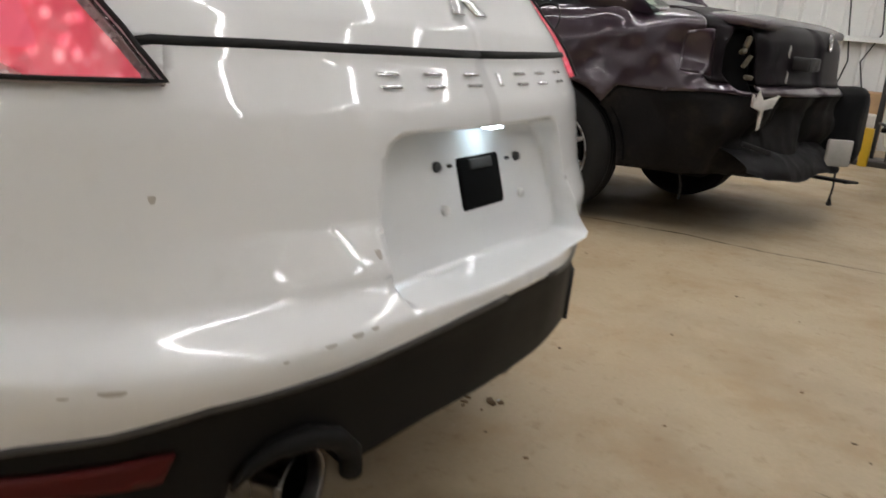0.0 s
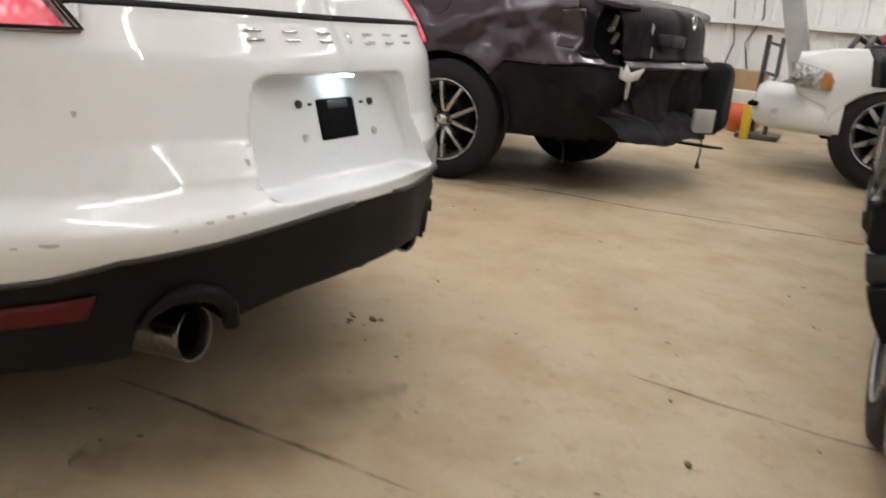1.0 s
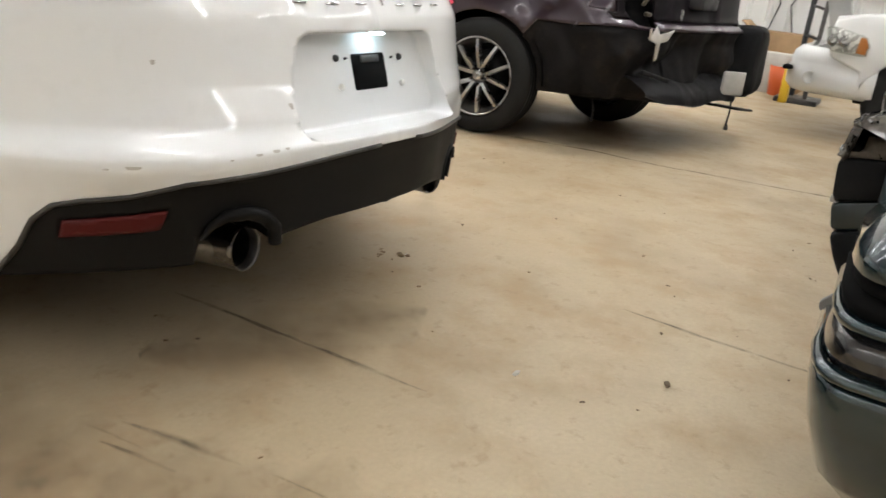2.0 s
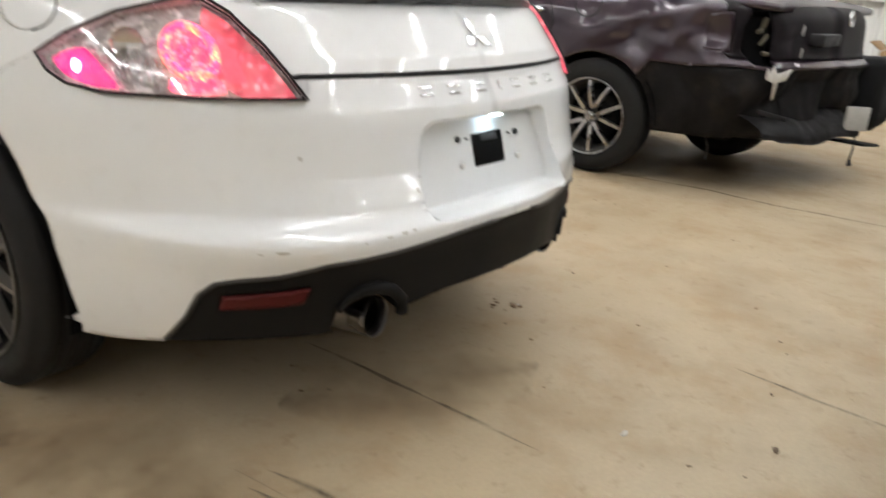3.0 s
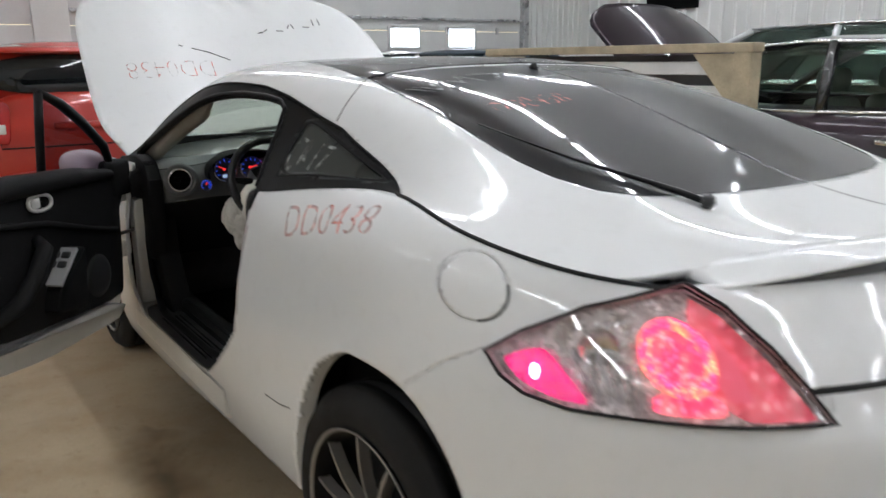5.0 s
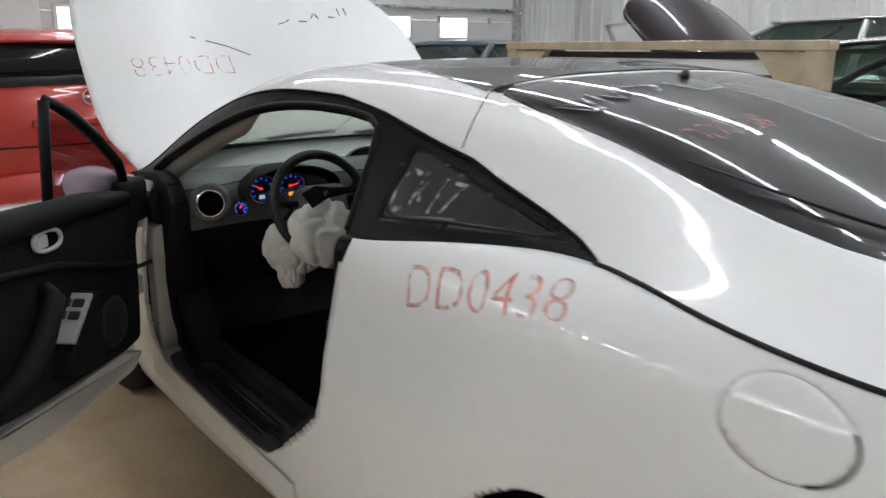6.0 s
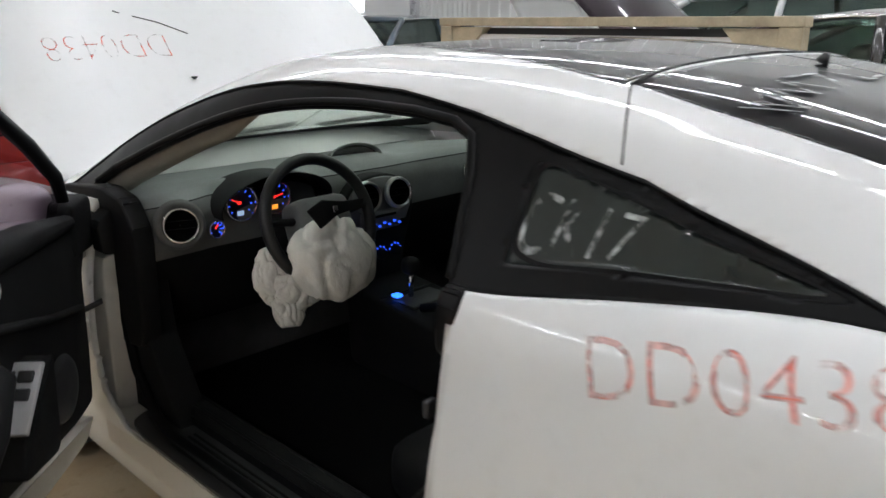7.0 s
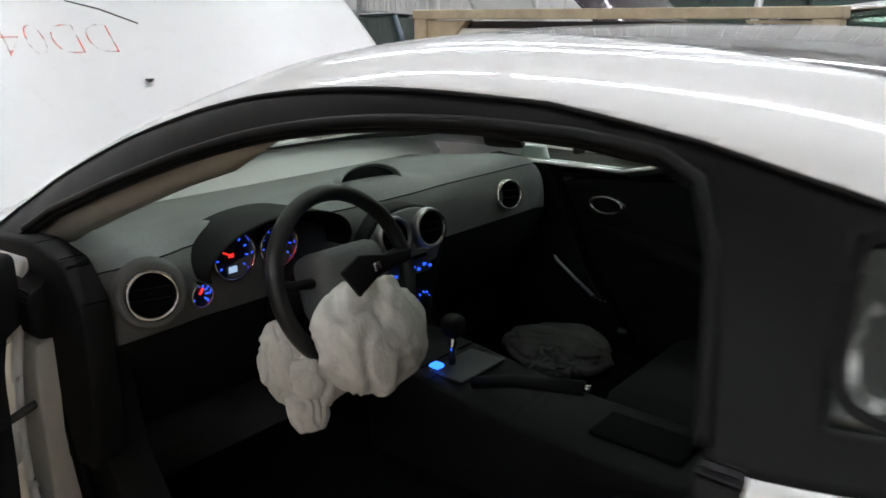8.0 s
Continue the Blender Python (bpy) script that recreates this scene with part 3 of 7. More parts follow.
def patch(surface, poly, push, out, side=-1, step=.012):
    """A filled patch of a surface under an outline."""
    g = np.array(poly)
    u0, v0, u1, v1 = *g.min(0), *g.max(0)
    mk = panels(surface, np.arange(u0 - step, u1 + 2 * step, step), np.arange(v0 - step, v1 + 2 * step, step), {"a": poly}, out=out)
    return mk("a", push, 0, (side,))


for sd in (-1, 1):
    lamp = part("tail_lamp", flank_make("lamp", -.012, .004, (sd,)), lamp_silver, coupe, "lit red and clear tail lamp")
    part("lens", flank_make("lamp", .014, .003, (sd,)), lamp_clear, lamp, "clear lamp lens").visible_shadow = False
    rim = on(flank, dense(LAMP, .02), .013, -1)
    deep = on(flank, dense(LAMP, .02), -.013, -1)
    n_rim = len(rim)
    part("lamp_wall", quick([(-sd * p[0], p[1], p[2]) for p in list(rim) + list(deep)], [(i, (i + 1) % n_rim, n_rim + (i + 1) % n_rim, n_rim + i) for i in range(n_rim)]), lamp_dark if sd < 0 else lamp_rose, lamp)
    part("gasket", tube([((-sd) * p[0], p[1], p[2]) for p in rim], .0030, 8, True), seam_black, lamp, "black lamp edge")
    part("turn_light", patch(flank, rounded([(.748, .872), (.712, .893), (.684, .90), (.658, .868), (.628, .826), (.675, .826), (.722, .842)], .15, 2), -.002, -1, sd, .008), lamp_pink, lamp)
    hs_ = on(flank, [(.700, .862)], .0, -1)[0]
    hb_ = bmesh.new()
    bmesh.ops.create_icosphere(hb_, subdivisions=2, radius=.011)
    hb_.transform(Matrix.Translation((-sd * hs_[0], hs_[1], hs_[2])) @ Matrix.Diagonal((.8, .6, 1.3, 1)))
    part("bulb", hb_, lamp_hot, lamp)
    part("inner_lens", patch(flank, rounded([(.474, .992), (.438, .966), (.400, .914), (.376, .866), (.354, .825), (.44, .823), (.478, .85), (.490, .93)], .06, 2), -.006, -1, sd, .01), lamp_rose, lamp)
    part("upper_lens", patch(flank, rounded([(.470, .950), (.456, .945), (.436, .905), (.430, .850), (.462, .850), (.480, .92)], .1, 2), -.003, -1, sd, .008), lamp_glow, lamp)
    big = [(.510 + .050 * math.cos(a), .905 + .058 * math.sin(a)) for a in np.linspace(0, 2 * math.pi, 24, endpoint=False)]
    part("brake_light", patch(flank, big, -.005, -1, sd, .008), lamp_red, lamp)
    part("lower_light", patch(flank, rounded([(.548, .858), (.470, .858), (.462, .828), (.556, .826)], .15, 2), -.004, -1, sd, .008), lamp_red, lamp)
    ringp = on(flank, inset(big, .80), -.003, -1)
    part("light_ring", tube([((-sd) * p[0], p[1], p[2]) for p in ringp], .0105, 8, True), lamp_core, lamp)
    for k in range(12):
        rb = on(flank, dense([(.566 + k * .0062, .83 + k * .0012), (.560 + k * .0085, .89 + k * .0018)], .02, False), -.007, -1)
        part("rib", tube([((-sd) * p[0], p[1], p[2]) for p in rb], .0019, 6), chrome if k % 2 else satin, lamp)
    bw = on(flank, [(.61, .915)], -.006, -1)[0]
    part("bulb_cup", moved(lathe([(.002, .001), (.0, .010), (-.004, .024), (-.010, .032)], 24, "y"), pose(-sd * bw[0], bw[1], bw[2], 0, 0, sd * 40)), chrome, lamp)

# ---- plate recess in the bumper ----
RY = .158
right = [tuple(p) for p in on(flank, [(max(p[0], 0), p[1]) for p in dense(RECESS[:-1], .02, False)] + [(0, .763)], 0, -1)]
loop = right + [(-p[0], p[1], p[2]) for p in right[::-1][1:-1]]
cz = .668
rings = []
for k, (sx, up, dn, deep) in enumerate(((1, 1, 1, 0), (.996, .99, .996, .04), (.985, .97, .985, .18), (.975, .945, .972, .55), (.965, .92, .96, .86), (.952, .90, .945, .98), (.93, .87, .90, 1.0), (.6, .55, .6, 1.0), (.2, .2, .2, 1.0))):
    rings.append([(p[0] * sx, p[1] + deep * (RY - .3 * (.70 - cz - (p[2] - cz) * (up if p[2] > cz else dn)) - p[1]), cz + (p[2] - cz) * (up if p[2] > cz else dn)) for p in loop])
bm = bmesh.new()
vr = [[bm.verts.new(p) for p in r] for r in rings]
n = len(loop)
for p, q in zip(vr, vr[1:]):
    for i in range(n):
        bm.faces.new((p[i], p[(i + 1) % n], q[(i + 1) % n], q[i]))
bm.faces.new(vr[-1])
bmesh.ops.recalc_face_normals(bm, faces=bm.faces)
part("plate_recess", bm, white_paint, bumper, "white recess for a missing plate")
SLOPE = pose(0, RY, .70, -16.7, 0, 0)      # the recess's back leans
# the opening is a black box, its inner shade given as colour
part("release_opening", box(-.034, -.004, -.078, .102, .02, .009, .008, m=SLOPE), void_shade, bumper, "square dark opening")
part("release_handle", box(.0, -.007, -.014, .070, -.003, .003, .003, m=SLOPE), black_plastic, bumper)
for x, z, mt in ((-.090, .0, black_plastic), (.163, -.006, black_plastic), (-.086, -.066, jamb_white), (.160, -.070, jamb_white), (-.056, -.002, black_plastic), (.128, -.006, black_plastic)):
    r = .0085 if abs(x - .035) > .105 else .003
    part("plate_bolt", moved(lathe([(-.007, .0005), (-.007, r * .8), (-.003, r), (.002, r)], 12, "y"), SLOPE @ Matrix.Translation((x, 0, z))), mt, bumper)
part("plate_lamp", box(.012, RY - .030, .7535, .056, RY - .014, .7575, .0018), glowing("plate_lamp_light", (.72, .92, 1.0), 18.0), bumper, "lit white plate lamp")

# ---- lettering as plain chrome bars, badge ----
us = np.linspace(0, .4, 400)
row = flank(us, np.full(400, .828))
for i in range(7):
    x = (-.232, -.139, -.040, .042, .121, .213, .316)[i]
    j = int(np.argmin(np.abs(-row[:, 0] - abs(x))))
    nrm = on(flank, [(us[j], .828)], 1, -1)[0] - row[j]
    turn = math.degrees(math.atan2(nrm[0], -nrm[1])) * (1 if x < 0 else -1)
    w = .020 if i != 3 else .005
    at = pose(x, float(row[j][1]), .828, -28, 0, turn)
    for z in ((-.009, .009) if i != 3 else (0,)):
        h = .0026 if i != 3 else .0115
        part("letter_bar", box(-w, -.005, z - h, w, .002, z + h, .0015, m=at), chrome, bumper, "chrome letter-sized bar")
badge = bmesh.new()
for cx, cz, ang in ((0, .028, 0), (-.026, -.016, 60), (.026, -.016, -60)):
    d = prism([(0, .028), (.017, 0), (0, -.028), (-.017, 0)], "y", -.004, .004, .0015)
    d.transform(pose(cx, 0, cz, 0, ang, 0))
    add(badge, d)
badge.transform(pose(.012, float(rear_y(.942)) - .003, .942, -42, 0, 0))
part("badge", badge, chrome, coupe, "chrome three-part badge")

# ---- spoiler: a raised lip that overhangs the lid, its back face turned under ----
SPAN = .575
deck_s = np.linspace(0, 1, 200)
deck_x = -cabin(np.full(200, .345), deck_s)[:, 0]
sp = []
for t in np.linspace(-1, 1, 81):
    a = abs(t)
    e = a ** 2.6
    k = max(0, 1 - a ** 9)
    d = cabin(.345, float(np.interp(a * SPAN, deck_x, deck_s)))
    x, y, z = t * SPAN, .246 + .160 * e, 1.049 - .048 * e
    deck = Vector((x, float(d[1]), float(d[2])))
    sp.append([deck + Vector((0, .012, -.001)), deck.lerp(Vector((x, y, z)), .5) + Vector((0, 0, .004 * k)), Vector((x, y + .008, z + .001)), Vector((x, y, z - .002)), Vector((x, y - .001, z - .005)),
               Vector((x, y + .010, z - .007 - .003 * k)), Vector((x, y + .018, z - .008 - .004 * k)), Vector((x, y + .03, z - .010 - .004 * k)), Vector((x, y + .09, z - .03)), deck + Vector((0, .012, -.02))])
bm = bmesh.new()
vs = [[bm.verts.new(p) for p in r] for r in sp]
for p, q in zip(vs, vs[1:]):
    for j in range(10):
        bm.faces.new((p[j], p[(j + 1) % 10], q[(j + 1) % 10], q[j]))
bm.faces.new(vs[0])
bm.faces.new(vs[-1][::-1])
bmesh.ops.recalc_face_normals(bm, faces=bm.faces)
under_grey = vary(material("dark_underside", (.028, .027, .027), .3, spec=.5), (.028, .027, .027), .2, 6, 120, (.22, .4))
spoiler = part("spoiler", bm, white_paint, coupe, "white spoiler lip along the hatch")
n_s = len(sp)
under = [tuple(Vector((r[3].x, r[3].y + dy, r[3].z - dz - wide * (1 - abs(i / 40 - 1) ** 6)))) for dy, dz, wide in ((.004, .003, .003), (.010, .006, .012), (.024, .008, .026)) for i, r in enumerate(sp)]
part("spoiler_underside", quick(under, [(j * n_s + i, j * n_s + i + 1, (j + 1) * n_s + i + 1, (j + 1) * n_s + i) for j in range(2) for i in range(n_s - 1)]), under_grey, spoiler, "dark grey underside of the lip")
for sd in (-1, 1):
    part("end_gap", tube([(sd * .600, .452, .999), (sd * .585, .425, .990), (sd * .560, .392, .980), (sd * .52, .372, .986)], [.002, .007, .009, .004], 8), seam_black, spoiler)
# front bumper and the open engine bay
nose_rows = []
for z, out_, wid in ((.19, .02, .74), (.24, .09, .79), (.36, .14, .81), (.50, .16, .815), (.60, .13, .81), (.68, .08, .80), (.74, .0, .79)):
    nose_rows.append([(wid * math.copysign(abs(math.sin(a)) ** .8, math.sin(a)), 4.26 + (out_ + .06) * max(0, math.cos(a)) ** .6, z) for a in np.linspace(-math.pi / 2, math.pi / 2, 33)])
bm = bmesh.new()
vs = [[bm.verts.new(p) for p in r] for r in nose_rows]
for p, q in zip(vs, vs[1:]):
    for j in range(32):
        bm.faces.new((p[j], p[j + 1], q[j + 1], q[j]))
bmesh.ops.recalc_face_normals(bm, faces=bm.faces)
bmesh.ops.solidify(bm, geom=list(bm.faces), thickness=.01)
part("front_bumper", bm, white_paint, coupe, "white front bumper")
# plain black box for the bay's shaded depth
part("engine_bay", box(-.74, 3.14, .30, .74, 4.24, .58, .03), void_shade, coupe)
part("engine_cover", box(-.32, 3.40, .58, .30, 3.95, .80, .06, 3), black_plastic, coupe)

# ---- exhaust tips and reflectors ----
valance_sheen = vary(material("smooth_grey_plastic", (.045, .043, .041), .38, spec=.45), (.045, .043, .041), .25, 6, 120, (.3, .5))
for sd in (-1, 1):
    at = pose(sd * .405, .115 if sd < 0 else .165, .335, -4, 0, sd * -6)
    tip = part("exhaust_tip", moved(lathe([(.25, .047), (.012, .047), (.004, .048), (.0, .0465), (.004, .044), (.03, .0435)], 36, "y"), at), sooty_chrome, coupe)
    part("pipe_bore", moved(lathe([(.025, .0432), (.2, .0425), (.2, .001)], 32, "y"), at), void_shade, tip)
    arch_line = dense([(.209, .350)] + ARCHED[1:-1], .012, False)
    sur = tube([tuple(p) for p in on(flank, arch_line, .006 if sd < 0 else -.006, -1)], [.004 + (.011 if sd < 0 else .003) * min(1, (len(arch_line) - 1 - i) / 8) for i in range(len(arch_line))], 12)
    lip_rows = [on(flank, [(.275 + (u - .275) * g, .345 + (z - .345) * g) for u, z in arch_line], push, -1) for g, push in ((1.0, .004), (.95, -.02), (.90, -.07))]
    n_l = len(arch_line)
    add(sur, quick([tuple(p) for r in lip_rows for p in r], [(j * n_l + i, j * n_l + i + 1, (j + 1) * n_l + i + 1, (j + 1) * n_l + i) for j in range(2) for i in range(n_l - 1)]))
    if sd > 0:
        for v in sur.verts:
            v.co.x *= -1
        bmesh.ops.reverse_faces(sur, faces=sur.faces)
        ease_lip(sur)
    part("exhaust_surround", sur, grey_plastic, bumper)
    rim_line = tube([tuple(p) for p in on(flank, dense(DIFF[1:13], .02, False), -.001, -1)], .0055, 8)
    if sd > 0:
        for v in rim_line.verts:
            v.co.x *= -1
        bmesh.ops.reverse_faces(rim_line, faces=rim_line.faces)
    part("valance_rim", ease_lip(rim_line), valance_sheen, bumper, "smooth grey rim of the valance")
    part("reflector", ease_lip(flank_make("refl", .001, .008, (sd,))), material("red_reflector", (.075, .006, .006), .45, spec=.25), bumper, "red rear reflector")

# ---- wheels ----
def wheel(name, r=.335, w=.225, rim=.243, spokes=5, metal=None, dark=None, parent=None, fat=.95):
    """A wheel about the x axis, its face towards -x."""
    root = new(name)
    if parent is not None:
        root.parent = parent
    h = w / 2
    prof = [(-h + .012, rim - .004), (-h + .002, rim + .018), (-h, rim + .045), (-h + .008, r - .025), (-h + .03, r - .006)]
    for k in range(4):
        a = -h + .036 + k * (w - .072) / 4
        b = a + (w - .072) / 4
        prof += [(a, r), (b - .010, r), (b - .009, r - .008), (b - .001, r - .008)]
    prof += [(h - .03, r - .006), (h - .008, r - .025), (h, rim + .045), (h - .012, rim - .004)]
    part("tyre", lathe(prof, 64, "x"), rubber, root)
    part("rim", lathe([(-h + .006, rim - .001), (-h - .001, rim + .004), (-h - .001, rim - .002), (-h + .005, rim - .006)], 64, "x"), metal or wheel_grey, root)
    part("rim_well", lathe([(-h + .0052, rim - .006), (-h + .03, rim - .020), (h * .5, rim - .04), (h, rim - .02)], 48, "x"), dark or wheel_dark, root)
    part("barrel", lathe([(h * .3, .02), (h * .3, rim - .04)], 32, "x"), void_shade, root)
    disc = lathe([(h * .05, .05), (h * .05, rim * .66), (h * .2, rim * .66)], 40, "x")
    part("brake_disc", disc, wheel_dark, root)
    for k in range(spokes):
        for d in (-1, 1):
            sp_ = bmesh.new()
            ang = 2 * math.pi * k / spokes
            rows = []
            for t in np.linspace(0, 1, 7):
                rr = .045 + t * (rim - .058)
                off = d * (.008 + .062 * t)
                wd = (.0085 - .002 * t) * fat
                x = -h + .016 - .010 * math.sin(math.pi * t) + .012 * (1 - t)
                rows.append([(x, off - wd, rr), (x, off + wd, rr), (x + .028, off + wd * 1.3, rr), (x + .028, off - wd * 1.3, rr)])
            vv = [[sp_.verts.new(p) for p in q] for q in rows]
            for p, q in zip(vv, vv[1:]):
                for j in range(4):
                    sp_.faces.new((p[j], p[(j + 1) % 4], q[(j + 1) % 4], q[j]))
            sp_.transform(Matrix.Rotation(ang, 4, "X"))
            bmesh.ops.recalc_face_normals(sp_, faces=sp_.faces)
            part("spoke", sp_, metal or wheel_grey, root, smooth=False)
    part("hub_cap", lathe([(-h + .014, .0005), (-h + .010, .016), (-h + .014, .026), (-h + .03, .036), (-h + .06, .045)], 32, "x"), metal or wheel_grey, root)
    for k in range(5):
        a = 2 * math.pi * (k + .5) / 5
        nut = lathe([(-h + .02, .0005), (-h + .02, .008), (-h + .04, .009)], 6, "x")
        nut.transform(Matrix.Translation((0, .05 * math.cos(a), .05 * math.sin(a))))
        part("wheel_nut", nut, dark or wheel_dark, root)
    return root


for y in (AXLE, AXLE + 2.575):
    for sd in (-1, 1):
        w_ = wheel("wheel", parent=coupe, fat=.72)
        w_.matrix_basis = pose(sd * .795, y, .333, 8 if sd < 0 else 20, 0, (2.5 if y < 2 else 0) if sd < 0 else 180)
        # wells are black inside, so their shade is painted
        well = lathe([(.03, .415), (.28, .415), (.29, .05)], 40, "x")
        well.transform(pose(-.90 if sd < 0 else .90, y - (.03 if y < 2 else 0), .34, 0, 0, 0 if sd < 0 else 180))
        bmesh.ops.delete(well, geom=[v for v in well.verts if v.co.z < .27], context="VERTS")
        part("wheel_well", well, void_shade, coupe)
# black slab: the shade beneath the coupe is in its colour
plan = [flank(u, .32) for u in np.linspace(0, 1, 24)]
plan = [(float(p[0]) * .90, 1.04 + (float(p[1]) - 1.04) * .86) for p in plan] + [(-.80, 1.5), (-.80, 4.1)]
part("underbody", prism(plan + [(-x, y) for x, y in plan[::-1][:-1]], "z", .325, .36), void_shade, coupe)


# ---- writing ----
def letters(text, size=1.0, thin=-.02):
    """Flat triangles of the built-in font, one unit high, left edge at 0."""
    cu = bpy.data.curves.new("writing", "FONT")
    cu.body, cu.size, cu.offset, cu.resolution_u = text, 1.4, thin, 4
    ob = bpy.data.objects.new("writing", cu)
    scene.collection.objects.link(ob)
    dg = bpy.context.evaluated_depsgraph_get()
    me = bpy.data.meshes.new_from_object(ob.evaluated_get(dg))
    bm = bmesh.new()
    bm.from_mesh(me)
    bpy.data.objects.remove(ob)
    bpy.data.curves.remove(cu)
    bpy.data.meshes.remove(me)
    bmesh.ops.subdivide_edges(bm, edges=[e for e in bm.edges if e.calc_length() > .12], cuts=2)
    bmesh.ops.triangulate(bm, faces=bm.faces)
    return bm


def worn(name, base, keep=.5, scale=40.0, rough=.7):
    """Chalk or marker that has partly rubbed off."""
    m = material(name, base, rough)
    n, l, b = nodes(m)
    t = tex(m, scale, 6, stretch=(1, 1, 1))
    r = ramp(m, t, [(keep - .12, 0.0), (keep + .12, 1.0)])
    l.new(r.outputs["Color"], b.inputs["Alpha"])
    return m


red_marker = worn("red_marker", (.80, .17, .12), .52, 24)
red_smear = worn("smeared_red_marker", (.85, .55, .52), .50, 22)
red_faint = worn("faint_red_marker", (.55, .16, .14), .50)
chalk = worn("white_chalk", (.46, .48, .48), .55, 38)
chalk_thin = worn("thin_white_chalk", (.6, .61, .62), .50, 30)


def write_on(name, text, mat, surface, out, place, parent, thin=-.035, push=.0012, label=""):
    """Writing laid on a surface; place(x, y) gives the surface's (u, v) for the text's own x, y."""
    bm = letters(text, 1, thin)
    lo = [min(v.co[k] for v in bm.verts) for k in (0, 1)]
    hi = [max(v.co[k] for v in bm.verts) for k in (0, 1)]
    uv = [place((v.co.x - lo[0]) / (hi[0] - lo[0]), (v.co.y - lo[1]) / (hi[1] - lo[1])) for v in bm.verts]
    for v, p in zip(bm.verts, on(surface, uv, push, out)):
        v.co = Vector(p)
    return part(name, bm, mat, parent, label)


# across each text x and y run from 0 to 1
write_on("writing", "DD0438", red_marker, flank, -1, lambda x, y: (1.405 - x * .37 + y * .03, .94 + y * (.070 - .022 * x) + x * .080 - .01 * x * x), coupe, -.052, label="red marker writing")
write_on("smear", "DD0438", red_smear, flank, -1, lambda x, y: (1.407 - x * .374 + y * .03, .939 + y * (.072 - .022 * x) + x * .080 - .01 * x * x), coupe, -.012, push=.0007, label="smeared pink trace of the writing")
write_on("writing", "CK17", chalk, cabin, 1, lambda x, y: (1.642 - x * .185, .938 - y * (.106 - .032 * x)), coupe, -.002, push=-.0045, label="white chalk writing")
write_on("writing", "DD0438", red_faint, cabin, 1, lambda x, y: (1.13 + y * .07 + x * .02, .48 - x * .29), coupe, -.03, push=.001, label="faint red writing")
# strokes of white chalk that cannot be read, as bars
for q0, s0, q1, s1 in ((1.44, 0.56, 1.36, 0.52), (1.43, 0.53, 1.36, 0.49), (1.36, 0.49, 1.44, 0.46), (1.37, 0.44, 1.45, 0.42), (1.45, 0.42, 1.38, 0.37), (1.38, 0.37, 1.46, 0.34), (1.46, 0.34, 1.38, 0.3), (1.46, 0.3, 1.45, 0.2), (1.38, 0.25, 1.45, 0.2), (1.46, 0.15, 1.38, 0.11), (1.38, 0.11, 1.39, 0.04)):
    pts = on(cabin, dense([(q0, s0), (q1, s1)], .02, False), .0008)
    part("chalk_bar", tube([tuple(p) for p in pts], .008, 6, flat=.03), chalk_thin, coupe)

# ---- scuffs and dents ----
scuff = material("grey_scuff", (.48, .46, .43), .7)
for u, z, a, b in ((.437, .533, .010, .004), (.36, .705, .003, .006), (.168, .622, .003, .008), (.255, .545, .006, .003), (.225, .548, .006, .004), (.205, .55, .004, .003), (.47, .53, .004, .002), (.30, .54, .003, .002)):
    poly = [(u + a * math.cos(t) * (1 + .3 * math.sin(3 * t)), z + b * math.sin(t) * (1 + .3 * math.cos(2 * t))) for t in np.linspace(0, 6.28, 10, endpoint=False)]
    part("scuff_mark", quick([tuple(p) for p in on(flank, poly, .0006, -1)], [tuple(range(10))]), scuff, bumper)

# ---- right door, closed ----
door_skin = flank_make("door", 0, .02, (1,))
for v in door_skin.verts:                 # the belt falls towards the front
    v.co.z -= max(0, v.co.z - .80) * .5 * min(1, max(0, (v.co.y - 2.0) / .6))
door_r = part("passenger_door", door_skin, white_paint, coupe, "closed white passenger door")
door_pane = cabin_make("hole", -.006, .004, (1,))
for v in door_pane.verts:
    v.co.z -= .08 * min(1, max(0, (1.03 - v.co.z) / .03))
part("passenger_window", door_pane, clear, door_r)
soft_black = vary(material("soft_black_trim", (.013, .013, .0135), .65, spec=.12), (.013, .013, .0135), .25, 5, 120, (.55, .75), .25, 300)
# the dash pad's grey, darkened for the shade lower down
dash_low = vary(material("shaded_dash_grey", (.13, .134, .132), .6, spec=.4), (.13, .134, .132), .2, 5, 120, (.5, .68), .35, 400)
dash_grey = vary(material("grey_dash_pad", (.22, .232, .235), .6), (.22, .232, .235), .2, 5, 120, (.5, .68), .35, 400)
carpet = vary(material("black_carpet", (.075, .071, .068), .95), (.075, .071, .068), .3, 8, 200, None, .5, 400)
beige = vary(material("beige_pillar_trim", (.36, .33, .28), .8), (.36, .33, .28), .1, 8, 120, None, .2, 400)
part("inner_panel", prism(rounded([(1.78, .36), (2.88, .36), (2.92, .895), (1.74, .955)], .12, 2), "x", .79, .83, .006), soft_black, door_r, "black inner door panel")
rr = lathe([(.782, .03), (.776, .034), (.782, .042), (.80, .046)], 28, "x")
rr.transform(Matrix.Translation((0, 2.68, .815)) @ Matrix.Diagonal((1, 1.55, .75, 1)) @ Matrix.Translation((0, 0, 0)))
part("door_handle", rr, chrome, door_r)
part("arm_rest", tube([(.775, 1.95, .62), (.755, 2.2, .66), (.76, 2.45, .70), (.785, 2.72, .73)], [.035, .045, .04, .02], 10), soft_black, door_r)
part("pull_strap", tube([(.735, 2.835, .645), (.712, 2.805, .626), (.710, 2.73, .575), (.712, 2.66, .528), (.735, 2.635, .51)], .006, 8), satin, door_r)

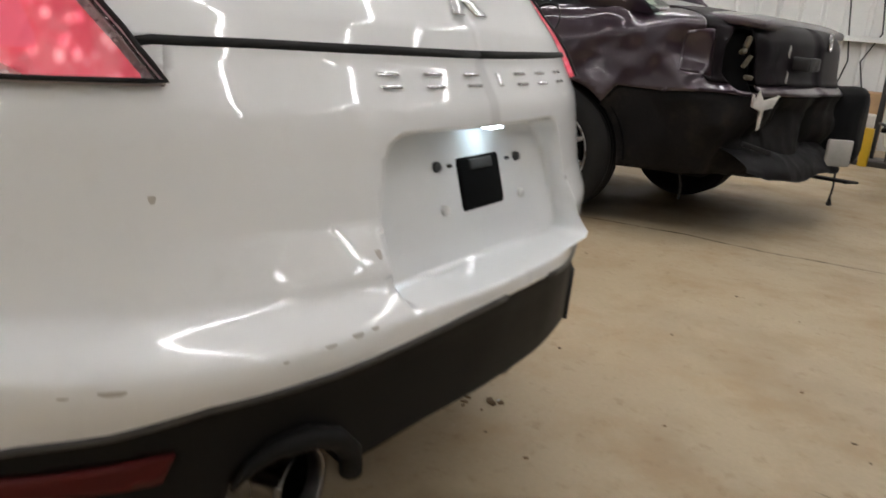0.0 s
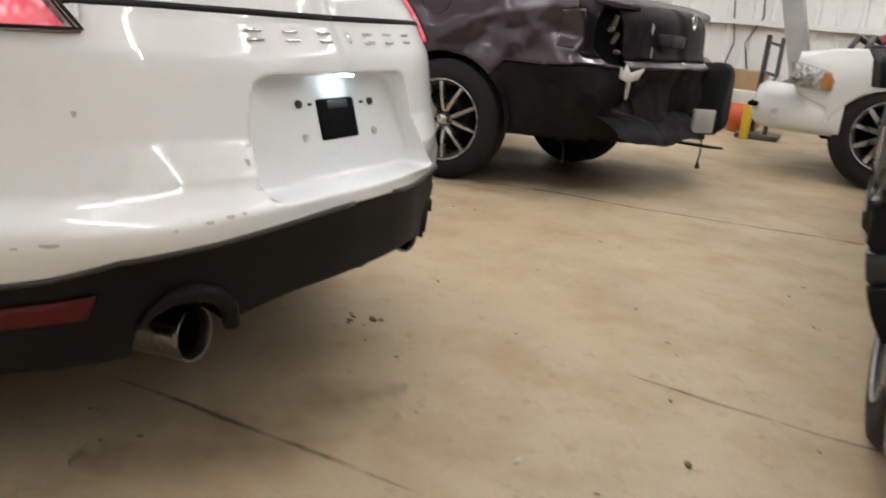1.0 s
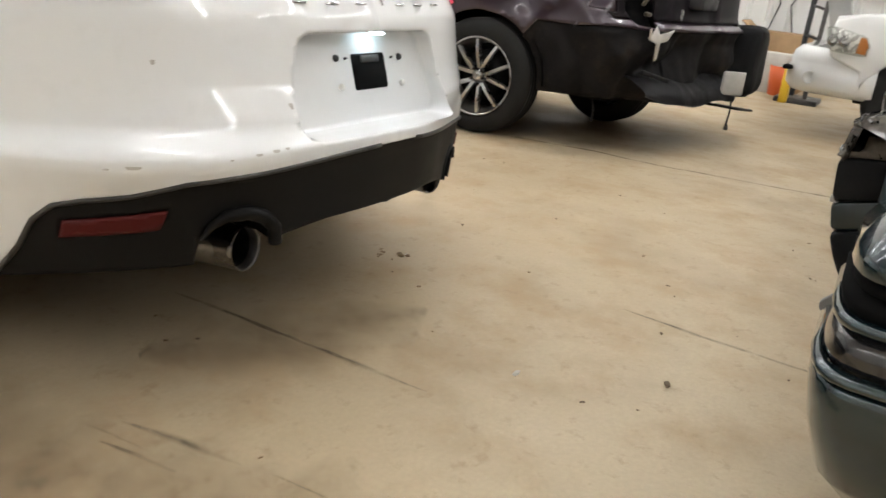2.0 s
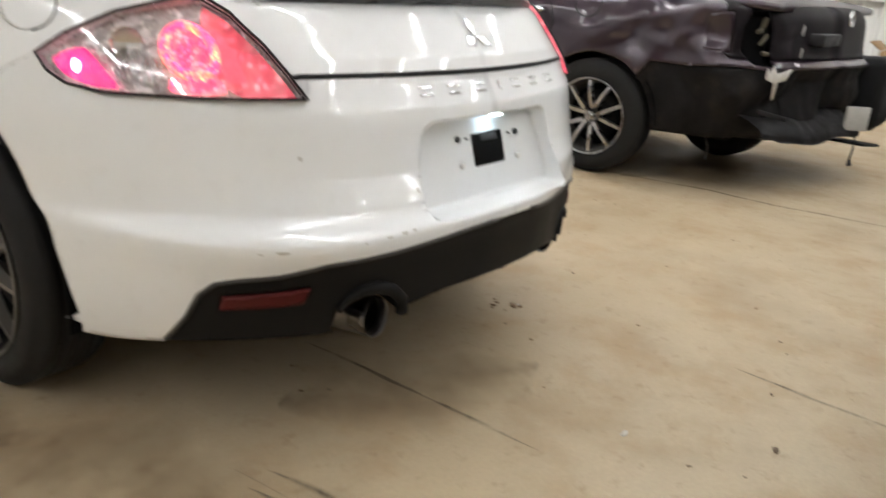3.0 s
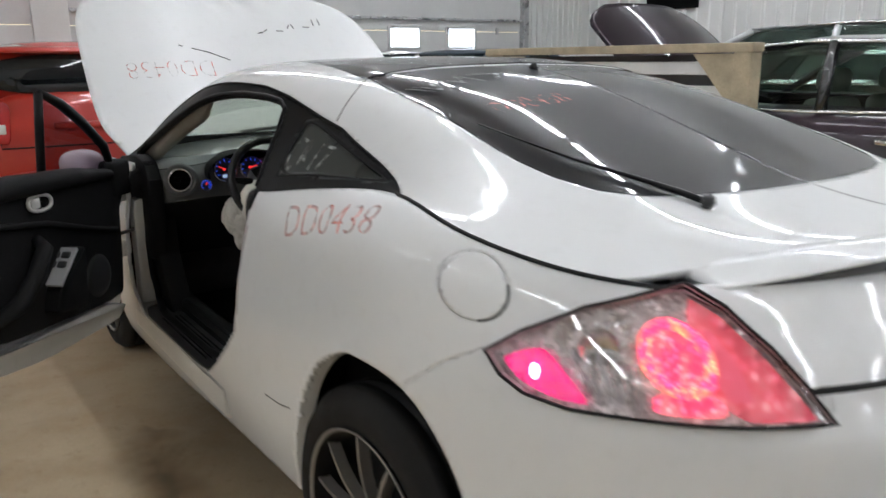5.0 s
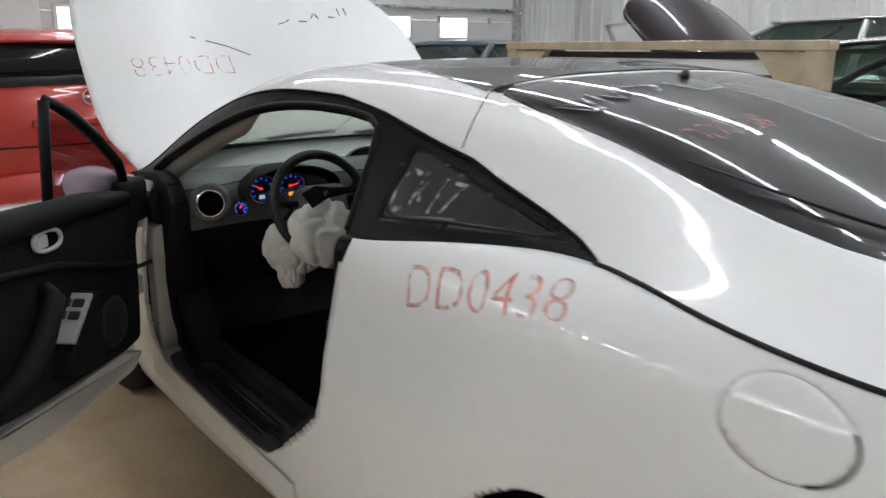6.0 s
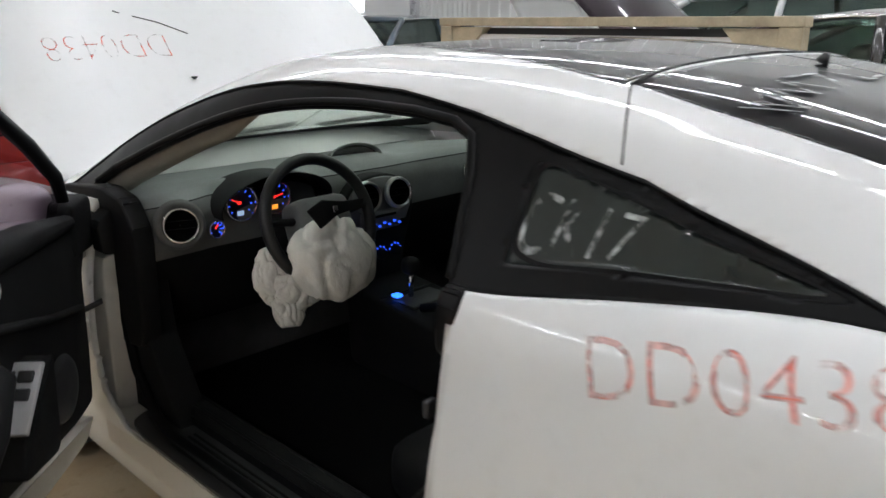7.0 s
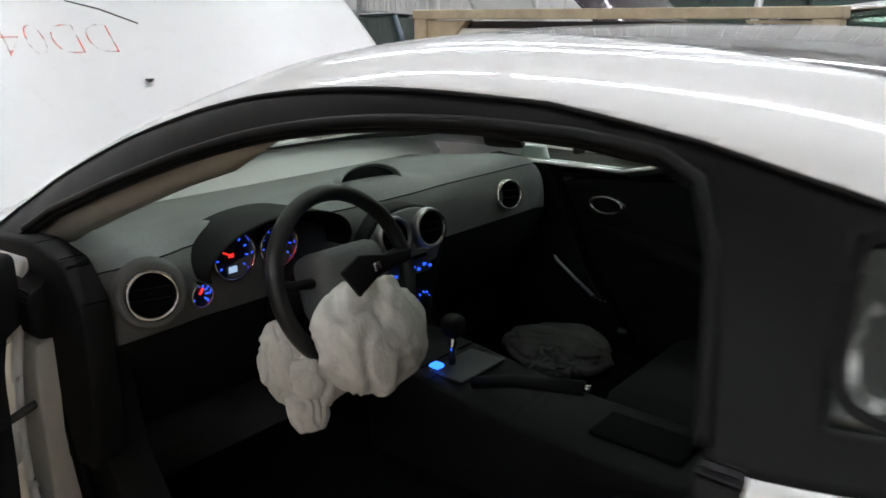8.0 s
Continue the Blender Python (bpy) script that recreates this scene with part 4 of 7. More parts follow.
# ---- cabin ----
part("cabin_floor", box(-.76, .9, .28, .78, 3.3, .34, .01), carpet, coupe)
part("firewall", box(-.84, 3.05, .3, .84, 3.12, .93, .01), carpet, coupe)
part("side_trim", prism(rounded([(1.0, .3), (1.66, .3), (1.68, .7), (1.70, 1.0), (1.2, 1.03), (1.0, .9)], .1, 2), "x", -.80, -.77, .005), soft_black, coupe)
part("side_trim", prism(rounded([(1.0, .3), (1.72, .3), (1.72, 1.0), (1.2, 1.03), (1.0, .9)], .1, 2), "x", .77, .80, .005), soft_black, coupe)
part("luggage_floor", box(-.76, .42, .60, .76, 1.25, .64, .01), carpet, coupe)
part("parcel_shelf", box(-.74, .55, .90, .74, 1.2, .92, .005), carpet, coupe)
for x in (-.38, .38):
    part("rear_seat", box(x - .30, 1.18, .36, x + .30, 1.62, .55, .05, 3), soft_black, coupe)
    part("rear_backrest", box(x - .30, 1.12, .5, x + .30, 1.26, .95, .05, 3, m=Matrix.Identity(4)), soft_black, coupe)


def seat(x, y, back=30):
    s = new("front_seat")
    s.parent = coupe
    s.matrix_basis = pose(x, y, 0)
    cush = box(-.25, -.05, .36, .25, .47, .52, .06, 3)
    part("cushion", cush, soft_black, s, "black seat cushion")
    br = box(-.24, -.06, 0, .24, .07, .58, .05, 3)
    br.transform(pose(0, -.02, .48, back, 0, 0))
    part("backrest", br, soft_black, s)
    hr = box(-.13, -.04, .60, .13, .06, .76, .04, 3)
    hr.transform(pose(0, -.02, .48, back, 0, 0))
    part("head_rest", hr, soft_black, s)


seat(-.40, 1.66, 38)
seat(.40, 1.88, 25)

# dashboard: one shell across the car
def dash_point(x, k):
    """k along the section, from the windshield to the knees."""
    prof_y = curve([0, .2, .42, .55, .65, .74, .82, .9, 1.0], [3.34, 3.12, 2.95, 2.875, 2.83, 2.805, 2.80, 2.83, 2.93])
    prof_z = curve([0, .2, .42, .55, .65, .74, .82, .9, 1.0], [.940, .962, .980, .980, .953, .905, .84, .74, .58])
    y, z = float(prof_y(k)), float(prof_z(k))
    face = math.exp(-((k - .66) / .16) ** 2)
    pod = math.exp(-((x + .47) / .17) ** 4)
    mid = math.exp(-((x + .07) / .17) ** 4)
    y += -.030 * pod * face - .02 * mid * face
    z += .018 * pod * math.exp(-((k - .56) / .10) ** 2) + .022 * mid * math.exp(-((k - .45) / .12) ** 2)
    y -= .024 * math.exp(-((x + .738) / .088) ** 4 - ((k - .70) / .14) ** 4)
    e = max(0, x - .54) * 1.6 if x > 0 else max(0, -x - .62)
    y += .9 * e * e * (1 if k > .3 else .3) * (1 if x > 0 else .35)
    return (x, y, z - (.55 if x > 0 else .25) * e * e)


def dash_sheet(k0, k1, n):
    bm = bmesh.new()
    xs, ks = np.linspace(-.815, .85, 86), np.linspace(k0, k1, n)
    g = [[bm.verts.new(dash_point(float(x), float(k))) for k in ks] for x in xs]
    for i in range(len(xs) - 1):
        for j in range(n - 1):
            bm.faces.new((g[i][j], g[i][j + 1], g[i + 1][j + 1], g[i + 1][j]))
    return bm


dash = part("dashboard", dash_sheet(0, .63, 26), dash_grey, coupe, "grey dash top with lit gauges")
# The dash's fade into shade is put into two darker sheets.
part("lower_dash", dash_sheet(.63, .83, 10), dash_low, dash, "lower dash, its grey darkened as shade")
part("knee_panel", dash_sheet(.83, 1, 10), soft_black, dash, "knee panel, blackened as shade")
part("dash_seam", tube([dash_point(float(x), .63) for x in np.linspace(-.81, .84, 60)], .0018, 6), seam_black, dash)


def ring_at(p, r, parent, metal=chrome, face=soft_black, tilt=(0, 0, 0), name="air_vent", deep=.013):
    m = pose(*p, *tilt)
    a = lathe([(-.002, r * .86), (-.009, r * .90), (-.009, r), (0, r * 1.06), (.012, r * 1.07)], 40, "y")
    a.transform(m)
    ob = part(name, a, metal, parent)
    b = lathe([(-.001, r * .87), (deep, r * .78), (deep, .001)], 40, "y")
    b.transform(m)
    part("vent_cup", b, void_shade, ob)
    for h in (-.2, .25):
        w = r * .8 * math.sqrt(1 - h * h)
        c = box(-w, .003, h * r - .0008, w, .010, h * r + .0008, .0003)
        c.transform(m)
        part("slat", c, soft_black, ob)
    return ob


ring_at((-.752, 2.758, .914), .045, dash, tilt=(-8, 0, -20))
pod_v = lathe([(.03, .066), (.004, .061), (-.004, .055), (.004, .047)], 40, "y")
part("vent_pod", moved(pod_v, pose(-.752, 2.758, .914, -8, 0, -20)), dash_low, dash, "round moulded vent pod")
ring_at((.395, 2.788, .900), .043, dash, tilt=(-8, 0, -18))
ring_at((-.150, 2.733, .897), .047, dash, metal=satin, tilt=(-10, 0, -6))
ring_at((-.022, 2.733, .895), .047, dash, metal=satin, tilt=(-10, 0, -6))

# instrument pod
hoodp = bmesh.new()
rows = []
for k, (y, gr) in enumerate(((2.90, 1.0), (2.83, 1.06), (2.745, 1.10), (2.735, 1.09), (2.76, 1.03), (2.84, .98))):
    rows.append([hoodp.verts.new((-.465 + .165 * gr * math.cos(a), y - .025 * math.sin(a), .930 + .078 * gr * math.sin(a))) for a in np.linspace(-.25, math.pi + .25, 30)])
for p, q in zip(rows, rows[1:]):
    for i in range(29):
        hoodp.faces.new((p[i], p[i + 1], q[i + 1], q[i]))
pod = part("instrument_pod", hoodp, soft_black, dash, "black instrument hood")
part("pod_back", prism([(-.465 + .165 * math.cos(a), .928 + .078 * math.sin(a)) for a in np.linspace(0, 2 * math.pi, 30, endpoint=False)], "y", 2.81, 2.82), void_shade, pod)
blue_glow = glowing("blue_dial_light", (.03, .10, 1.0), 1.4)
red_glow = glowing("red_dial_light", (1.0, .03, .02), 1.1)
amber_glow = glowing("amber_dial_light", (1.0, .35, .03), 1.0)
pale_glow = glowing("pale_display_light", (.55, .72, 1.0), .5)
for cx, r, hot in ((-.562, .047, -.5), (-.452, .047, .6), (-.648, .022, .3)):
    cz = .938 if r > .03 else .884
    yy = 2.785 if r > .03 else 2.775
    dial = lathe([(0, .001), (0, r * .92)], 36, "y")
    dial.transform(Matrix.Translation((cx, yy, cz)))
    d_ = part("gauge", dial, material("gauge_face", (.012, .014, .03), .3, coat=.4), pod, "dial with red and blue lights")
    rg = lathe([(.0, r * .92), (-.012, r * .96), (-.016, r), (-.01, r * 1.04), (.004, r * 1.06)], 40, "y")
    rg.transform(Matrix.Translation((cx, yy, cz)))
    part("gauge_ring", rg, chrome, d_)
    for k in range(9):
        a = math.radians(-40 + k * 32.5)
        mk = box(-.0026, -.003, -.0012, .0026, -.001, .0012)
        mk.transform(pose(cx + math.cos(a) * r * .74, yy, cz + math.sin(a) * r * .74, 0, -math.degrees(a), 0))
        part("dial_mark", mk, blue_glow, d_)
    nd = box(-.0014, -.005, 0, .0014, -.002, r * .6)
    nd.transform(pose(cx, yy, cz, 0, math.degrees(hot) * 2.2, 0))
    part("needle", nd, red_glow, d_)
    if r > .03:
        part("warning_light", box(cx - .009, yy - .004, cz - .003, cx + .003, yy - .002, cz + .005, .001), red_glow, d_)
        part("display", box(cx - .011, yy - .004, cz - .034, cx + .009, yy - .002, cz - .021, .001), pale_glow if cx < -.5 else amber_glow, d_)

# display hood on the dash top, centre stack, console
OVAL = pose(-.055, 2.895, .994, -24, 0, -4)
shell = bmesh.new()
rows = [[shell.verts.new(OVAL @ Vector((.104 * g * math.cos(a), d, .046 * g * math.sin(a) - sink))) for a in np.linspace(0, 2 * math.pi, 40, endpoint=False)]
        for g, d, sink in ((.80, .045, .0), (.90, .004, 0), (.95, -.004, 0), (1.0, .0, 0), (1.06, .02, .004), (1.12, .07, .012), (1.15, .14, .03))]
for p, q in zip(rows, rows[1:]):
    for i in range(40):
        shell.faces.new((p[i], p[(i + 1) % 40], q[(i + 1) % 40], q[i]))
bmesh.ops.recalc_face_normals(shell, faces=shell.faces)
hump = part("display_hood", shell, dash_grey, dash, "grey hump round an oval display")
face_ = lathe([(.0, .001), (.0, .92)], 40, "y")
face_.transform(OVAL @ Matrix.Translation((0, .012, 0)) @ Matrix.Diagonal((.104, 1, .046, 1)))
part("display", face_, material("display_gloss", (.01, .01, .012), .15, coat=.5), hump, "dark oval display")
part("display_lamp", moved(box(-.040, .006, -.012, -.033, .010, -.007, .001), OVAL), red_glow, hump)
tower = [(-.086 + .150 * math.copysign(abs(math.cos(a)) ** .8, math.cos(a)), .835 + .122 * math.sin(a)) for a in np.linspace(0, math.pi, 20)]
stack = part("console_tower", prism(tower + [(-.200, .72), (-.180, .62), (.008, .62), (.028, .72)], "y", 2.758, 2.86, .008), soft_black, dash, "black centre console tower")
silver_plastic = vary(material("silver_plastic", (.26, .265, .27), .42, .3), (.26, .265, .27), .1, 8, 120, (.35, .5))
part("vent_panel", prism([(-.086 + (x + .086) * .90, .845 + (z - .835) * .86) for x, z in tower] + [(-.20, .800), (.028, .800)], "y", 2.754, 2.766, .004), silver_plastic, stack, "silver panel round two vents")
part("radio", box(-.165, 2.741, .782, -.008, 2.77, .843, .008), silver_plastic, stack, "silver radio face")
part("disc_slot", box(-.135, 2.738, .825, -.03, 2.75, .832), void_shade, stack)
for i in range(7):
    part("blue_button", box(-.145 + i * .021, 2.738, .793 + .008 * (i % 2), -.135 + i * .021, 2.75, .799 + .008 * (i % 2), .001), blue_glow, stack)
for i in range(3):
    kn = lathe([(-.022, .001), (-.022, .014), (-.018, .017), (.0, .018)], 24, "y")
    kn.transform(Matrix.Translation((-.145 + i * .062, 2.758, .70)))
    part("climate_knob", kn, soft_black, stack)
    for k in range(5):
        a = math.radians(20 + 35 * k)
        part("blue_mark", box(-.145 + i * .062 + .024 * math.cos(a) - .002, 2.754, .70 + .024 * math.sin(a) - .002, -.145 + i * .062 + .024 * math.cos(a) + .002, 2.758, .70 + .024 * math.sin(a) + .002), blue_glow, stack)
console = part("console", prism(rounded([(1.75, .34), (2.78, .34), (2.80, .62), (2.62, .60), (2.35, .565), (2.0, .56), (1.78, .62)], .08, 2), "x", -.20, .04, .012), soft_black, coupe, "black centre console")
gate = box(-.165, 2.52, .592, .005, 2.70, .600, .006)
part("shift_plate", gate, black_plastic, console)
part("shift_lever", tube([(-.10, 2.60, .60), (-.11, 2.59, .68)], .009, 10), chrome, console)
part("shift_knob", box(-.137, 2.562, .675, -.085, 2.615, .73, .02, 3), soft_black, console)
part("shift_lamp", box(-.172, 2.585, .612, -.146, 2.612, .622, .004), glowing("shift_blue_light", (.03, .14, 1.0), 3.0), console)
part("brake_lever", tube([(-.15, 2.50, .60), (-.13, 2.40, .628), (-.10, 2.25, .645)], [.014, .015, .017], 10), soft_black, console)
part("brake_button", tube([(-.10, 2.25, .645), (-.098, 2.235, .647)], .009, 10), chrome, console)
part("cup_holder", box(-.13, 2.02, .562, -.02, 2.22, .572, .01), void_shade, console)

# steering wheel with a spent airbag
SW = pose(-.432, 2.60, .900, -20, 0, 0)
swr = new("steering_wheel")
swr.parent = coupe
swr.matrix_basis = SW
tagged(swr, "black steering wheel with a spent airbag")
ringm = tube([(.168 * math.sin(a), 0, .168 * math.cos(a)) for a in np.linspace(0, 2 * math.pi, 64, endpoint=False)], .0165, 12, True)
part("rim", ringm, vary(material("black_leather", (.02, .02, .02), .45), (.02, .02, .0205), .2, 10, 180, (.35, .55), .2, 400), swr)
part("boss", box(-.09, -.05, -.075, .08, .06, .062, .03, 3), dash_low, swr)
for pts in ([(-.165, 0, .02), (-.06, .0, .005)], [(.165, 0, .02), (.06, .0, .005)], [(-.03, 0, -.168), (-.025, .01, -.06)], [(.03, 0, -.168), (.025, .01, -.06)]):
    part("spoke", tube(pts, [.013, .02], 10, flat=.6), soft_black, swr)
part("bag_flap", prism([(-.140, .020), (-.112, -.030), (-.052, -.004), (.030, .004), (.042, .024), (-.03, .028), (-.09, .040)], "y", -.152, -.144, .003), soft_black, swr, "torn open black airbag cover")
part("emblem", box(-.066, -.156, .004, -.050, -.152, .020, .002), satin, swr)
part("column", tube([(0, .03, 0), (0, .28, -.02)], .045, 12), soft_black, swr)
for sd in (-1, 1):
    part("stalk", tube([(sd * .03, .06, 0), (sd * .14, .05, .025)], [.010, .007], 8), soft_black, swr)
cloth = vary(material("airbag_cloth", (.80, .77, .71), .9), (.80, .77, .71), .06, 14, 160)
wrk = tex(cloth, 9, 6, stretch=(1, 1, .5), rough=.65)
relief(cloth, wrk, .5, .02)


def crumpled(seed, c, rad, fold=.02, hang=0.0):
    """A slack fabric bag with long soft creases."""
    b = bmesh.new()
    bmesh.ops.create_icosphere(b, subdivisions=5, radius=1)
    off = Vector((seed * 3.7, seed * 1.9, seed * 5.1))
    rng = random.Random(seed)
    planes = [(Vector((rng.gauss(0, 1), rng.gauss(0, 1), rng.gauss(0, 1))).normalized(), rng.uniform(.86, .98)) for _ in range(46)]
    for v in b.verts:
        p = v.co.copy()
        r = 1 + .10 * noise.noise(p * .9 + off)
        warp = p + Vector((noise.noise(p * 1.5 + off), noise.noise(p * 1.5 + off * 2), noise.noise(p * 1.5 + off * 3))) * .35
        crease = max(0, 1 - abs(noise.noise(Vector((warp.x * 1.7, warp.y, warp.z * .8)) + off * 1.3)) * 5)
        fine = max(0, 1 - abs(noise.noise(Vector((warp.x * 3.1, warp.y * 2, warp.z * 1.6)) + off * .7)) * 6)
        d = fold * (.55 * crease + .2 * fine)
        for nrm, cut in planes:
            over = p.dot(nrm) - cut
            if over > 0:
                p = p - nrm * over * .95
        v.co = Vector((p.x * rad[0] * r * (1 - hang * p.z), p.y * rad[1] * r, p.z * rad[2] * r)) - p * d + Vector(c)
    return b


airbag = part("airbag", crumpled(1, (-.053, -.085, -.108), (.128, .076, .120), .028), cloth, swr, "slack off-white airbag")
part("bag_fold", crumpled(6, (-.163, .045, -.118), (.060, .034, .082), .016, .1), cloth, airbag)
part("bag_fold", crumpled(3, (-.140, .035, -.185), (.056, .034, .080), .016, .1), cloth, airbag)
part("bag_fold", crumpled(4, (-.105, .02, -.155), (.080, .036, .066), .016, .1), cloth, airbag)
vent_hole = lathe([(0, .008), (-.002, .013), (0, .018), (.004, .020)], 20, "y")
vent_hole.transform(pose(-.075, -.142, -.125, 10, 0, -15))
part("bag_vent", vent_hole, cloth, airbag)
dusty = vary(material("dusty_grey_cloth", (.10, .10, .095), .9), (.10, .10, .095), .3, 9, 140, None, .3, 60)
rag = thing("crumpled_cloth", "crumpled dusty grey cloth lying in the passenger footwell", "cloth", pose(.56, 2.70, .402))
part("cloth_body", crumpled(9, (0, 0, 0), (.155, .20, .063), .03), dusty, rag)
part("cloth_fold", crumpled(12, (-.10, -.06, -.005), (.10, .08, .055), .03), dusty, rag)
part("sill_switch", box(.710, 2.545, .430, .7205, 2.575, .446, .003), satin, door_r)

# pillar trims, seals, sill
trim_l = [(3.2, .82), (2.9, .775), (2.6, .745), (2.36, .73), (2.34, .66), (2.55, .60), (2.9, .61), (3.2, .64)]
for sd in (-1, 1):
    part("pillar_trim", patch(cabin, trim_l, -.035, 1, sd, .02), beige, coupe, "beige pillar trim")
part("headliner", patch(cabin, [(2.42, .0), (2.40, .5), (2.34, .70), (1.9, .70), (1.7, .72), (1.65, .0)], -.03, 1, -1, .03), beige, coupe)
part("headliner", patch(cabin, [(2.42, .0), (2.40, .5), (2.34, .70), (1.9, .70), (1.7, .72), (1.65, .0)], -.03, 1, 1, .03), beige, coupe)
seal = [tuple(p) for p in on(cabin, dense(HOLE[:-2], .04, False), -.016)]
low = [tuple(p + np.array([.055 + .024 * min(1, max(0, (p[1] - 2.7) / .12)), 0, 0])) for p in on(flank, dense([(1.70, .98), (1.685, .9), (1.675, .8), (1.69, .68), (1.78, .57), (1.95, .44), (2.15, .41), (2.6, .41), (2.74, .44), (2.82, .52), (2.86, .65), (2.875, .85)], .05, False), 0, -1)]
band_q = dense([(3.20, .885), (3.1, .842), (2.95, .815), (2.75, .782), (2.50, .752), (2.35, .725)], .04, False)
lining = bmesh.new()
lrows = []
for dv, push in ((.0, -.016), (-.004, -.028), (-.014, -.040), (-.022, -.060), (-.008, -.085), (.03, -.09)):
    taper = [min(1, (len(band_q) - i) / 8) for i in range(len(band_q))]
    lrows.append([lining.verts.new(tuple(on(cabin, [(q, v - dv * k)], -.016 + (push + .016) * k)[0])) for (q, v), k in zip(band_q, taper)])
for p, q in zip(lrows, lrows[1:]):
    for i in range(len(p) - 1):
        lining.faces.new((p[i], p[i + 1], q[i + 1], q[i]))
bmesh.ops.recalc_face_normals(lining, faces=lining.faces)
part("pillar_lining", lining, beige, coupe, "beige pillar lining")
part("door_seal", tube(seal, .010, 8), trim_black, coupe, "black rubber door seal")
part("door_seal", tube(low, .014, 8), trim_black, coupe, "black rubber door seal")
sill = part("sill", prism(rounded([(-.932, .30), (-.932, .392), (-.925, .402), (-.815, .402), (-.81, .40), (-.80, .30), (-.80, .28)], .12, 2), "y", 1.86, 2.93, .004), jamb_white, coupe, "white door sill")
part("sill_plate", prism(rounded([(-.934, 2.08), (-.934, 2.70), (-.915, 2.80), (-.87, 2.83), (-.802, 2.83), (-.802, 1.93), (-.90, 1.94)], .15, 2), "z", .401, .412, .003), black_plastic, sill, "black ribbed sill plate")
for i in range(5):
    part("rib", box(-.905 + i * .016, 2.10, .412, -.899 + i * .016, 2.62, .4145), soft_black, sill)
part("sill_carpet", prism(rounded([(-.815, .30), (-.815, .43), (-.80, .455), (-.75, .455), (-.73, .43), (-.73, .30)], .15, 2), "y", 1.72, 2.93, .004), soft_black, coupe)
part("upper_pillar", prism(rounded([(-.900, .835), (-.908, .92), (-.84, .97), (-.75, .97), (-.745, .835)], .1, 2), "y", 2.895, 2.99, .006), soft_black, coupe)
part("hinge_pillar", prism(rounded([(-.905, .32), (-.905, .825), (-.83, .845), (-.76, .845), (-.75, .32)], .1, 2), "y", 2.905, 2.99, .006), jamb_white, coupe, "white painted hinge pillar")
part("kick_panel", prism([(2.62, .34), (3.02, .34), (3.02, .96), (2.86, .94), (2.80, .62)], "x", -.85, -.765, .006), soft_black, coupe)
part("kick_panel", prism([(2.50, .34), (3.10, .34), (3.10, .95), (2.86, .93), (2.70, .60)], "x", .72, .785, .006), soft_black, coupe)
part("dash_end", prism(rounded([(2.79, .60), (2.98, .58), (3.26, .97), (2.95, 1.005), (2.84, .985), (2.78, .91)], .10, 2), "x", -.868, -.812, .008), soft_black, coupe)
part("pillar_seal", prism(rounded([(-.868, .90), (-.868, .985), (-.85, 1.02), (-.80, 1.02), (-.79, .90)], .2, 2), "y", 1.70, 1.742, .005), trim_black, coupe, "black seal on the door pillar")
part("latch_striker", box(-.885, 1.74, .80, -.86, 1.752, .83, .003), black_plastic, coupe)

# ---- driver's door, open ----
door = new("driver_door")
door.parent = coupe
tagged(door, "open driver door with black trim panel")
door.matrix_basis = pose(-.93, 2.95, 0, 0, 0, math.degrees(math.atan2(-.40, -.36)))
# own axes: x from hinge to latch, y outwards of the trim side
def dprism(poly, a, b, r=.006, n=2):
    return prism(rounded(poly, .10, n), "y", a, b, r)


part("door_shell", dprism([(.02, .42), (.10, .36), (.60, .37), (1.14, .44), (1.22, .60), (1.20, .98), (.60, 1.005), (.0, .95)], -.13, -.035, .012), white_paint, door, "white painted door shell")
part("lower_rim", dprism([(.05, .41), (.12, .365), (.60, .375), (1.12, .445), (1.16, .52), (.75, .47), (.2, .45)], -.036, .0, .006), jamb_white, door)
trim = part("inner_panel", dprism([(.09, .47), (.20, .46), (.75, .50), (1.12, .56), (1.17, .75), (1.16, 1.0), (.60, 1.012), (.10, .955), (.03, .95), (.03, .85), (.06, .80), (.07, .62)], -.036, .02, .014), soft_black, door, "black moulded inner trim")
part("upper_pad", tube([(.10, .012, .945), (.35, .02, .97), (.70, .022, .985), (1.14, .02, .975)], [.02, .035, .04, .035], 12), soft_black, trim)
part("trim_line", tube([(.12, .028, .735), (.30, .034, .775), (.55, .036, .845), (.8, .034, .88), (1.1, .03, .88)], .010, 8), soft_black, trim)
hnd = tube([(a + .045, .03, b) for a, b in rounded([(.455, .888), (.575, .893), (.578, .945), (.458, .940)], .25, 2)], .0065, 8, True)
silver_trim = vary(material("silver_handle", (.62, .62, .61), .35, .2), (.62, .62, .61), .08, 9, 120)
part("handle_bezel", hnd, silver_trim, trim)
part("handle_cup", prism([(.560 + .045 * math.cos(a), .918 + .026 * math.sin(a)) for a in np.linspace(0, 6.28, 24, endpoint=False)], "y", .012, .022), void_shade, trim)
part("handle_lever", box(.565, .024, .900, .613, .036, .936, .005), silver_trim, trim)
part("arm_pull", tube([(.60, .03, .80), (.63, .075, .78), (.70, .08, .70), (.78, .07, .63), (.88, .05, .60)], [.018, .026, .028, .028, .02], 12), soft_black, trim, "padded black pull handle")
switch_grey = vary(material("silver_plastic", (.42, .42, .43), .4), (.42, .42, .43), .08, 9, 120)
part("switch_pod", prism(rounded([(.40, .735), (.455, .738), (.566, .630), (.60, .54), (.42, .52)], .10, 2), "y", .0, .074, .008), soft_black, trim)
plate = part("switch_plate", prism([(.462, .744), (.575, .638), (.566, .629), (.453, .735)], "y", -.02, .078, .004), switch_grey, trim, "silver window switch panel")
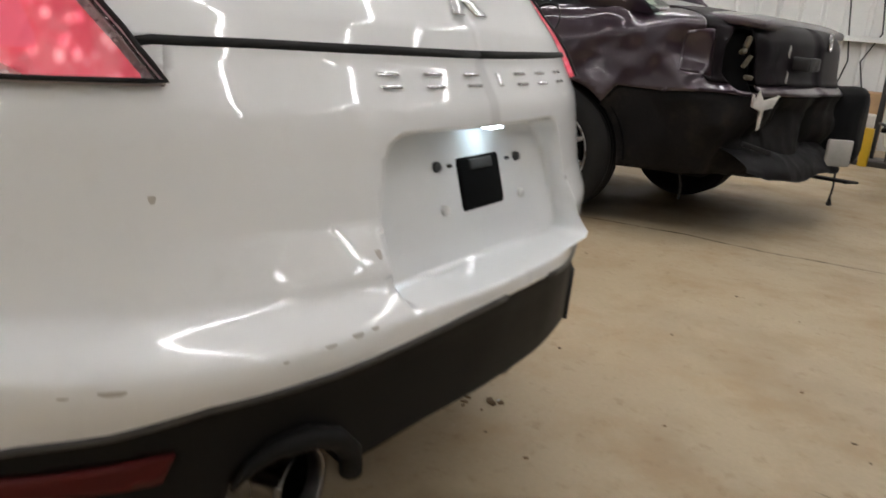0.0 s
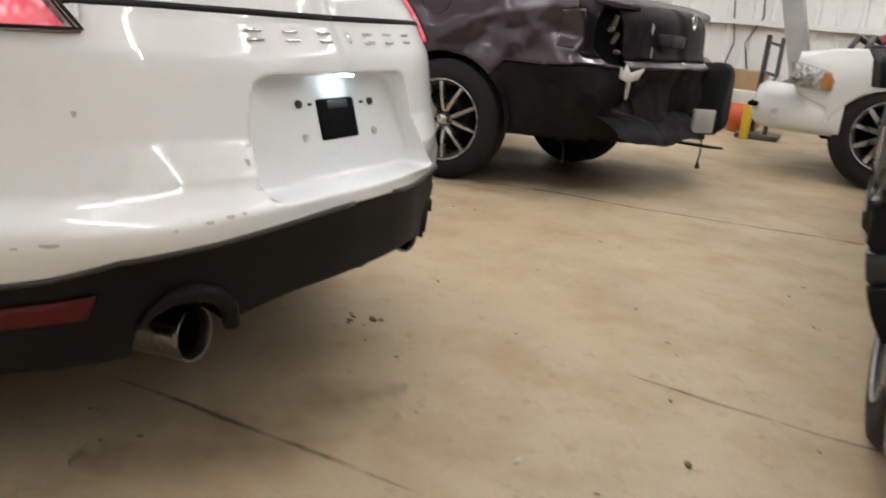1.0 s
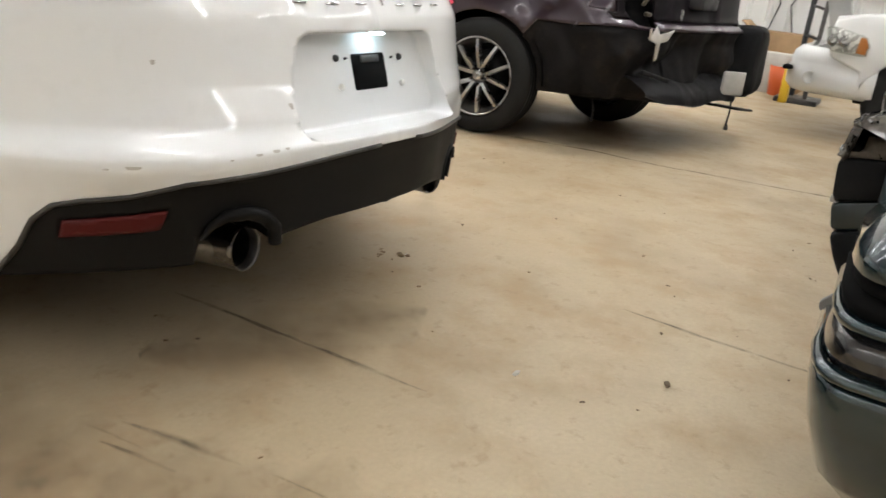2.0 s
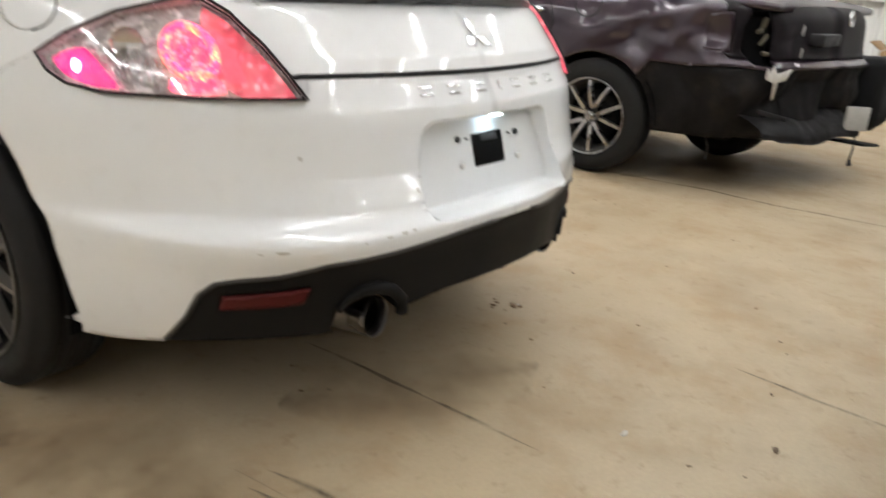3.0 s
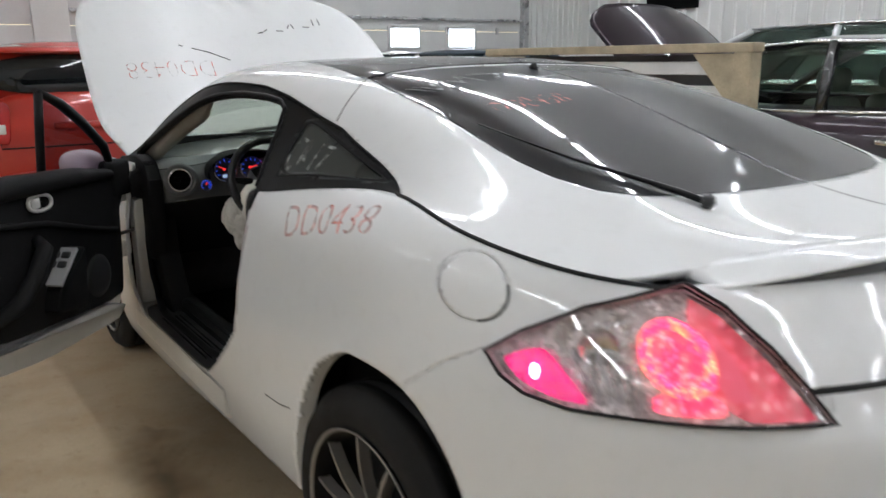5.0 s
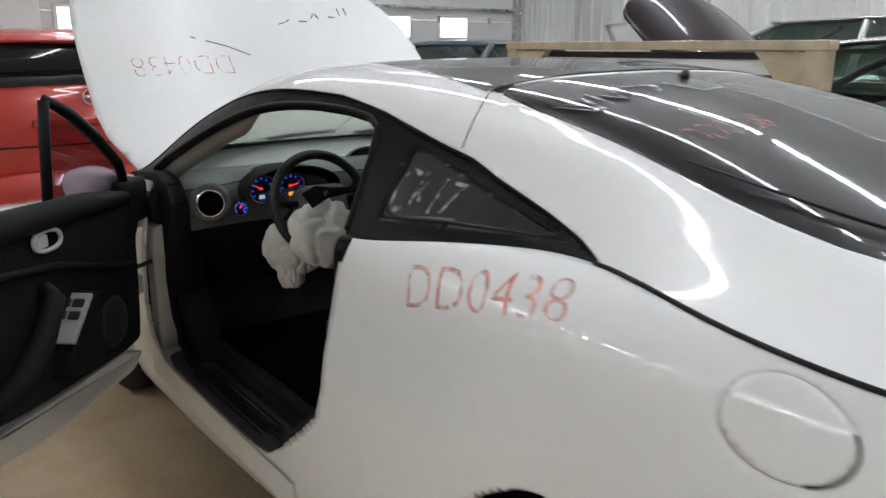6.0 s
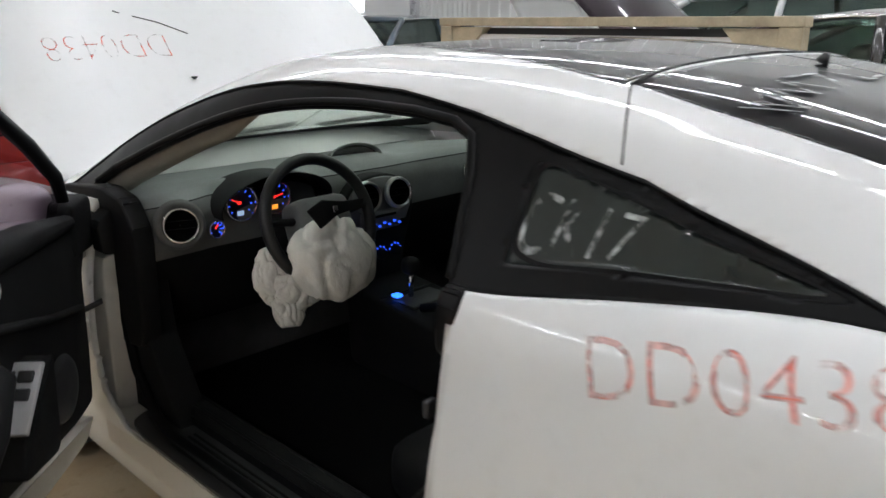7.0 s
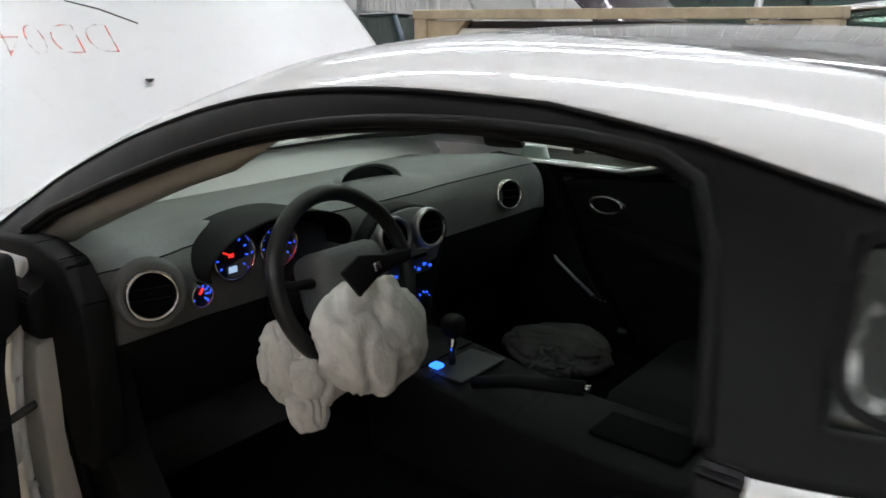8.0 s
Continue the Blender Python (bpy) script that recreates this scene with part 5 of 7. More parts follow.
for t_ in (.22, .47):
    for yy in (.006, .044):
        part("window_switch", box(-.013, -.016, -.002, .013, .016, .008, .004, m=pose(.460 + .113 * t_, yy + .006, .742 - .106 * t_, 0, 43, 0)), black_plastic, plate)
part("speaker_grille", moved(lathe([(.030, .001), (.028, .06), (.026, .076), (.016, .085)], 36, "y"), Matrix.Translation((.26, 0, .585))), black_plastic, trim, "round black speaker grille")
frame_ = [(.07, 0, .985), (.10, 0, 1.055), (.22, 0, 1.15), (.34, 0, 1.225), (.452, 0, 1.272), (.462, 0, 1.255), (.49, 0, 1.0)]
part("window_frame", tube(frame_[:5], [.013, .016, .017, .016, .010], 10, flat=1.2), trim_black, door, "black window frame")
part("frame_post", tube([(.456, 0, 1.268), (.472, 0, 1.16), (.492, 0, 1.0)], .016, 10, flat=.7), trim_black, door)
part("door_glass", quick([(.09, -.002, .97), (.105, -.002, 1.05), (.22, -.002, 1.145), (.34, -.002, 1.22), (.452, -.002, 1.266), (.487, -.002, 1.0)], [(0, 1, 2, 3, 4, 5)]), glass("door_glass", (.44, .36, .42)), door)
mir = bmesh.new()
bmesh.ops.create_icosphere(mir, subdivisions=4, radius=1)
for v in mir.verts:
    v.co = Vector((math.copysign(abs(v.co.x) ** .7, v.co.x) * .075 * (1 - .15 * v.co.x), v.co.y * .075, math.copysign(abs(v.co.z) ** .75, v.co.z) * .055))
mir.transform(Matrix.Translation((.10, -.10, .985)))
mirror = part("door_mirror", mir, white_paint, door, "white door mirror housing")
part("mirror_arm", tube([(.07, -.04, .96), (.09, -.10, .97)], .025, 8), black_plastic, mirror)
part("check_strap", tube([(.05, .0, .70), (-.04, .06, .715)], .008, 8), black_plastic, door)
part("hinge_cover", box(-.035, -.135, .85, .11, .028, .992, .02, 3), soft_black, door)
part("hinge", box(-.03, -.03, .60, .05, .0, .66, .006), jamb_white, door)
part("hinge", box(-.03, -.03, .82, .05, .0, .87, .006), jamb_white, door)

# ---- raised hood: a gently domed panel leaning ahead from the cowl ----
hood_paint = paint("dusty_white_hood_paint", (.80, .81, .815), .03, .42, 0.0, .35, .12)
hood_paint.node_tree.nodes["Principled BSDF"].inputs["Coat Roughness"].links and hood_paint.node_tree.links.remove(hood_paint.node_tree.nodes["Principled BSDF"].inputs["Coat Roughness"].links[0])
hood_paint.node_tree.nodes["Principled BSDF"].inputs["Coat Roughness"].default_value = .22
hood = new("hood")
hood.parent = coupe
tagged(hood, "raised white hood with marker writing")
LEAN_Y, LEAN_Z = 1.10 / 1.643, 1.22 / 1.643
HOOD = rounded([(-.76, -.13), (-.82, 0), (-.885, .16), (-.88, .55), (-.86, .82), (-.74, 1.0), (-.3, 1.06), (.1, 1.04), (.4, .96), (.62, .86), (.74, .66), (.775, .40), (.77, 0), (.74, -.13)], .22, 2)


def hood_at(x, k):
    x, k = np.asarray(x, float), np.asarray(k, float)
    dome = .05 * (1 - np.minimum(np.abs(x) / .86, 1.1) ** 2.5) - .05 * np.clip(k - .75, 0, 1) ** 2 / .06 * .25
    crump = .018 * np.exp(-((x + .05) / .16) ** 2 - ((k - .92) / .08) ** 2) * np.sin(x * 38 + k * 20)
    h = dome + crump
    return np.stack([x, 3.40 + LEAN_Y * k - LEAN_Z * h, .985 + LEAN_Z * k + LEAN_Y * h], -1)


hm = panels(hood_at, np.linspace(-.90, .80, 86), np.linspace(-.15, 1.10, 64), {"hood": HOOD}, out=1.0, mirror=False)
part("hood_skin", hm("hood", 0, .012), hood_paint, hood, "white hood panel with crumpled front edge")
write_on("writing", "DD0438", red_marker, hood_at, 1, lambda x, y: (-.285 - x * .41, .475 - y * .10 + x * .012), hood, -.045, push=.002, label="red marker writing upside down")
dark_mark = material("dark_scratch", (.04, .04, .042), .7)
for pts in (((-.42, .585), (-.40, .575)), ((-.36, .56), (-.28, .53), (-.185, .475)),):
    p3 = on(hood_at, dense(pts, .02, False), .001)
    part("scratch", tube([tuple(p) for p in p3], .0022, 6), dark_mark, hood)
for x, k, dx, dk in ((.02, .66, .03, .01), (.06, .675, .02, .015), (.13, .68, .04, .0), (.20, .70, .02, .03), (.24, .70, -.01, .03), (.30, .715, .035, .0), (.37, .73, .0, .045), (.41, .735, .0, .045)):
    p3 = on(hood_at, dense([(x, k), (x + dx, k + dk)], .01, False), .001)
    part("marker_bar", tube([tuple(p) for p in p3], .0025, 6), dark_mark, hood)
nz = lathe([(0, .001), (.006, .010), (.01, .012)], 16, "z")
nz.transform(Matrix.Translation(tuple(on(hood_at, [(-.25, .265)], .004)[0])))
part("washer_nozzle", nz, black_plastic, hood)
part("hood_brace", tube([(.70, 3.55, .80), (.70, 3.75, 1.30)], .008, 8), satin, hood)

# windshield wipers and rear wiper
for sd in (-1, 1):
    part("windshield_border", patch(cabin, [(3.445, .0), (3.44, .30), (3.405, .60), (3.30, .60), (3.335, .30), (3.34, .0)], -.012, 1, sd, .02), trim_black, coupe, "black band along the windshield foot")
post = [tuple(p) for p in on(cabin, [(2.93, .815), (2.95, .90), (2.97, 1.0)], -.012)]
part("window_post", tube([(-p[0], p[1], p[2]) for p in post], [.016, .02, .03], 10), trim_black, door_r)
part("window_sill_trim", tube([(.80, 1.78, .965), (.80, 2.3, .950), (.795, 2.6, .930), (.79, 2.85, .900), (.78, 3.05, .885)], .014, 10), soft_black, door_r)
for x0, x1 in ((-.45, .05), (.1, .62)):
    pts = [tuple(p) for p in on(cabin, [(3.40, abs(x0) * .5), (3.36, abs((x0 + x1) / 2) * .6), (3.34, abs(x1) * .6)], .012)]
    part("front_wiper", tube([(math.copysign(abs(p[0]), x), p[1], p[2]) for p, x in zip(pts, (x0, (x0 + x1) / 2, x1))], .008, 8), black_plastic, coupe)
wp = [tuple(p) for p in on(cabin, [(.580, .40), (.64, .394), (.72, .425), (.83, .50), (.96, .57), (1.10, .62)], .009)]
rw = part("rear_wiper", tube(wp, [.010, .011, .008, .005, .004, .003], 8, flat=.6), trim_black, coupe, "black rear wiper")
pv = on(cabin, [(.572, .405)], 0)[0]
part("wiper_pivot", tube([tuple(pv), tuple(pv + np.array([0, -.006, .022]))], [.010, .013], 14), black_plastic, rw)
part("wiper_cap", tube([tuple(pv + np.array([0, -.002, .018])), tuple(pv + np.array([0, -.014, .004]))], [.013, .009], 12), black_plastic, rw)
an = [tuple(on(cabin, [(1.50, .03)], .0)[0]), tuple(on(cabin, [(1.495, .03)], .018)[0])]
part("roof_antenna", tube(an, [.014, .007], 12), black_plastic, coupe)


# ---- north wall with an overhead door ----
door_white = vary(material("white_door_panel", (.66, .66, .65), .5), (.66, .66, .65), .06, 1.5, 50, (.4, .6))
tagged(link("wall_north", ribbed("x", 7.22, 8.7, 0, H, 10.22, 1, .12), wall_white, smooth=False), "white ribbed wall beside the overhead door", "wall", kind="structure")
tagged(link("lintel", box(X0, 10.15, 3.6, 7.22, 10.35, H), wall_white, smooth=False), "white wall over the overhead door", "wall", kind="structure")
tagged(link("door_jamb", box(-.2, 10.12, 0, .2, 10.35, 3.6, .01), wall_white, smooth=False), "white post between the overhead doors", "post", kind="structure")
overhead = thing("overhead_door", "white sectional overhead door with lit windows", "garage door", kind="structure")
daylight = glowing("daylit_pane", (.92, .96, 1.0), 3.2)
for x0, x1 in ((-6.9, -.2), (.2, 7.15)):
    for k in range(6):
        part("door_section", box(x0, 10.17, k * .6 + .004, x1, 10.22, k * .6 + .596, .008, 1), door_white, overhead, smooth=False)
        for j in range(7):
            part("hinge", box(x0 + .5 + j * (x1 - x0 - 1) / 6 - .03, 10.14, k * .6 + .56, x0 + .5 + j * (x1 - x0 - 1) / 6 + .03, 10.17, k * .6 + .66, .006, 1), satin, overhead, smooth=False)
for k in range(6):
    x = 5.93 - 1.06 * k
    if abs(x) > .5:
        w = part("window", box(x - .30, 10.145, 1.52, x + .30, 10.172, 1.87, .03), door_white, overhead, "bright window in the overhead door")
        part("pane", box(x - .25, 10.138, 1.56, x + .25, 10.146, 1.83, .003), daylight, w)
part("track", box(7.14, 10.05, 0, 7.24, 10.2, 3.6, .01), satin, overhead, smooth=False)
part("stiffener", box(.2, 10.11, 1.955, 7.14, 10.15, 1.995, .004), satin, overhead, smooth=False)
tagged(link("trim", box(8.545, 7.7, 2.10, 8.59, 8.7, 2.32, .01), void_shade, smooth=False), "dark high opening in the white wall", "vent", kind="structure")
tagged(link("trim", box(8.5, -9, 1.10, 8.58, 10.2, 1.16, .005), wall_white, smooth=False), "white rail along the wall", "trim", kind="structure")

# ---- ceiling lights ----
tube_off = material("unlit_tube", (.8, .8, .78), .4)
tube_glow = glowing("tube_light", (1.0, .985, .96), 34.0)
# The unseen row at x = -5.5 is lit to brighten the coupe's left flank.
for x in (-5.5, -2.6, .3, 3.2, 6.1):
    for k in range(7):
        y = -7.4 + k * 2.5
        L = thing("ceiling_light", "white tube light fixed under the ceiling", "light", pose(x, y, H - .09), "ceiling lights")
        part("housing", box(-.06, -1.2, .03, .06, 1.2, .095, .01), wall_white, L, smooth=False)
        part("tube", box(-.045, -1.15, 0, .045, 1.15, .03, .012), tube_glow if x > -2 or (x < -5 and k > 1) else tube_off, L)


# ---- other cars ----
def ring_loft(stations):
    """A closed skin through rings of equal length."""
    bm = bmesh.new()
    vv = [[bm.verts.new(p) for p in r] for r in stations]
    n = len(vv[0])
    for p, q in zip(vv, vv[1:]):
        for j in range(n):
            bm.faces.new((p[j], p[(j + 1) % n], q[(j + 1) % n], q[j]))
    bm.faces.new(vv[0][::-1])
    bm.faces.new(vv[-1])
    bmesh.ops.recalc_face_normals(bm, faces=bm.faces)
    return bm


def section(y, w, zb, zt, crown=.03, n=30, power=3.2):
    """A car's cross-section: rounded box from zb to zt."""
    out = []
    for i in range(n):
        a = 2 * math.pi * i / n
        c, s = math.cos(a), math.sin(a)
        x = w * math.copysign(abs(c) ** (2 / power), c)
        z = (zb + zt) / 2 + (zt - zb) / 2 * math.copysign(abs(s) ** (2 / power), s) + crown * max(0, s) * (1 - abs(c))
        out.append((x, y, z))
    return out


pane_dark = glass("car_window", (.30, .36, .34))


def car_shell(root, paint_mat, length=4.7, w=.88, belt=.98, roof=1.46, tail=.75, nose=1.25, wheels=True, hatch=False):
    """A plain saloon with its tail at y = 0: lower body, glass house, pillars, roof and wheels."""
    ys = [0, .06, .25, .8, 1.6, 2.5, 3.4, 4.0, 4.45, length - .06, length]
    wf = [.80, .90, .97, 1, 1, 1, 1, .98, .94, .84, .72]
    zb = [.42, .36, .30, .26, .22, .22, .22, .25, .28, .34, .42]
    zt = [belt - .12, belt - .02, belt + .02, belt + .03, belt + .01, belt, belt - .02, belt - .06, belt - .14, belt - .24, belt - .34]
    part("body", ring_loft([section(y, w * a, b, t) for y, a, b, t in zip(ys, wf, zb, zt)]), paint_mat, root)
    y0, y1, y2, y3 = tail, tail + (.55 if not hatch else .15), length - nose - .85, length - nose
    house = []
    for k, (y, zz, ww) in enumerate(((y0, belt + .01, .93), (y0 + .5 * (y1 - y0), (belt + roof) / 2 + .04, .84), (y1, roof - .035, .75), ((y1 + y2) / 2, roof - .012, .77), (y2, roof - .045, .74), (y2 + .5 * (y3 - y2), (belt + roof) / 2 + .02, .83), (y3, belt + .005, .92))):
        lo = max(belt - .06, 0)
        house.append([(w * .95, y, lo), (w * (ww * .55 + .42), y, lo + (zz - lo) * .5), (w * ww, y, zz - .02), (w * ww * .6, y, zz + .008), (-w * ww * .6, y, zz + .008), (-w * ww, y, zz - .02), (-w * (ww * .55 + .42), y, lo + (zz - lo) * .5), (-w * .95, y, lo)])
    part("glass_house", ring_loft(house), pane_dark, root, "dark car windows", smooth=False)
    part("roof", ring_loft([section(y, w * a, z - .03, z, .02) for y, a, z in ((y1 - .03, .70, roof - .02), (y1 + .1, .765, roof), ((y1 + y2) / 2, .78, roof + .015), (y2 - .1, .755, roof - .01), (y2 + .04, .70, roof - .035))]), paint_mat, root)
    for sd in (-1, 1):
        for p in ([(y0, belt, .945), ((y0 + y1) / 2, (belt + roof) / 2 + .04, .865), (y1, roof - .035, .765)], [((y1 + y2) / 2 + .1, belt, .965), ((y1 + y2) / 2 + .06, roof - .03, .79)], [(y3, belt, .935), ((y2 + y3) / 2, (belt + roof) / 2 + .02, .85), (y2, roof - .05, .755)]):
            part("pillar", tube([(sd * w * c, a, b) for a, b, c in p], .035, 10), paint_mat, root)
        part("window_strip", tube([(sd * w * .965, y0 + .1, belt + .02), (sd * w * .97, (y0 + y3) / 2, belt + .005), (sd * w * .965, y3 - .1, belt)], .009, 8), chrome, root)
        part("roof_strip", tube([(sd * w * c, a, b) for a, b, c in ((y0 + .02, belt + .03, .955), ((y0 + y1) / 2, (belt + roof) / 2 + .045, .88), (y1, roof - .025, .782), ((y1 + y2) / 2, roof - .005, .80), (y2, roof - .035, .775))], .010, 8), chrome, root)
        for y in ((1.07, length - .95) if wheels else ()):
            arch = lathe([(-.01, .375), (.22, .375), (.23, .05)], 36, "x")
            bmesh.ops.delete(arch, geom=[v for v in arch.verts if v.co.z < -.10], context="VERTS")
            arch.transform(pose(sd * (w + .006), y, .335, 0, 0, 0 if sd < 0 else 180))
            part("wheel_arch", arch, void_shade, root)
            wl = wheel("wheel", .335, .22, .225, 5 if sd else 5, satin, wheel_dark, root)
            wl.matrix_basis = pose(sd * (w - .10), y, .335, 15, 0, 0 if sd < 0 else 180)
        for y in ((y1 + y2) / 2 - .45, (y1 + y2) / 2 + .55):
            part("door_handle", box(sd * w * 1.0 - .02, y - .10, belt - .17, sd * w * 1.0 + .02, y + .10, belt - .135, .012), chrome, root)
            part("door_gap", tube([(sd * (w * .985), y - .2, belt - .03), (sd * (w + .0), y - .21, .7), (sd * (w * .99), y - .2, .35)], .005, 6), seam_black, root)


# ---- the dark plum saloon beside the coupe, its left rear corner crushed ----
saloon = thing("saloon", "dark plum four-door saloon with a crushed rear corner", "car", pose(3.56, .17, 0, 0, 0, 1.0))
SA = 1.07
s_rear = smoothed(curve([.2, .3, .42, .60, .72, .745, .80, .95, 1.02, 1.06, 1.1], [.16, .06, .02, .0, .01, .05, .07, .08, .11, .20, .45]), .2, 1.1, .012)
s_half = smoothed(curve([.18, .26, .40, .60, .80, .92, 1.0, 1.05, 1.1], [.84, .87, .893, .905, .905, .895, .87, .82, .74]), .18, 1.1, .02)


def saloon_side(u, z):
    u, z = np.asarray(u, float), np.asarray(z, float)
    th = np.clip(u, 0, 1) * np.pi / 2
    p = 2 / 3.6
    a, b = s_half(z), SA - s_rear(z)
    y = np.where(u <= 1, SA - b * np.maximum(np.cos(th), 0) ** p, SA + u - 1)
    x = -a * np.maximum(np.sin(th), 0) ** p
    x = np.where(u > 1, -a * np.interp(y, [1, 3, 4, 4.7], [1, 1, .97, .85]), x)
    return np.stack([x, y, z + 0 * x], -1)


def arch_at(y, r, z=.33):
    return [(1 + y - SA + r * math.cos(a), z + r * math.sin(a)) for a in np.linspace(-.6, math.pi + .6, 40)]


s_arch = []
for a in np.linspace(-.6, math.pi + .6, 40):
    yy, zz = SA + .385 * math.cos(a), .33 + .385 * math.sin(a)
    s_arch.append((1 + yy - SA if yy > SA else float(np.interp(yy, saloon_side(np.linspace(.3, 1, 300), np.full(300, max(zz, .2)))[:, 1], np.linspace(.3, 1, 300))), zz))
s_make = panels(saloon_side, np.concatenate([np.linspace(0, 1, 91), np.linspace(1.03, 4.6, 120)]), np.linspace(.2, 1.09, 60),
                {"skirt": [(-.01, .708), (.40, .705), (.62, .712), (.80, .690), (.92, .70), (.95, .60), (.95, .0), (-.01, .0)], "low": [(float(u), .27 + .03 * math.sin(u * 2)) for u in np.linspace(-.1, 5, 40)] + [(5, 0), (-.1, 0)], "cut": s_arch, "fcut": arch_at(3.75, .385),
                 "trunk": [(-.01, .755), (.62, .755), (.66, .80), (.66, 1.2), (-.01, 1.2)], "lampzone": [(.60, .78), (.74, .79), (.73, .97), (.62, .99)], "hole": [(.37, .72), (.50, .73), (.555, .80), (.56, .92), (.52, 1.0), (.42, 1.01), (.38, .90)]}, out=-1)


def crush(bm, amount=1.0):
    for v in bm.verts:
        if v.co.y < 1.0:
            v.co.y -= .26 * min(1, max(0, (v.co.x + .5) / 1.3)) * (1 - max(v.co.y, 0))
        if v.co.x < -.5 and v.co.z > .62 and v.co.y < 1.5:
            w = min(1, (v.co.z - .62) / .1) * min(1, (1.5 - v.co.y) / .5)
            v.co.x += .010 * w * (math.sin(7 * v.co.y + 5 * v.co.z) + .6 * math.sin(13 * v.co.y - 9 * v.co.z + 1))
        p = v.co.copy()
        k = max(0, 1 - (p - Vector((-.88, .45, .72))).length / .85)
        if k > 0 and p.x < -.2:
            d = 0
            for ny, nz, c, w, deep in FOLDS:
                d += deep * max(0, 1 - abs(ny * p.y + nz * p.z - c) / w)
            d += .032 * (1 - abs(noise.noise(p * 2.3 + Vector((3, 1, 2)))) * 2.2) - .03 + .03 * abs(noise.noise(p * 6))
            v.co += Vector((.9, .45, -.15)) * min(1, k * 1.6) * d * amount
        low = min(1, max(0, (.72 - p.z) / .10)) * max(0, 1 - max(0, p.y) / .9)
        if low > 0:
            d = .045 * (1 - 2.4 * abs(noise.noise(Vector((p.x * 1.7, p.y * 1.7, p.z * 4.0)) + Vector((7, 3, 1))))) + .008 * (1 - 2 * abs(noise.noise(p * 9)))
            v.co += Vector((.35 if p.x < -.5 else 0, 1, .25)) * low * (d + .03) * amount
    return bm


# creases in the side: direction across them, offset, width, depth
FOLDS = ((.78, .62, 1.19, .16, .045), (-.70, .71, .20, .14, -.035), (1.0, .05, .70, .10, .030), (.25, .97, 1.10, .09, -.030), (.92, -.38, .44, .12, .035))
grimy = vary(material("grimy_black_plastic", (.008, .0075, .0075), .6, spec=.15), (.010, .009, .009), .5, 7, 60, (.45, .8), .5, 35)
n_, l_, b_ = nodes(grimy)
dirt = ramp(grimy, tex(grimy, 4.5, 10, rough=.7), [(.52, 0.0), (.70, .8)]).outputs["Color"]
old = b_.inputs["Base Color"].links[0].from_socket
l_.new(mix(grimy, dirt, old, (.030, .024, .018)), b_.inputs["Base Color"])
part("body", crush(s_make("rest", 0, .01)), plum_paint, saloon, "dark plum body, crumpled at one rear corner")
part("bumper_skin", crush(s_make("skirt", -.012, .01)), grimy, saloon, "crushed grimy black rear bumper")
# Darker, duller copy of the plum; the tail's shade is put into the paint.
shaded_boot_paint = paint("dull_shaded_boot_plum", (.010, .007, .009), .1, .5, .1, .12, .03)
shaded_boot_paint.node_tree.nodes["Principled BSDF"].inputs["Specular IOR Level"].default_value = .12
part("boot_lid", crush(s_make("trunk", .004, .01), .8), shaded_boot_paint, saloon)
part("tail_light", crush(s_make("lampzone", .006, .02, (1,))), material("red_lamp_plastic", (.35, .02, .02), .2, coat=.8), saloon, "red tail light")
part("rear_corner", crush(s_make("lampzone", 0, .01, (-1,))), plum_paint, saloon)
part("lid_panel", crush(s_make("hole", .004, .01, (1,)), .8), shaded_boot_paint, saloon)
cavity = part("lamp_cavity", crush(s_make("hole", -.035, .01, (-1,)), .8), void_shade, saloon, "dark cavity where a tail light was")
buff = vary(material("buff_plastic", (.11, .09, .06), .6), (.11, .09, .06), .5, 20, 90, (.4, .7))
for u_, z_, w_, h_, tl in ((.47, .95, .012, .030, 12), (.49, .905, .020, .012, -20), (.46, .86, .008, .035, 30), (.44, .79, .024, .012, 5)):
    c_ = on(saloon_side, [(u_, z_)], -.02, -1)[0]
    part("lamp_bracket", moved(box(-w_, -.012, -h_, w_, .012, h_, .008), pose(c_[0], c_[1] - .035, c_[2], 10, tl, -25)), buff, cavity, "dusty buff lamp bracket")
fd = [(1.10 + .085 * math.cos(a), .975 + .075 * math.sin(a)) for a in np.linspace(0, 2 * math.pi, 30, endpoint=False)]
gap_ = quick([], [])
add(gap_, tube([tuple(p) for p in on(saloon_side, fd, .0015, -1)], .0035, 6, True))
part("fuel_gap", crush(gap_), seam_black, saloon)
part("boot_top", crush(ring_loft([section(y, w, 1.0, z, .02, power=4) for y, w, z in ((.15, .70, 1.055), (.3, .76, 1.075), (.75, .80, 1.085), (.9, .8, 1.08))]), .3), plum_paint, saloon)
part("engine_bay", box(-.72, 3.30, .55, .72, 4.45, .84, .04), void_shade, saloon)
rb = bmesh.new()
rv = []
for t in np.linspace(0, 1, 18):
    wd = .74 - .05 * t - .28 * max(0, (t - .72) / .28) ** 2.2
    rv.append([rb.verts.new((x, 3.32 + .86 * t - .10 * (1 - (x / .76) ** 2), 1.02 + .80 * t - .10 * t * t * t + .075 * (1 - abs(x / .76) ** 2.4))) for x in np.linspace(-wd, wd, 25)])
for p, q in zip(rv, rv[1:]):
    for j in range(24):
        rb.faces.new((p[j], p[j + 1], q[j + 1], q[j]))
bmesh.ops.solidify(rb, geom=list(rb.faces), thickness=.025)
part("raised_hood", rb, plum_paint, saloon, "raised glossy dark hood")
house = []
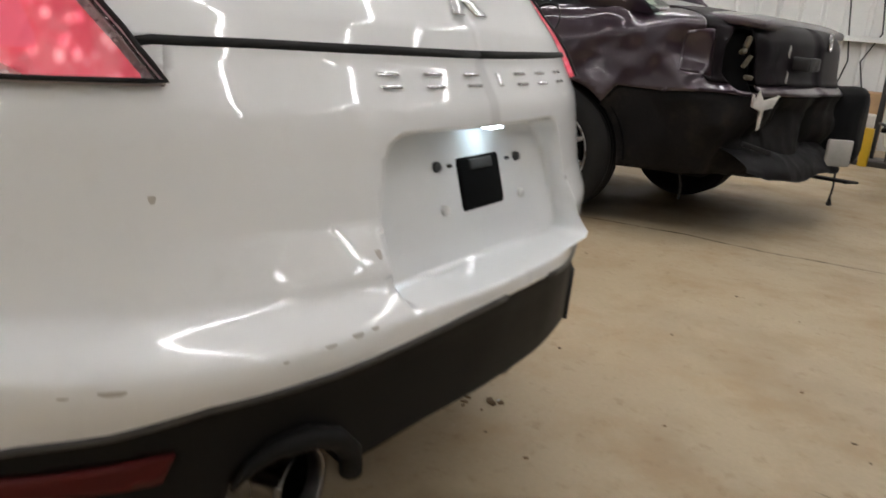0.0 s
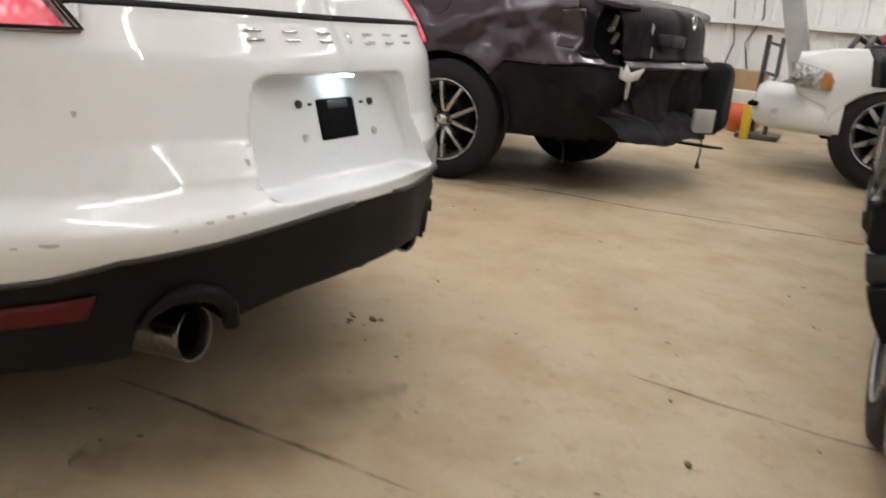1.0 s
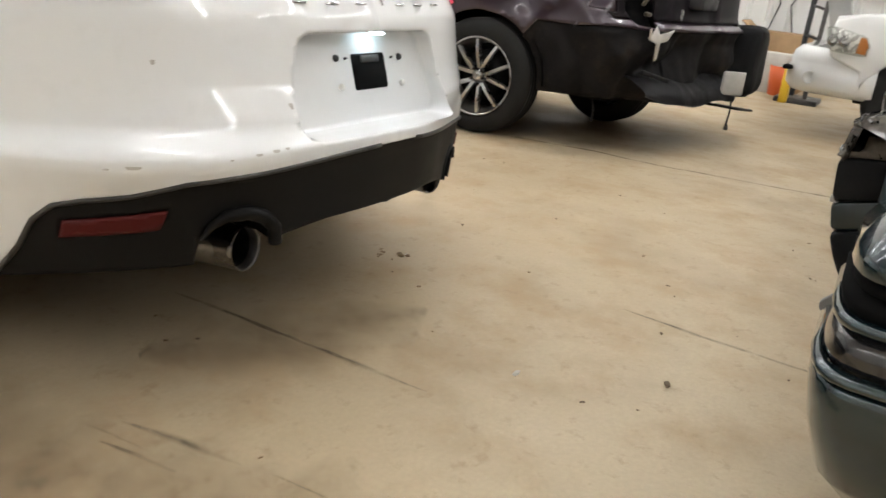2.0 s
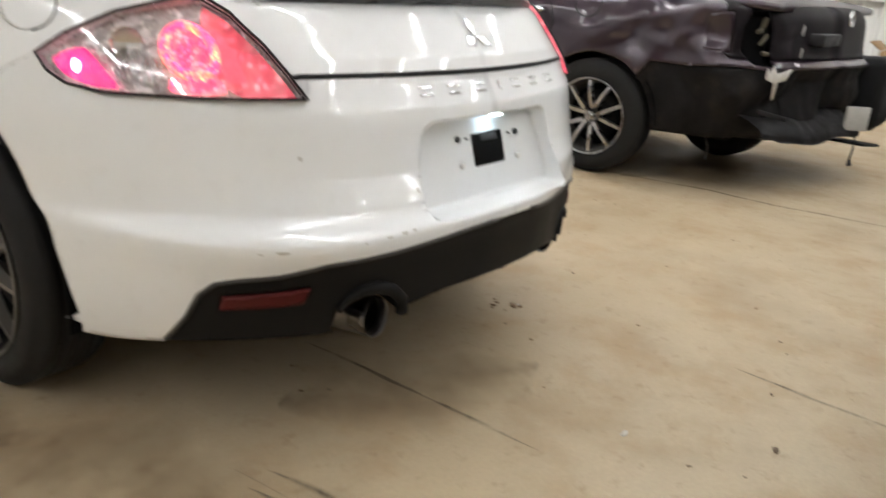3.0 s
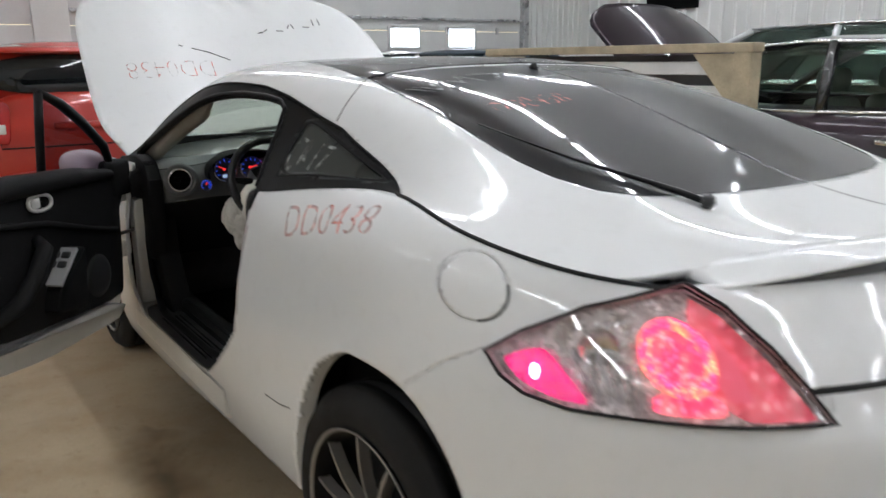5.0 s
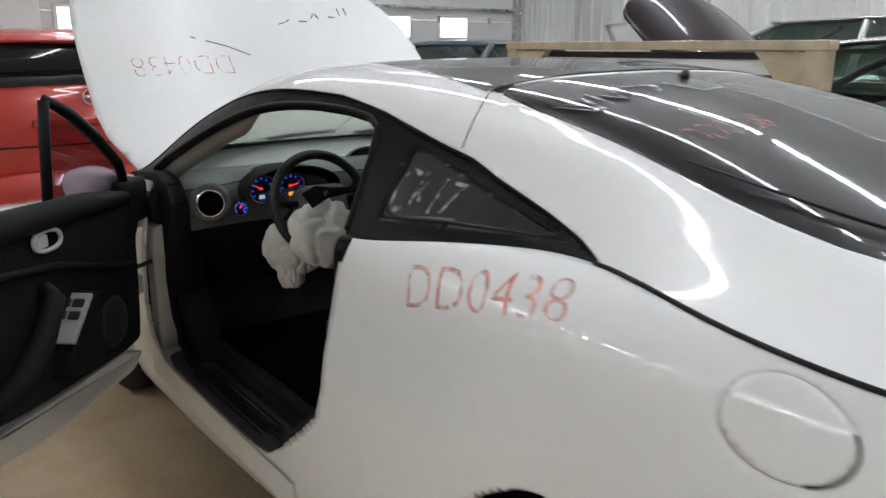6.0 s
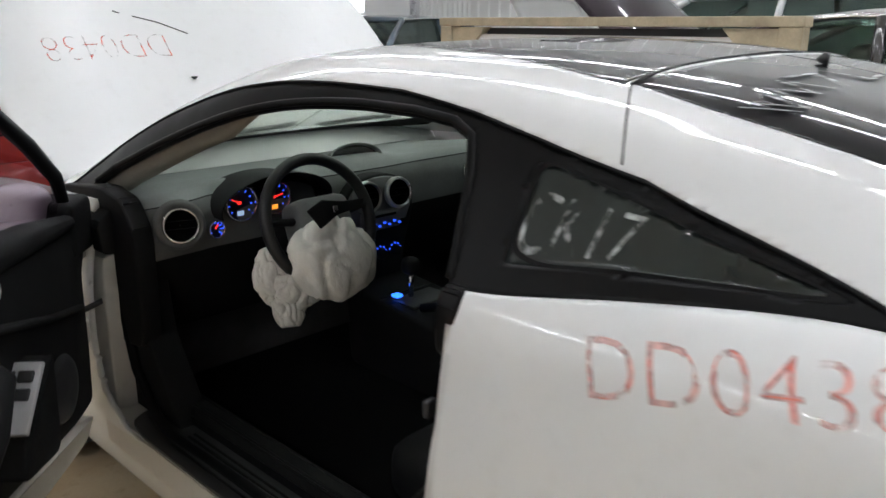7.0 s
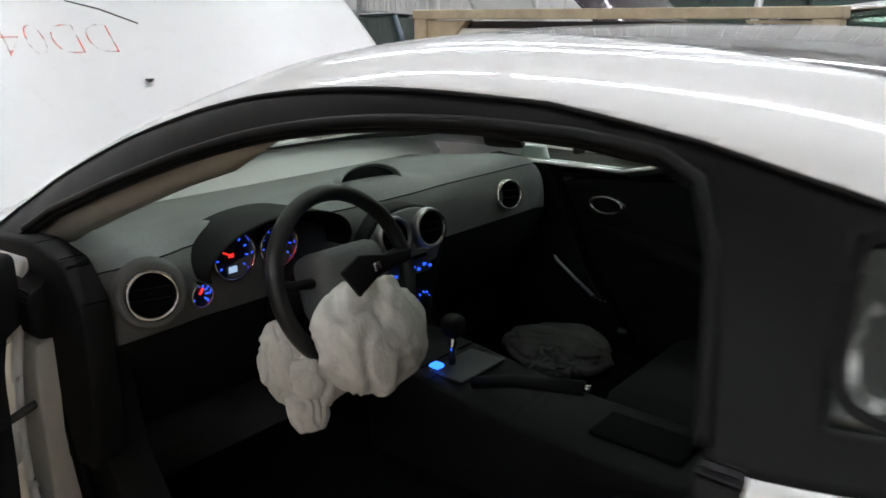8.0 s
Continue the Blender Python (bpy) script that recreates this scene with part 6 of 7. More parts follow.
for y, z0, z1, w0, w1 in ((.62, 1.04, 1.09, .80, .78), (.95, 1.05, 1.24, .81, .73), (1.32, 1.05, 1.405, .82, .66), (1.7, 1.05, 1.452, .825, .645), (2.2, 1.04, 1.462, .83, .645), (2.55, 1.03, 1.43, .83, .65), (2.95, 1.02, 1.24, .83, .72), (3.35, 1.0, 1.04, .82, .78)):
    house.append([(w0, y, z0), (w0 * .5 + w1 * .52, y, (z0 + z1) / 2), (w1, y, z1 - .03), (w1 * .8, y, z1), (-w1 * .8, y, z1), (-w1, y, z1 - .03), (-(w0 * .5 + w1 * .52), y, (z0 + z1) / 2), (-w0, y, z0)])
hs = ring_loft(house)
part("glass_house", hs, glass("green_tint_window", (.60, .70, .64)), saloon, "green-tinted windows", smooth=False)
part("roof", ring_loft([section(y, w, z - .05, z, .02, power=3) for y, w, z in ((1.22, .62, 1.40), (1.35, .655, 1.43), (1.7, .665, 1.468), (2.2, .665, 1.478), (2.5, .65, 1.45), (2.6, .63, 1.42))]), plum_paint, saloon)
for sd in (-1, 1):
    part("rear_pillar", ring_loft([[(sd * x, y + dy, z + dz) for dy, dz, x in ((-.20, -.02, a), (.16, 0, a + .01), (.16, 0, a - .05), (-.20, -.02, a - .07))] for y, z, a in ((.84, 1.06, .825), (1.02, 1.22, .765), (1.24, 1.41, .675))]), plum_paint, saloon)
    part("mid_pillar", tube([(sd * .83, 2.02, 1.05), (sd * .75, 2.04, 1.27), (sd * .67, 2.06, 1.44)], .035, 8), black_paint, saloon)
    part("front_pillar", tube([(sd * .83, 3.36, 1.02), (sd * .745, 2.95, 1.25), (sd * .665, 2.55, 1.43)], .03, 8), plum_paint, saloon)
    part("belt_strip", tube([(sd * .842, 1.10, 1.085), (sd * .85, 1.8, 1.065), (sd * .85, 2.6, 1.045), (sd * .84, 3.3, 1.02)], .010, 8), chrome, saloon)
    part("drip_strip", tube([(sd * .80, 1.03, 1.12), (sd * .74, 1.14, 1.28), (sd * .695, 1.32, 1.39), (sd * .68, 1.7, 1.442), (sd * .68, 2.2, 1.45), (sd * .69, 2.6, 1.42), (sd * .76, 2.95, 1.25)], .011, 8), chrome, saloon)
    for y in (1.55, 2.72):
        part("door_handle", tube([(sd * .90, y - .11, .915), (sd * .935, y - .08, .92), (sd * .935, y + .08, .92), (sd * .90, y + .11, .915)], .016, 10), chrome, saloon)
    for pts in ([(1.44, 1.04), (1.38, .85), (1.50, .60), (1.52, .33)], [(2.45, 1.04), (2.48, .7), (2.46, .33)], [(3.45, 1.0), (3.42, .7), (3.40, .33)]):
        q = on(saloon_side, dense([(1 + a - SA, b) for a, b in pts], .04, False), .0, -1)
        part("door_gap", tube([(-sd * p[0], p[1], p[2]) for p in q], .004, 6), seam_black, saloon)
    for y in (SA, 3.75):
        wl = wheel("wheel", .335, .225, .225, 5, satin, wheel_mid, saloon, fat=1.35)
        wl.matrix_basis = pose(sd * .80, y, .335, 12, 0, 0 if sd < 0 else 180) if sd < 0 or y > 2 else pose(.42, .68, .335, 12, 0, 172)
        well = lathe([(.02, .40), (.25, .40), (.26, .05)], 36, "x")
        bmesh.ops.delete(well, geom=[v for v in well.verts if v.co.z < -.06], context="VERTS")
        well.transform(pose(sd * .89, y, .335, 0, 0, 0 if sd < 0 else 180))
        part("wheel_well", well, void_shade, saloon)
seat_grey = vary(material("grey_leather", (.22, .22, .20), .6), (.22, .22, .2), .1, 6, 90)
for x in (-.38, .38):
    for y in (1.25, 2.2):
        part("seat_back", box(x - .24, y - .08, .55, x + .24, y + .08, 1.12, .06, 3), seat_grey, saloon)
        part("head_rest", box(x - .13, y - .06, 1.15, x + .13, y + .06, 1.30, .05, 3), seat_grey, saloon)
# black slab that paints the shade under the saloon
part("under_tray", box(-.7, .3, .29, .7, 4.3, .36, .02), void_shade, saloon)
crushed = vary(material("torn_plastic", (.018, .016, .017), .65), (.018, .016, .017), .45, 9, 80, (.35, .8), .4)
# torn bumper skirt
rag = bmesh.new()
rowsv = []
for i in range(40):
    t = i / 39
    x = -.74 + .98 * t
    rowsv.append([])
    for j in range(12):
        k = j / 11
        z = .305 + .15 * k + .012 * math.sin(t * 11) * (1 - k) + (.05 * max(0, .12 - t) / .12) * (1 - k)
        fold = .018 * abs(noise.noise(Vector((t * 3.2 + k * 1.2, k * .8, 2)))) + .012 * abs(noise.noise(Vector((t * 9, k * 3, 5))))
        y = -.055 - .26 * max(0, (x + .5) / 1.3) + .16 * k * k - fold + .16 * max(0, .25 - t) / .25
        rowsv[-1].append(rag.verts.new((x, y, z)))
for p, q in zip(rowsv, rowsv[1:]):
    for j in range(11):
        rag.faces.new((p[j], p[j + 1], q[j + 1], q[j]))
bmesh.ops.solidify(rag, geom=list(rag.faces), thickness=.006)
part("torn_bumper", rag, crushed, saloon, "torn dark rear bumper cover")
blk = box(.47, -.26, .30, .95, .10, .76, .09, 3)
bmesh.ops.subdivide_edges(blk, edges=list(blk.edges), cuts=2, use_grid_fill=True)
for v in blk.verts:
    v.co += Vector((noise.noise(v.co * 5) * .03, noise.noise(v.co * 5 + Vector((4, 0, 0))) * .03, noise.noise(v.co * 5 + Vector((0, 4, 0))) * .03))
part("bumper_end", blk, soft_black, saloon, "loose black bumper end")
part("pale_panel", moved(box(-.075, -.01, .345, .075, .01, .49, .008), pose(.12, -.20, 0, 0, 0, -50)), vary(material("pale_plastic", (.46, .45, .42), .6), (.46, .45, .42), .1, 9, 90), saloon, "pale exposed panel")
shelf = box(.10, -.26, .275, .40, -.02, .290, .005)
part("hanging_tray", moved(shelf, pose(0, 0, 0, 0, 6, -8)), grey_plastic, saloon)
part("hanging_wire", tube([(.20, -.20, .30), (.202, -.205, .22), (.195, -.20, .16), (.22, -.20, .12)], [.006, .005, .006, .016], 8), black_plastic, saloon)
part("hanging_wire", tube([(-.62, .45, .30), (-.60, .43, .22), (-.61, .43, .15)], .007, 8), black_plastic, saloon)
shred = prism([(-.07, .06), (-.045, .02), (-.02, .075), (0, .03), (.05, .045), (.085, .06), (.05, .0), (.02, -.015), (.012, -.10), (-.005, -.11), (-.012, -.02), (-.06, .0)], "y", -.006, .006, .002)
for v in shred.verts:
    v.co.y += .02 * noise.noise(v.co * 30)
part("white_shred", moved(shred, pose(-.69, .10, .66, 0, 0, -35)), vary(material("white_foam", (.6, .58, .54), .9), (.6, .58, .54), .1, 20, 90), saloon, "torn white foam")
part("scraped_metal", moved(box(-.12, -.006, -.012, .12, .006, .012, .004), pose(-.62, .10, .46, 0, 12, -25)), crushed, saloon)
em = tube([(.05 * math.cos(a), -.005, .042 * math.sin(a)) for a in np.linspace(0, 2 * math.pi, 28, endpoint=False)], .007, 8, True)
part("badge", moved(em, Matrix.Translation((.12, -.045, .985))), chrome, saloon, "chrome ring badge")
part("boot_trim", box(-.35, -.03, .83, .2, .065, .90, .01), crushed, saloon)
for x, z in ((-.55, .92), (-.50, .80), (-.15, .70), (.15, .72)):
    part("scratch_patch", moved(box(-.02, -.002, -.025, .02, .002, .025, .001), pose(x, .045 if z > .75 else -.012, z, 0, 20, 0)), vary(material("pale_scratch", (.4, .38, .36), .7), (.4, .38, .36), .3, 60, 200), saloon)

# ---- white pickup with its hood off ----
truck = thing("pickup_truck", "white pickup truck with black stripes and no hood", "truck", pose(4.70, -.15, 0))
# own axes: x into the truck, y ahead from the front end (minus: back), z up
TW = .93
arc = [(-TW + .42 * math.cos(a), .28 + .40 * math.sin(a)) for a in np.linspace(math.radians(158), math.radians(12), 16)]
arc = arc[::-1]
fender = [(-.30, .60), (-.50, .52)] + arc + [(-1.40, .50), (-1.40, .94), (-.95, .945), (-.45, .905), (-.28, .85), (-.26, .70)]
part("fender", prism(fender, "x", .0, .10, .02), truck_white, truck)
part("fender_top", ring_loft([[(.04, y, z - .12), (.03, y, z - .04), (.10, y, z + .01), (.25, y, z + .01), (.27, y, z - .10)] for y, z in ((-.28, .865), (-.5, .905), (-.95, .945), (-1.4, .95))]), truck_white, truck)
part("cab_side", prism([(-1.41, .42), (-3.6, .42), (-3.6, 1.0), (-2.9, 1.5), (-2.0, 1.5), (-1.55, 1.0), (-1.41, .98)], "x", .02, .10, .015), truck_white, truck)
# plain black box: the cab's dark inside is put in as colour
part("cab", box(.10, -3.6, .45, 1.75, -1.45, 1.5, .1, 3), void_shade, truck)
bt = []
for a in np.linspace(0, 1, 16):
    y = -.62 + .62 * math.sin(a * math.pi / 2)
    x = .02 + .30 * (1 - math.cos(a * math.pi / 2))
    bt.append([(x + dx, y + dy * math.sin(a * 1.57), z) for dx, dy, z in ((.02, -.05, .33), (-.01, -.01, .38), (-.015, 0, .49), (.0, -.02, .525), (.0, -.015, .55), (.01, -.03, .61), (.05, -.07, .65), (.25, -.15, .64), (.25, -.15, .33))])
bt += [[(x + 1.4, p1, p2) for x, p1, p2 in bt[-1]]]
tb = part("front_bumper", ring_loft(bt), truck_white, truck, "white front bumper")
part("fog_lamp", moved(lathe([(.03, .001), (.028, .030), (.016, .040), (.02, .046)], 24, "x"), pose(.05, -.20, .44, 0, 0, 35)), jamb_white, tb)
part("bumper_slot", box(.12, -.06, .47, .45, .01, .50, .01), void_shade, tb)
hl = part("headlight", prism(rounded([(-.235, .80), (-.30, .805), (-.50, .76), (-.53, .70), (-.52, .625), (-.27, .64)], .12, 2), "x", -.035, .0, .012), glass("lamp_glass", (.85, .86, .84)), truck, "clear headlight with an amber corner")
part("lamp_bowl", prism([(-.25, .79), (-.30, .795), (-.46, .76), (-.45, .64), (-.28, .65)], "x", -.006, .01, .003), lamp_silver, hl)
part("amber_corner", prism([(-.462, .755), (-.495, .748), (-.52, .70), (-.51, .64), (-.45, .645)], "x", -.020, .0, .006), material("amber_lens", (.62, .22, .05), .25, coat=.6), hl, "amber corner lens")
for yy in (-.29, -.365):
    part("bulb_cup", moved(lathe([(.03, .012), (.012, .03), (.0, .038)], 20, "x"), Matrix.Translation((-.03, yy, .715))), chrome, hl)
for k in (0, 1):
    a = -.69 - .20 * k
    st = [(a, .925), (a - .095, .94), (a - .135, .87), (a - .155, .69), (a - .06, .69), (a - .035, .87)]
    part("stripe", prism(st, "x", -.004, .02, .002), black_paint, truck, "black stripe")
    part("stripe", box(.02, a - .10, .925, .26, a, .962, .003), black_paint, truck, "black stripe")
tw = wheel("wheel", .377, .27, .235, 5, satin, wheel_mid, truck, fat=2.0)
tw.matrix_basis = pose(.16, -TW, .377, 12, 0, 0)
copy_thing(tw, pose(1.60, -TW, .377, 12, 0, 180))
# black boxes paint the shade in the wheel arch and engine bay
part("inner_arch", box(.12, -1.4, .3, .5, -.5, .70, .02), void_shade, truck)
part("engine_bay", box(.25, -1.40, .62, 1.6, -.35, .86, .03), void_shade, truck)
metal_dark = vary(material("greasy_metal", (.10, .095, .09), .5, .5), (.10, .095, .09), .4, 9, 60, (.3, .7))
for i in range(9):
    r_ = random.Random(i)
    y0 = -.55 - i * .1
    part("engine_pipe", tube([(.3 + .1 * r_.random(), y0, .88), (.4, y0 - .06, .95 + .07 * r_.random()), (.6 + .2 * r_.random(), y0 - .15, .96), (.8, y0 - .1, .9)], .018 + .012 * r_.random(), 8), metal_dark, truck)
part("intake_hose", tube([(.35 + .12 * math.cos(a), -.95 + .13 * math.cos(a), .95 + .09 * math.sin(a)) for a in np.linspace(0, 3.1, 12)], .045, 12), metal_dark, truck)
part("red_cap", box(.33, -.80, .98, .37, -.76, 1.04, .006), material("red_plastic", (.6, .03, .03), .4), truck)
part("strut", tube([(.35, -1.2, .98), (.35, -1.9, 1.30)], .012, 8), black_plastic, truck)

# ---- lift post, bins and wires by the wall ----
lift = thing("lift_post", "grey slanted steel lift arm with black uprights", "car lift")
part("arm", moved(box(-.10, -.09, 0, .10, .09, 2.6, .01), pose(6.6, -.40, .52, 0, -3, 0) @ pose(0, 0, 0, -16, 0, 0)), vary(material("grey_steel", (.42, .42, .41), .5), (.42, .42, .41), .1, 5, 60), lift)
part("upright", box(7.22, .0, 0, 7.27, .05, 1.0, .01), black_plastic, lift)
part("upright", box(7.05, -.14, 0, 7.10, -.10, .98, .008), metal_dark, lift)
for z_ in (.35, .62, .90):
    part("cross_bar", tube([(7.075, -.12, z_), (7.245, .025, z_ + .03)], .014, 8), metal_dark, lift)
part("foot", box(6.95, -.25, 0, 7.4, .15, .05, .01), metal_dark, lift)
part("yellow_guard", box(6.9, .02, .0, 7.0, .10, .34, .01), material("yellow_paint", (.65, .42, .02), .5), thing("bollard", "short yellow guard post beside the lift", "guard post"))
bin_ = thing("bucket", "orange bucket by the white wall", "bucket")
part("pail", lathe([(.0, .001), (.0, .12), (.30, .15), (.30, .14), (.02, .11)], 28, "z"), material("orange_plastic", (.65, .12, .03), .5), bin_)
bin_.matrix_basis = pose(7.55, .18, 0)
cb = thing("carton", "brown cardboard box against the wall", "box", pose(8.05, .35, 0))
card = vary(material("brown_card", (.36, .23, .12), .85), (.36, .23, .12), .15, 6, 80)
part("box_body", box(-.25, -.3, 0, .25, .3, .62, .01), card, cb)
part("flap", moved(box(-.25, 0, 0, .25, .14, .01), pose(0, .3, .62, 35, 0, 0)), card, cb)
tray = thing("tray", "pale plastic tray on the box", "tray", pose(7.75, .28, 0))
part("tray_body", box(-.16, -.2, .0, .16, .2, .42, .02), vary(material("pale_tray", (.55, .55, .50), .6), (.55, .55, .50), .1, 8, 80), tray)
for i, y in enumerate((.30, .62)):
    wr = thing("wall_wire", "thin dark wire hanging on the white wall", "cable")
    part("cable", tube([(8.55, y, 2.4), (8.54, y + .03, 1.8), (8.55, y - .05, 1.2), (8.54, y + .10 - .2 * i, .9), (8.55, y, .5)], .008, 6), black_plastic, wr)

# ---- crate with white slats ----
wood = vary(material("pale_wood", (.46, .38, .26), .7), (.46, .39, .27), .18, 7, 60, None, .3)
crate = thing("crate", "pale wooden crate frame holding white slatted panels", "crate")
part("top_rail", box(2.396, 2.43, 1.392, 2.504, 4.91, 1.446, .006), wood, crate, smooth=False)
part("end_post", box(2.40, 2.44, .0, 2.50, 2.56, 1.392, .006), wood, crate, smooth=False)
part("end_post", box(2.40, 4.80, .0, 2.50, 4.90, 1.392, .006), wood, crate, smooth=False)
part("corner_brace", prism([(2.56, 1.385), (2.86, 1.385), (2.56, 1.06)], "x", 2.415, 2.485, .004), wood, crate, smooth=False)
part("corner_brace", prism([(4.80, 1.385), (4.50, 1.385), (4.80, 1.10)], "x", 2.415, 2.485, .004), wood, crate, smooth=False)
part("foot_rail", box(2.40, 2.56, .0, 2.50, 4.80, .10, .006), wood, crate, smooth=False)
slat_white = vary(material("white_slat", (.72, .72, .71), .5), (.72, .72, .71), .05, 3, 60)
for k in range(9):
    z = 1.345 - k * .145
    part("slat", box(2.44, 2.57, z - .085, 2.47, 4.79, z - .005, .004), slat_white, crate, smooth=False)
part("backing", box(2.475, 2.57, .1, 2.49, 4.79, 1.38), black_plastic, crate, smooth=False)

# ---- red hatchback behind ----
red = thing("red_hatchback", "orange-red boxy hatchback seen from behind", "car", pose(-.36, 5.95, 0))
part("body", ring_loft([section(y, w, b, t, .02, power=4.5) for y, w, b, t in ((0, .80, .34, 1.12), (.05, .84, .28, 1.16), (.3, .87, .24, 1.18), (1.2, .88, .22, 1.16), (2.6, .88, .22, 1.10), (3.6, .86, .25, 1.0), (4.1, .7, .35, .85))]), red_paint, red)
part("upper_body", ring_loft([section(y, w, 1.05, t, .02, power=4) for y, w, t in ((.06, .78, 1.43), (.12, .79, 1.48), (.5, .79, 1.51), (1.6, .78, 1.51), (2.4, .74, 1.45), (2.9, .72, 1.2))]), red_paint, red)
part("rear_window", prism(rounded([(-.72, 1.15), (.72, 1.15), (.66, 1.425), (-.66, 1.425)], .16, 2), "y", .030, .075, .01), material("dark_back_glass", (.012, .014, .016), .05, coat=.5), red, "dark rear window")
part("roof_spoiler", ring_loft([section(y, w, z0, z1, .0, power=4) for y, w, z0, z1 in ((-.06, .66, 1.435, 1.455), (0, .70, 1.43, 1.48), (.3, .74, 1.44, 1.50))]), red_paint, red)
em = tube([(.05 * math.cos(a), 0, .05 * math.sin(a)) for a in np.linspace(0, 2 * math.pi, 28, endpoint=False)], .006, 8, True)
add(em, box(-.048, -.005, -.010, .048, .005, .010, .003))
part("badge", moved(em, Matrix.Translation((.02, -.012, 1.085))), chrome, red, "round chrome badge")
part("hatch_line", tube([(-.72, -.006, 1.02), (-.70, -.004, .78), (.70, -.004, .78), (.72, -.006, 1.02)], .006, 6), seam_black, red)
part("plate_shelf", box(-.35, -.03, .90, .35, .02, .95, .012), red_paint, red)
for sd in (-1, 1):
    part("tail_light", prism(rounded([(sd * .82, 1.12), (sd * .62, 1.10), (sd * .64, .80), (sd * .83, .84)], .12, 2), "y", -.012, .06, .01), material("red_tail_plastic", (.45, .03, .03), .25, coat=.6), red)
    part("reverse_light", box(min(sd * .81, sd * .66), -.02, .88, max(sd * .81, sd * .66), .02, .95, .01), material("clear_lamp_plastic", (.7, .68, .64), .2, coat=.6), red)
    wl = wheel("wheel", .32, .20, .21, 5, satin, wheel_dark, red)
    wl.matrix_basis = pose(sd * .78, .75, .32, 0, 0, 0 if sd < 0 else 180)
part("rear_bumper", ring_loft([section(y, w, .28, .62, .0, power=4) for y, w in ((-.07, .72), (-.05, .83), (.2, .885))]), red_paint, red)

# ---- cars farther back ----
silver_car = thing("silver_wagon", "silver wagon parked beyond the plum saloon", "car", pose(6.55, 2.2, 0))
car_shell(silver_car, silver_paint, 4.8, .90, 1.10, 1.68, .5, 1.3, hatch=True)
grey_car = thing("blue_grey_saloon", "blue-grey saloon parked across the back", "car", pose(2.9, 7.75, 0, 0, 0, -80))
car_shell(grey_car, blue_grey_paint, 4.6, .87, .99, 1.47)
white_car = thing("white_saloon", "white saloon parked near the overhead door", "car", pose(2.0, 9.0, 0, 0, 0, -85))
car_shell(white_car, truck_white, 4.6, .87, .99, 1.45)
pw = thing("loose_hood", "white car hood propped up behind the black car", "hood", pose(7.55, 7.4, 0))
lh = []
for t in np.linspace(0, 1, 12):
    lh.append([(x, .5 * t, .9 + .95 * t - .15 * t * t + .05 * (1 - (x / .8) ** 2)) for x in np.linspace(-.75, .75, 13)])
bm = bmesh.new()
vv = [[bm.verts.new(p) for p in r] for r in lh]
for p, q in zip(vv, vv[1:]):
    for j in range(12):
        bm.faces.new((p[j], p[j + 1], q[j + 1], q[j]))
bmesh.ops.solidify(bm, geom=list(bm.faces), thickness=.03)
part("hood_skin", bm, truck_white, pw)
part("prop_stand", box(-.7, -.02, 0, .7, .05, .9, .01), metal_dark, pw)

# ---- dark teal car, its broken front end close by ----
teal = thing("teal_car", "dark teal car with a broken front bumper", "car", pose(-.33, -.94, 0))
# own axes: x into the car, y towards the coupe is its side; front faces -x
def nose(y_far, xs, zs, name, mat, wrap=.5, label="", depth=.02):
    """A bumper strip: at the near end it bends round the corner. xs: setback at each height zs."""
    rings = []
    for t in np.linspace(0, 1, 26):
        s = t * (1.75 + wrap)
        if s < wrap:
            a = s / wrap * math.pi / 2
            y, x = -.11 + .11 * max(0, math.cos(a)) ** .5, .30 * (1 - math.sin(a) ** .45)
        else:
            y, x = -.11 - (s - wrap), .0
            x = .05 * ((s - wrap) / 1.75 * 2 - 1) ** 2 - .05
        rings.append([(x + b, y - (b * .6 if s < wrap else 0), z) for b, z in zip(xs, zs)])
    bm = bmesh.new()
    vv = [[bm.verts.new(p) for p in r] for r in rings]
    for p, q in zip(vv, vv[1:]):
        for j in range(len(xs) - 1):
            bm.faces.new((p[j], p[j + 1], q[j + 1], q[j]))
    bmesh.ops.recalc_face_normals(bm, faces=bm.faces)
    bmesh.ops.solidify(bm, geom=list(bm.faces), thickness=depth)
    return part(name, bm, mat, teal, label)


nose(0, [.12, .06, .012, -.004, -.006, .002], [.14, .20, .30, .355, .385, .398], "lower_bumper", teal_gloss, label="dark teal lower bumper")
nose(0, [.004, -.010, -.014, -.006, .006], [.394, .399, .407, .414, .417], "bumper_lip", teal_gloss, label="glossy teal bumper lip", depth=.008)
nose(0, [.012, .006, .010, .022], [.413, .430, .452, .478], "middle_bumper", black_paint, label="gloss black middle bumper")
nose(0, [.020, .006, .004, .016], [.474, .480, .490, .498], "bumper_moulding", teal_gloss, label="shiny teal moulding", depth=.008)
nose(0, [.02, .075, .08, .04], [.496, .503, .538, .548], "bumper_grille", void_shade, label="dark air opening")
nose(0, [.040, .020, .026, .060, .11, .17], [.544, .558, .585, .615, .640, .66], "upper_bumper", teal_gloss, label="dark teal upper bumper")
nose(0, [.165, .19, .22], [.64, .67, .71], "headlight_opening", void_shade, label="empty headlight opening")
smoke = vary(material("smoky_lamp_plastic", (.13, .115, .10), .25, coat=.5), (.13, .115, .10), .35, 14, 70)


def hanging(name, poly, x0, x1, mat, r, label=""):
    part(name, prism(rounded(poly, .12, 2), "x", x0, x1, r), mat, teal, label)


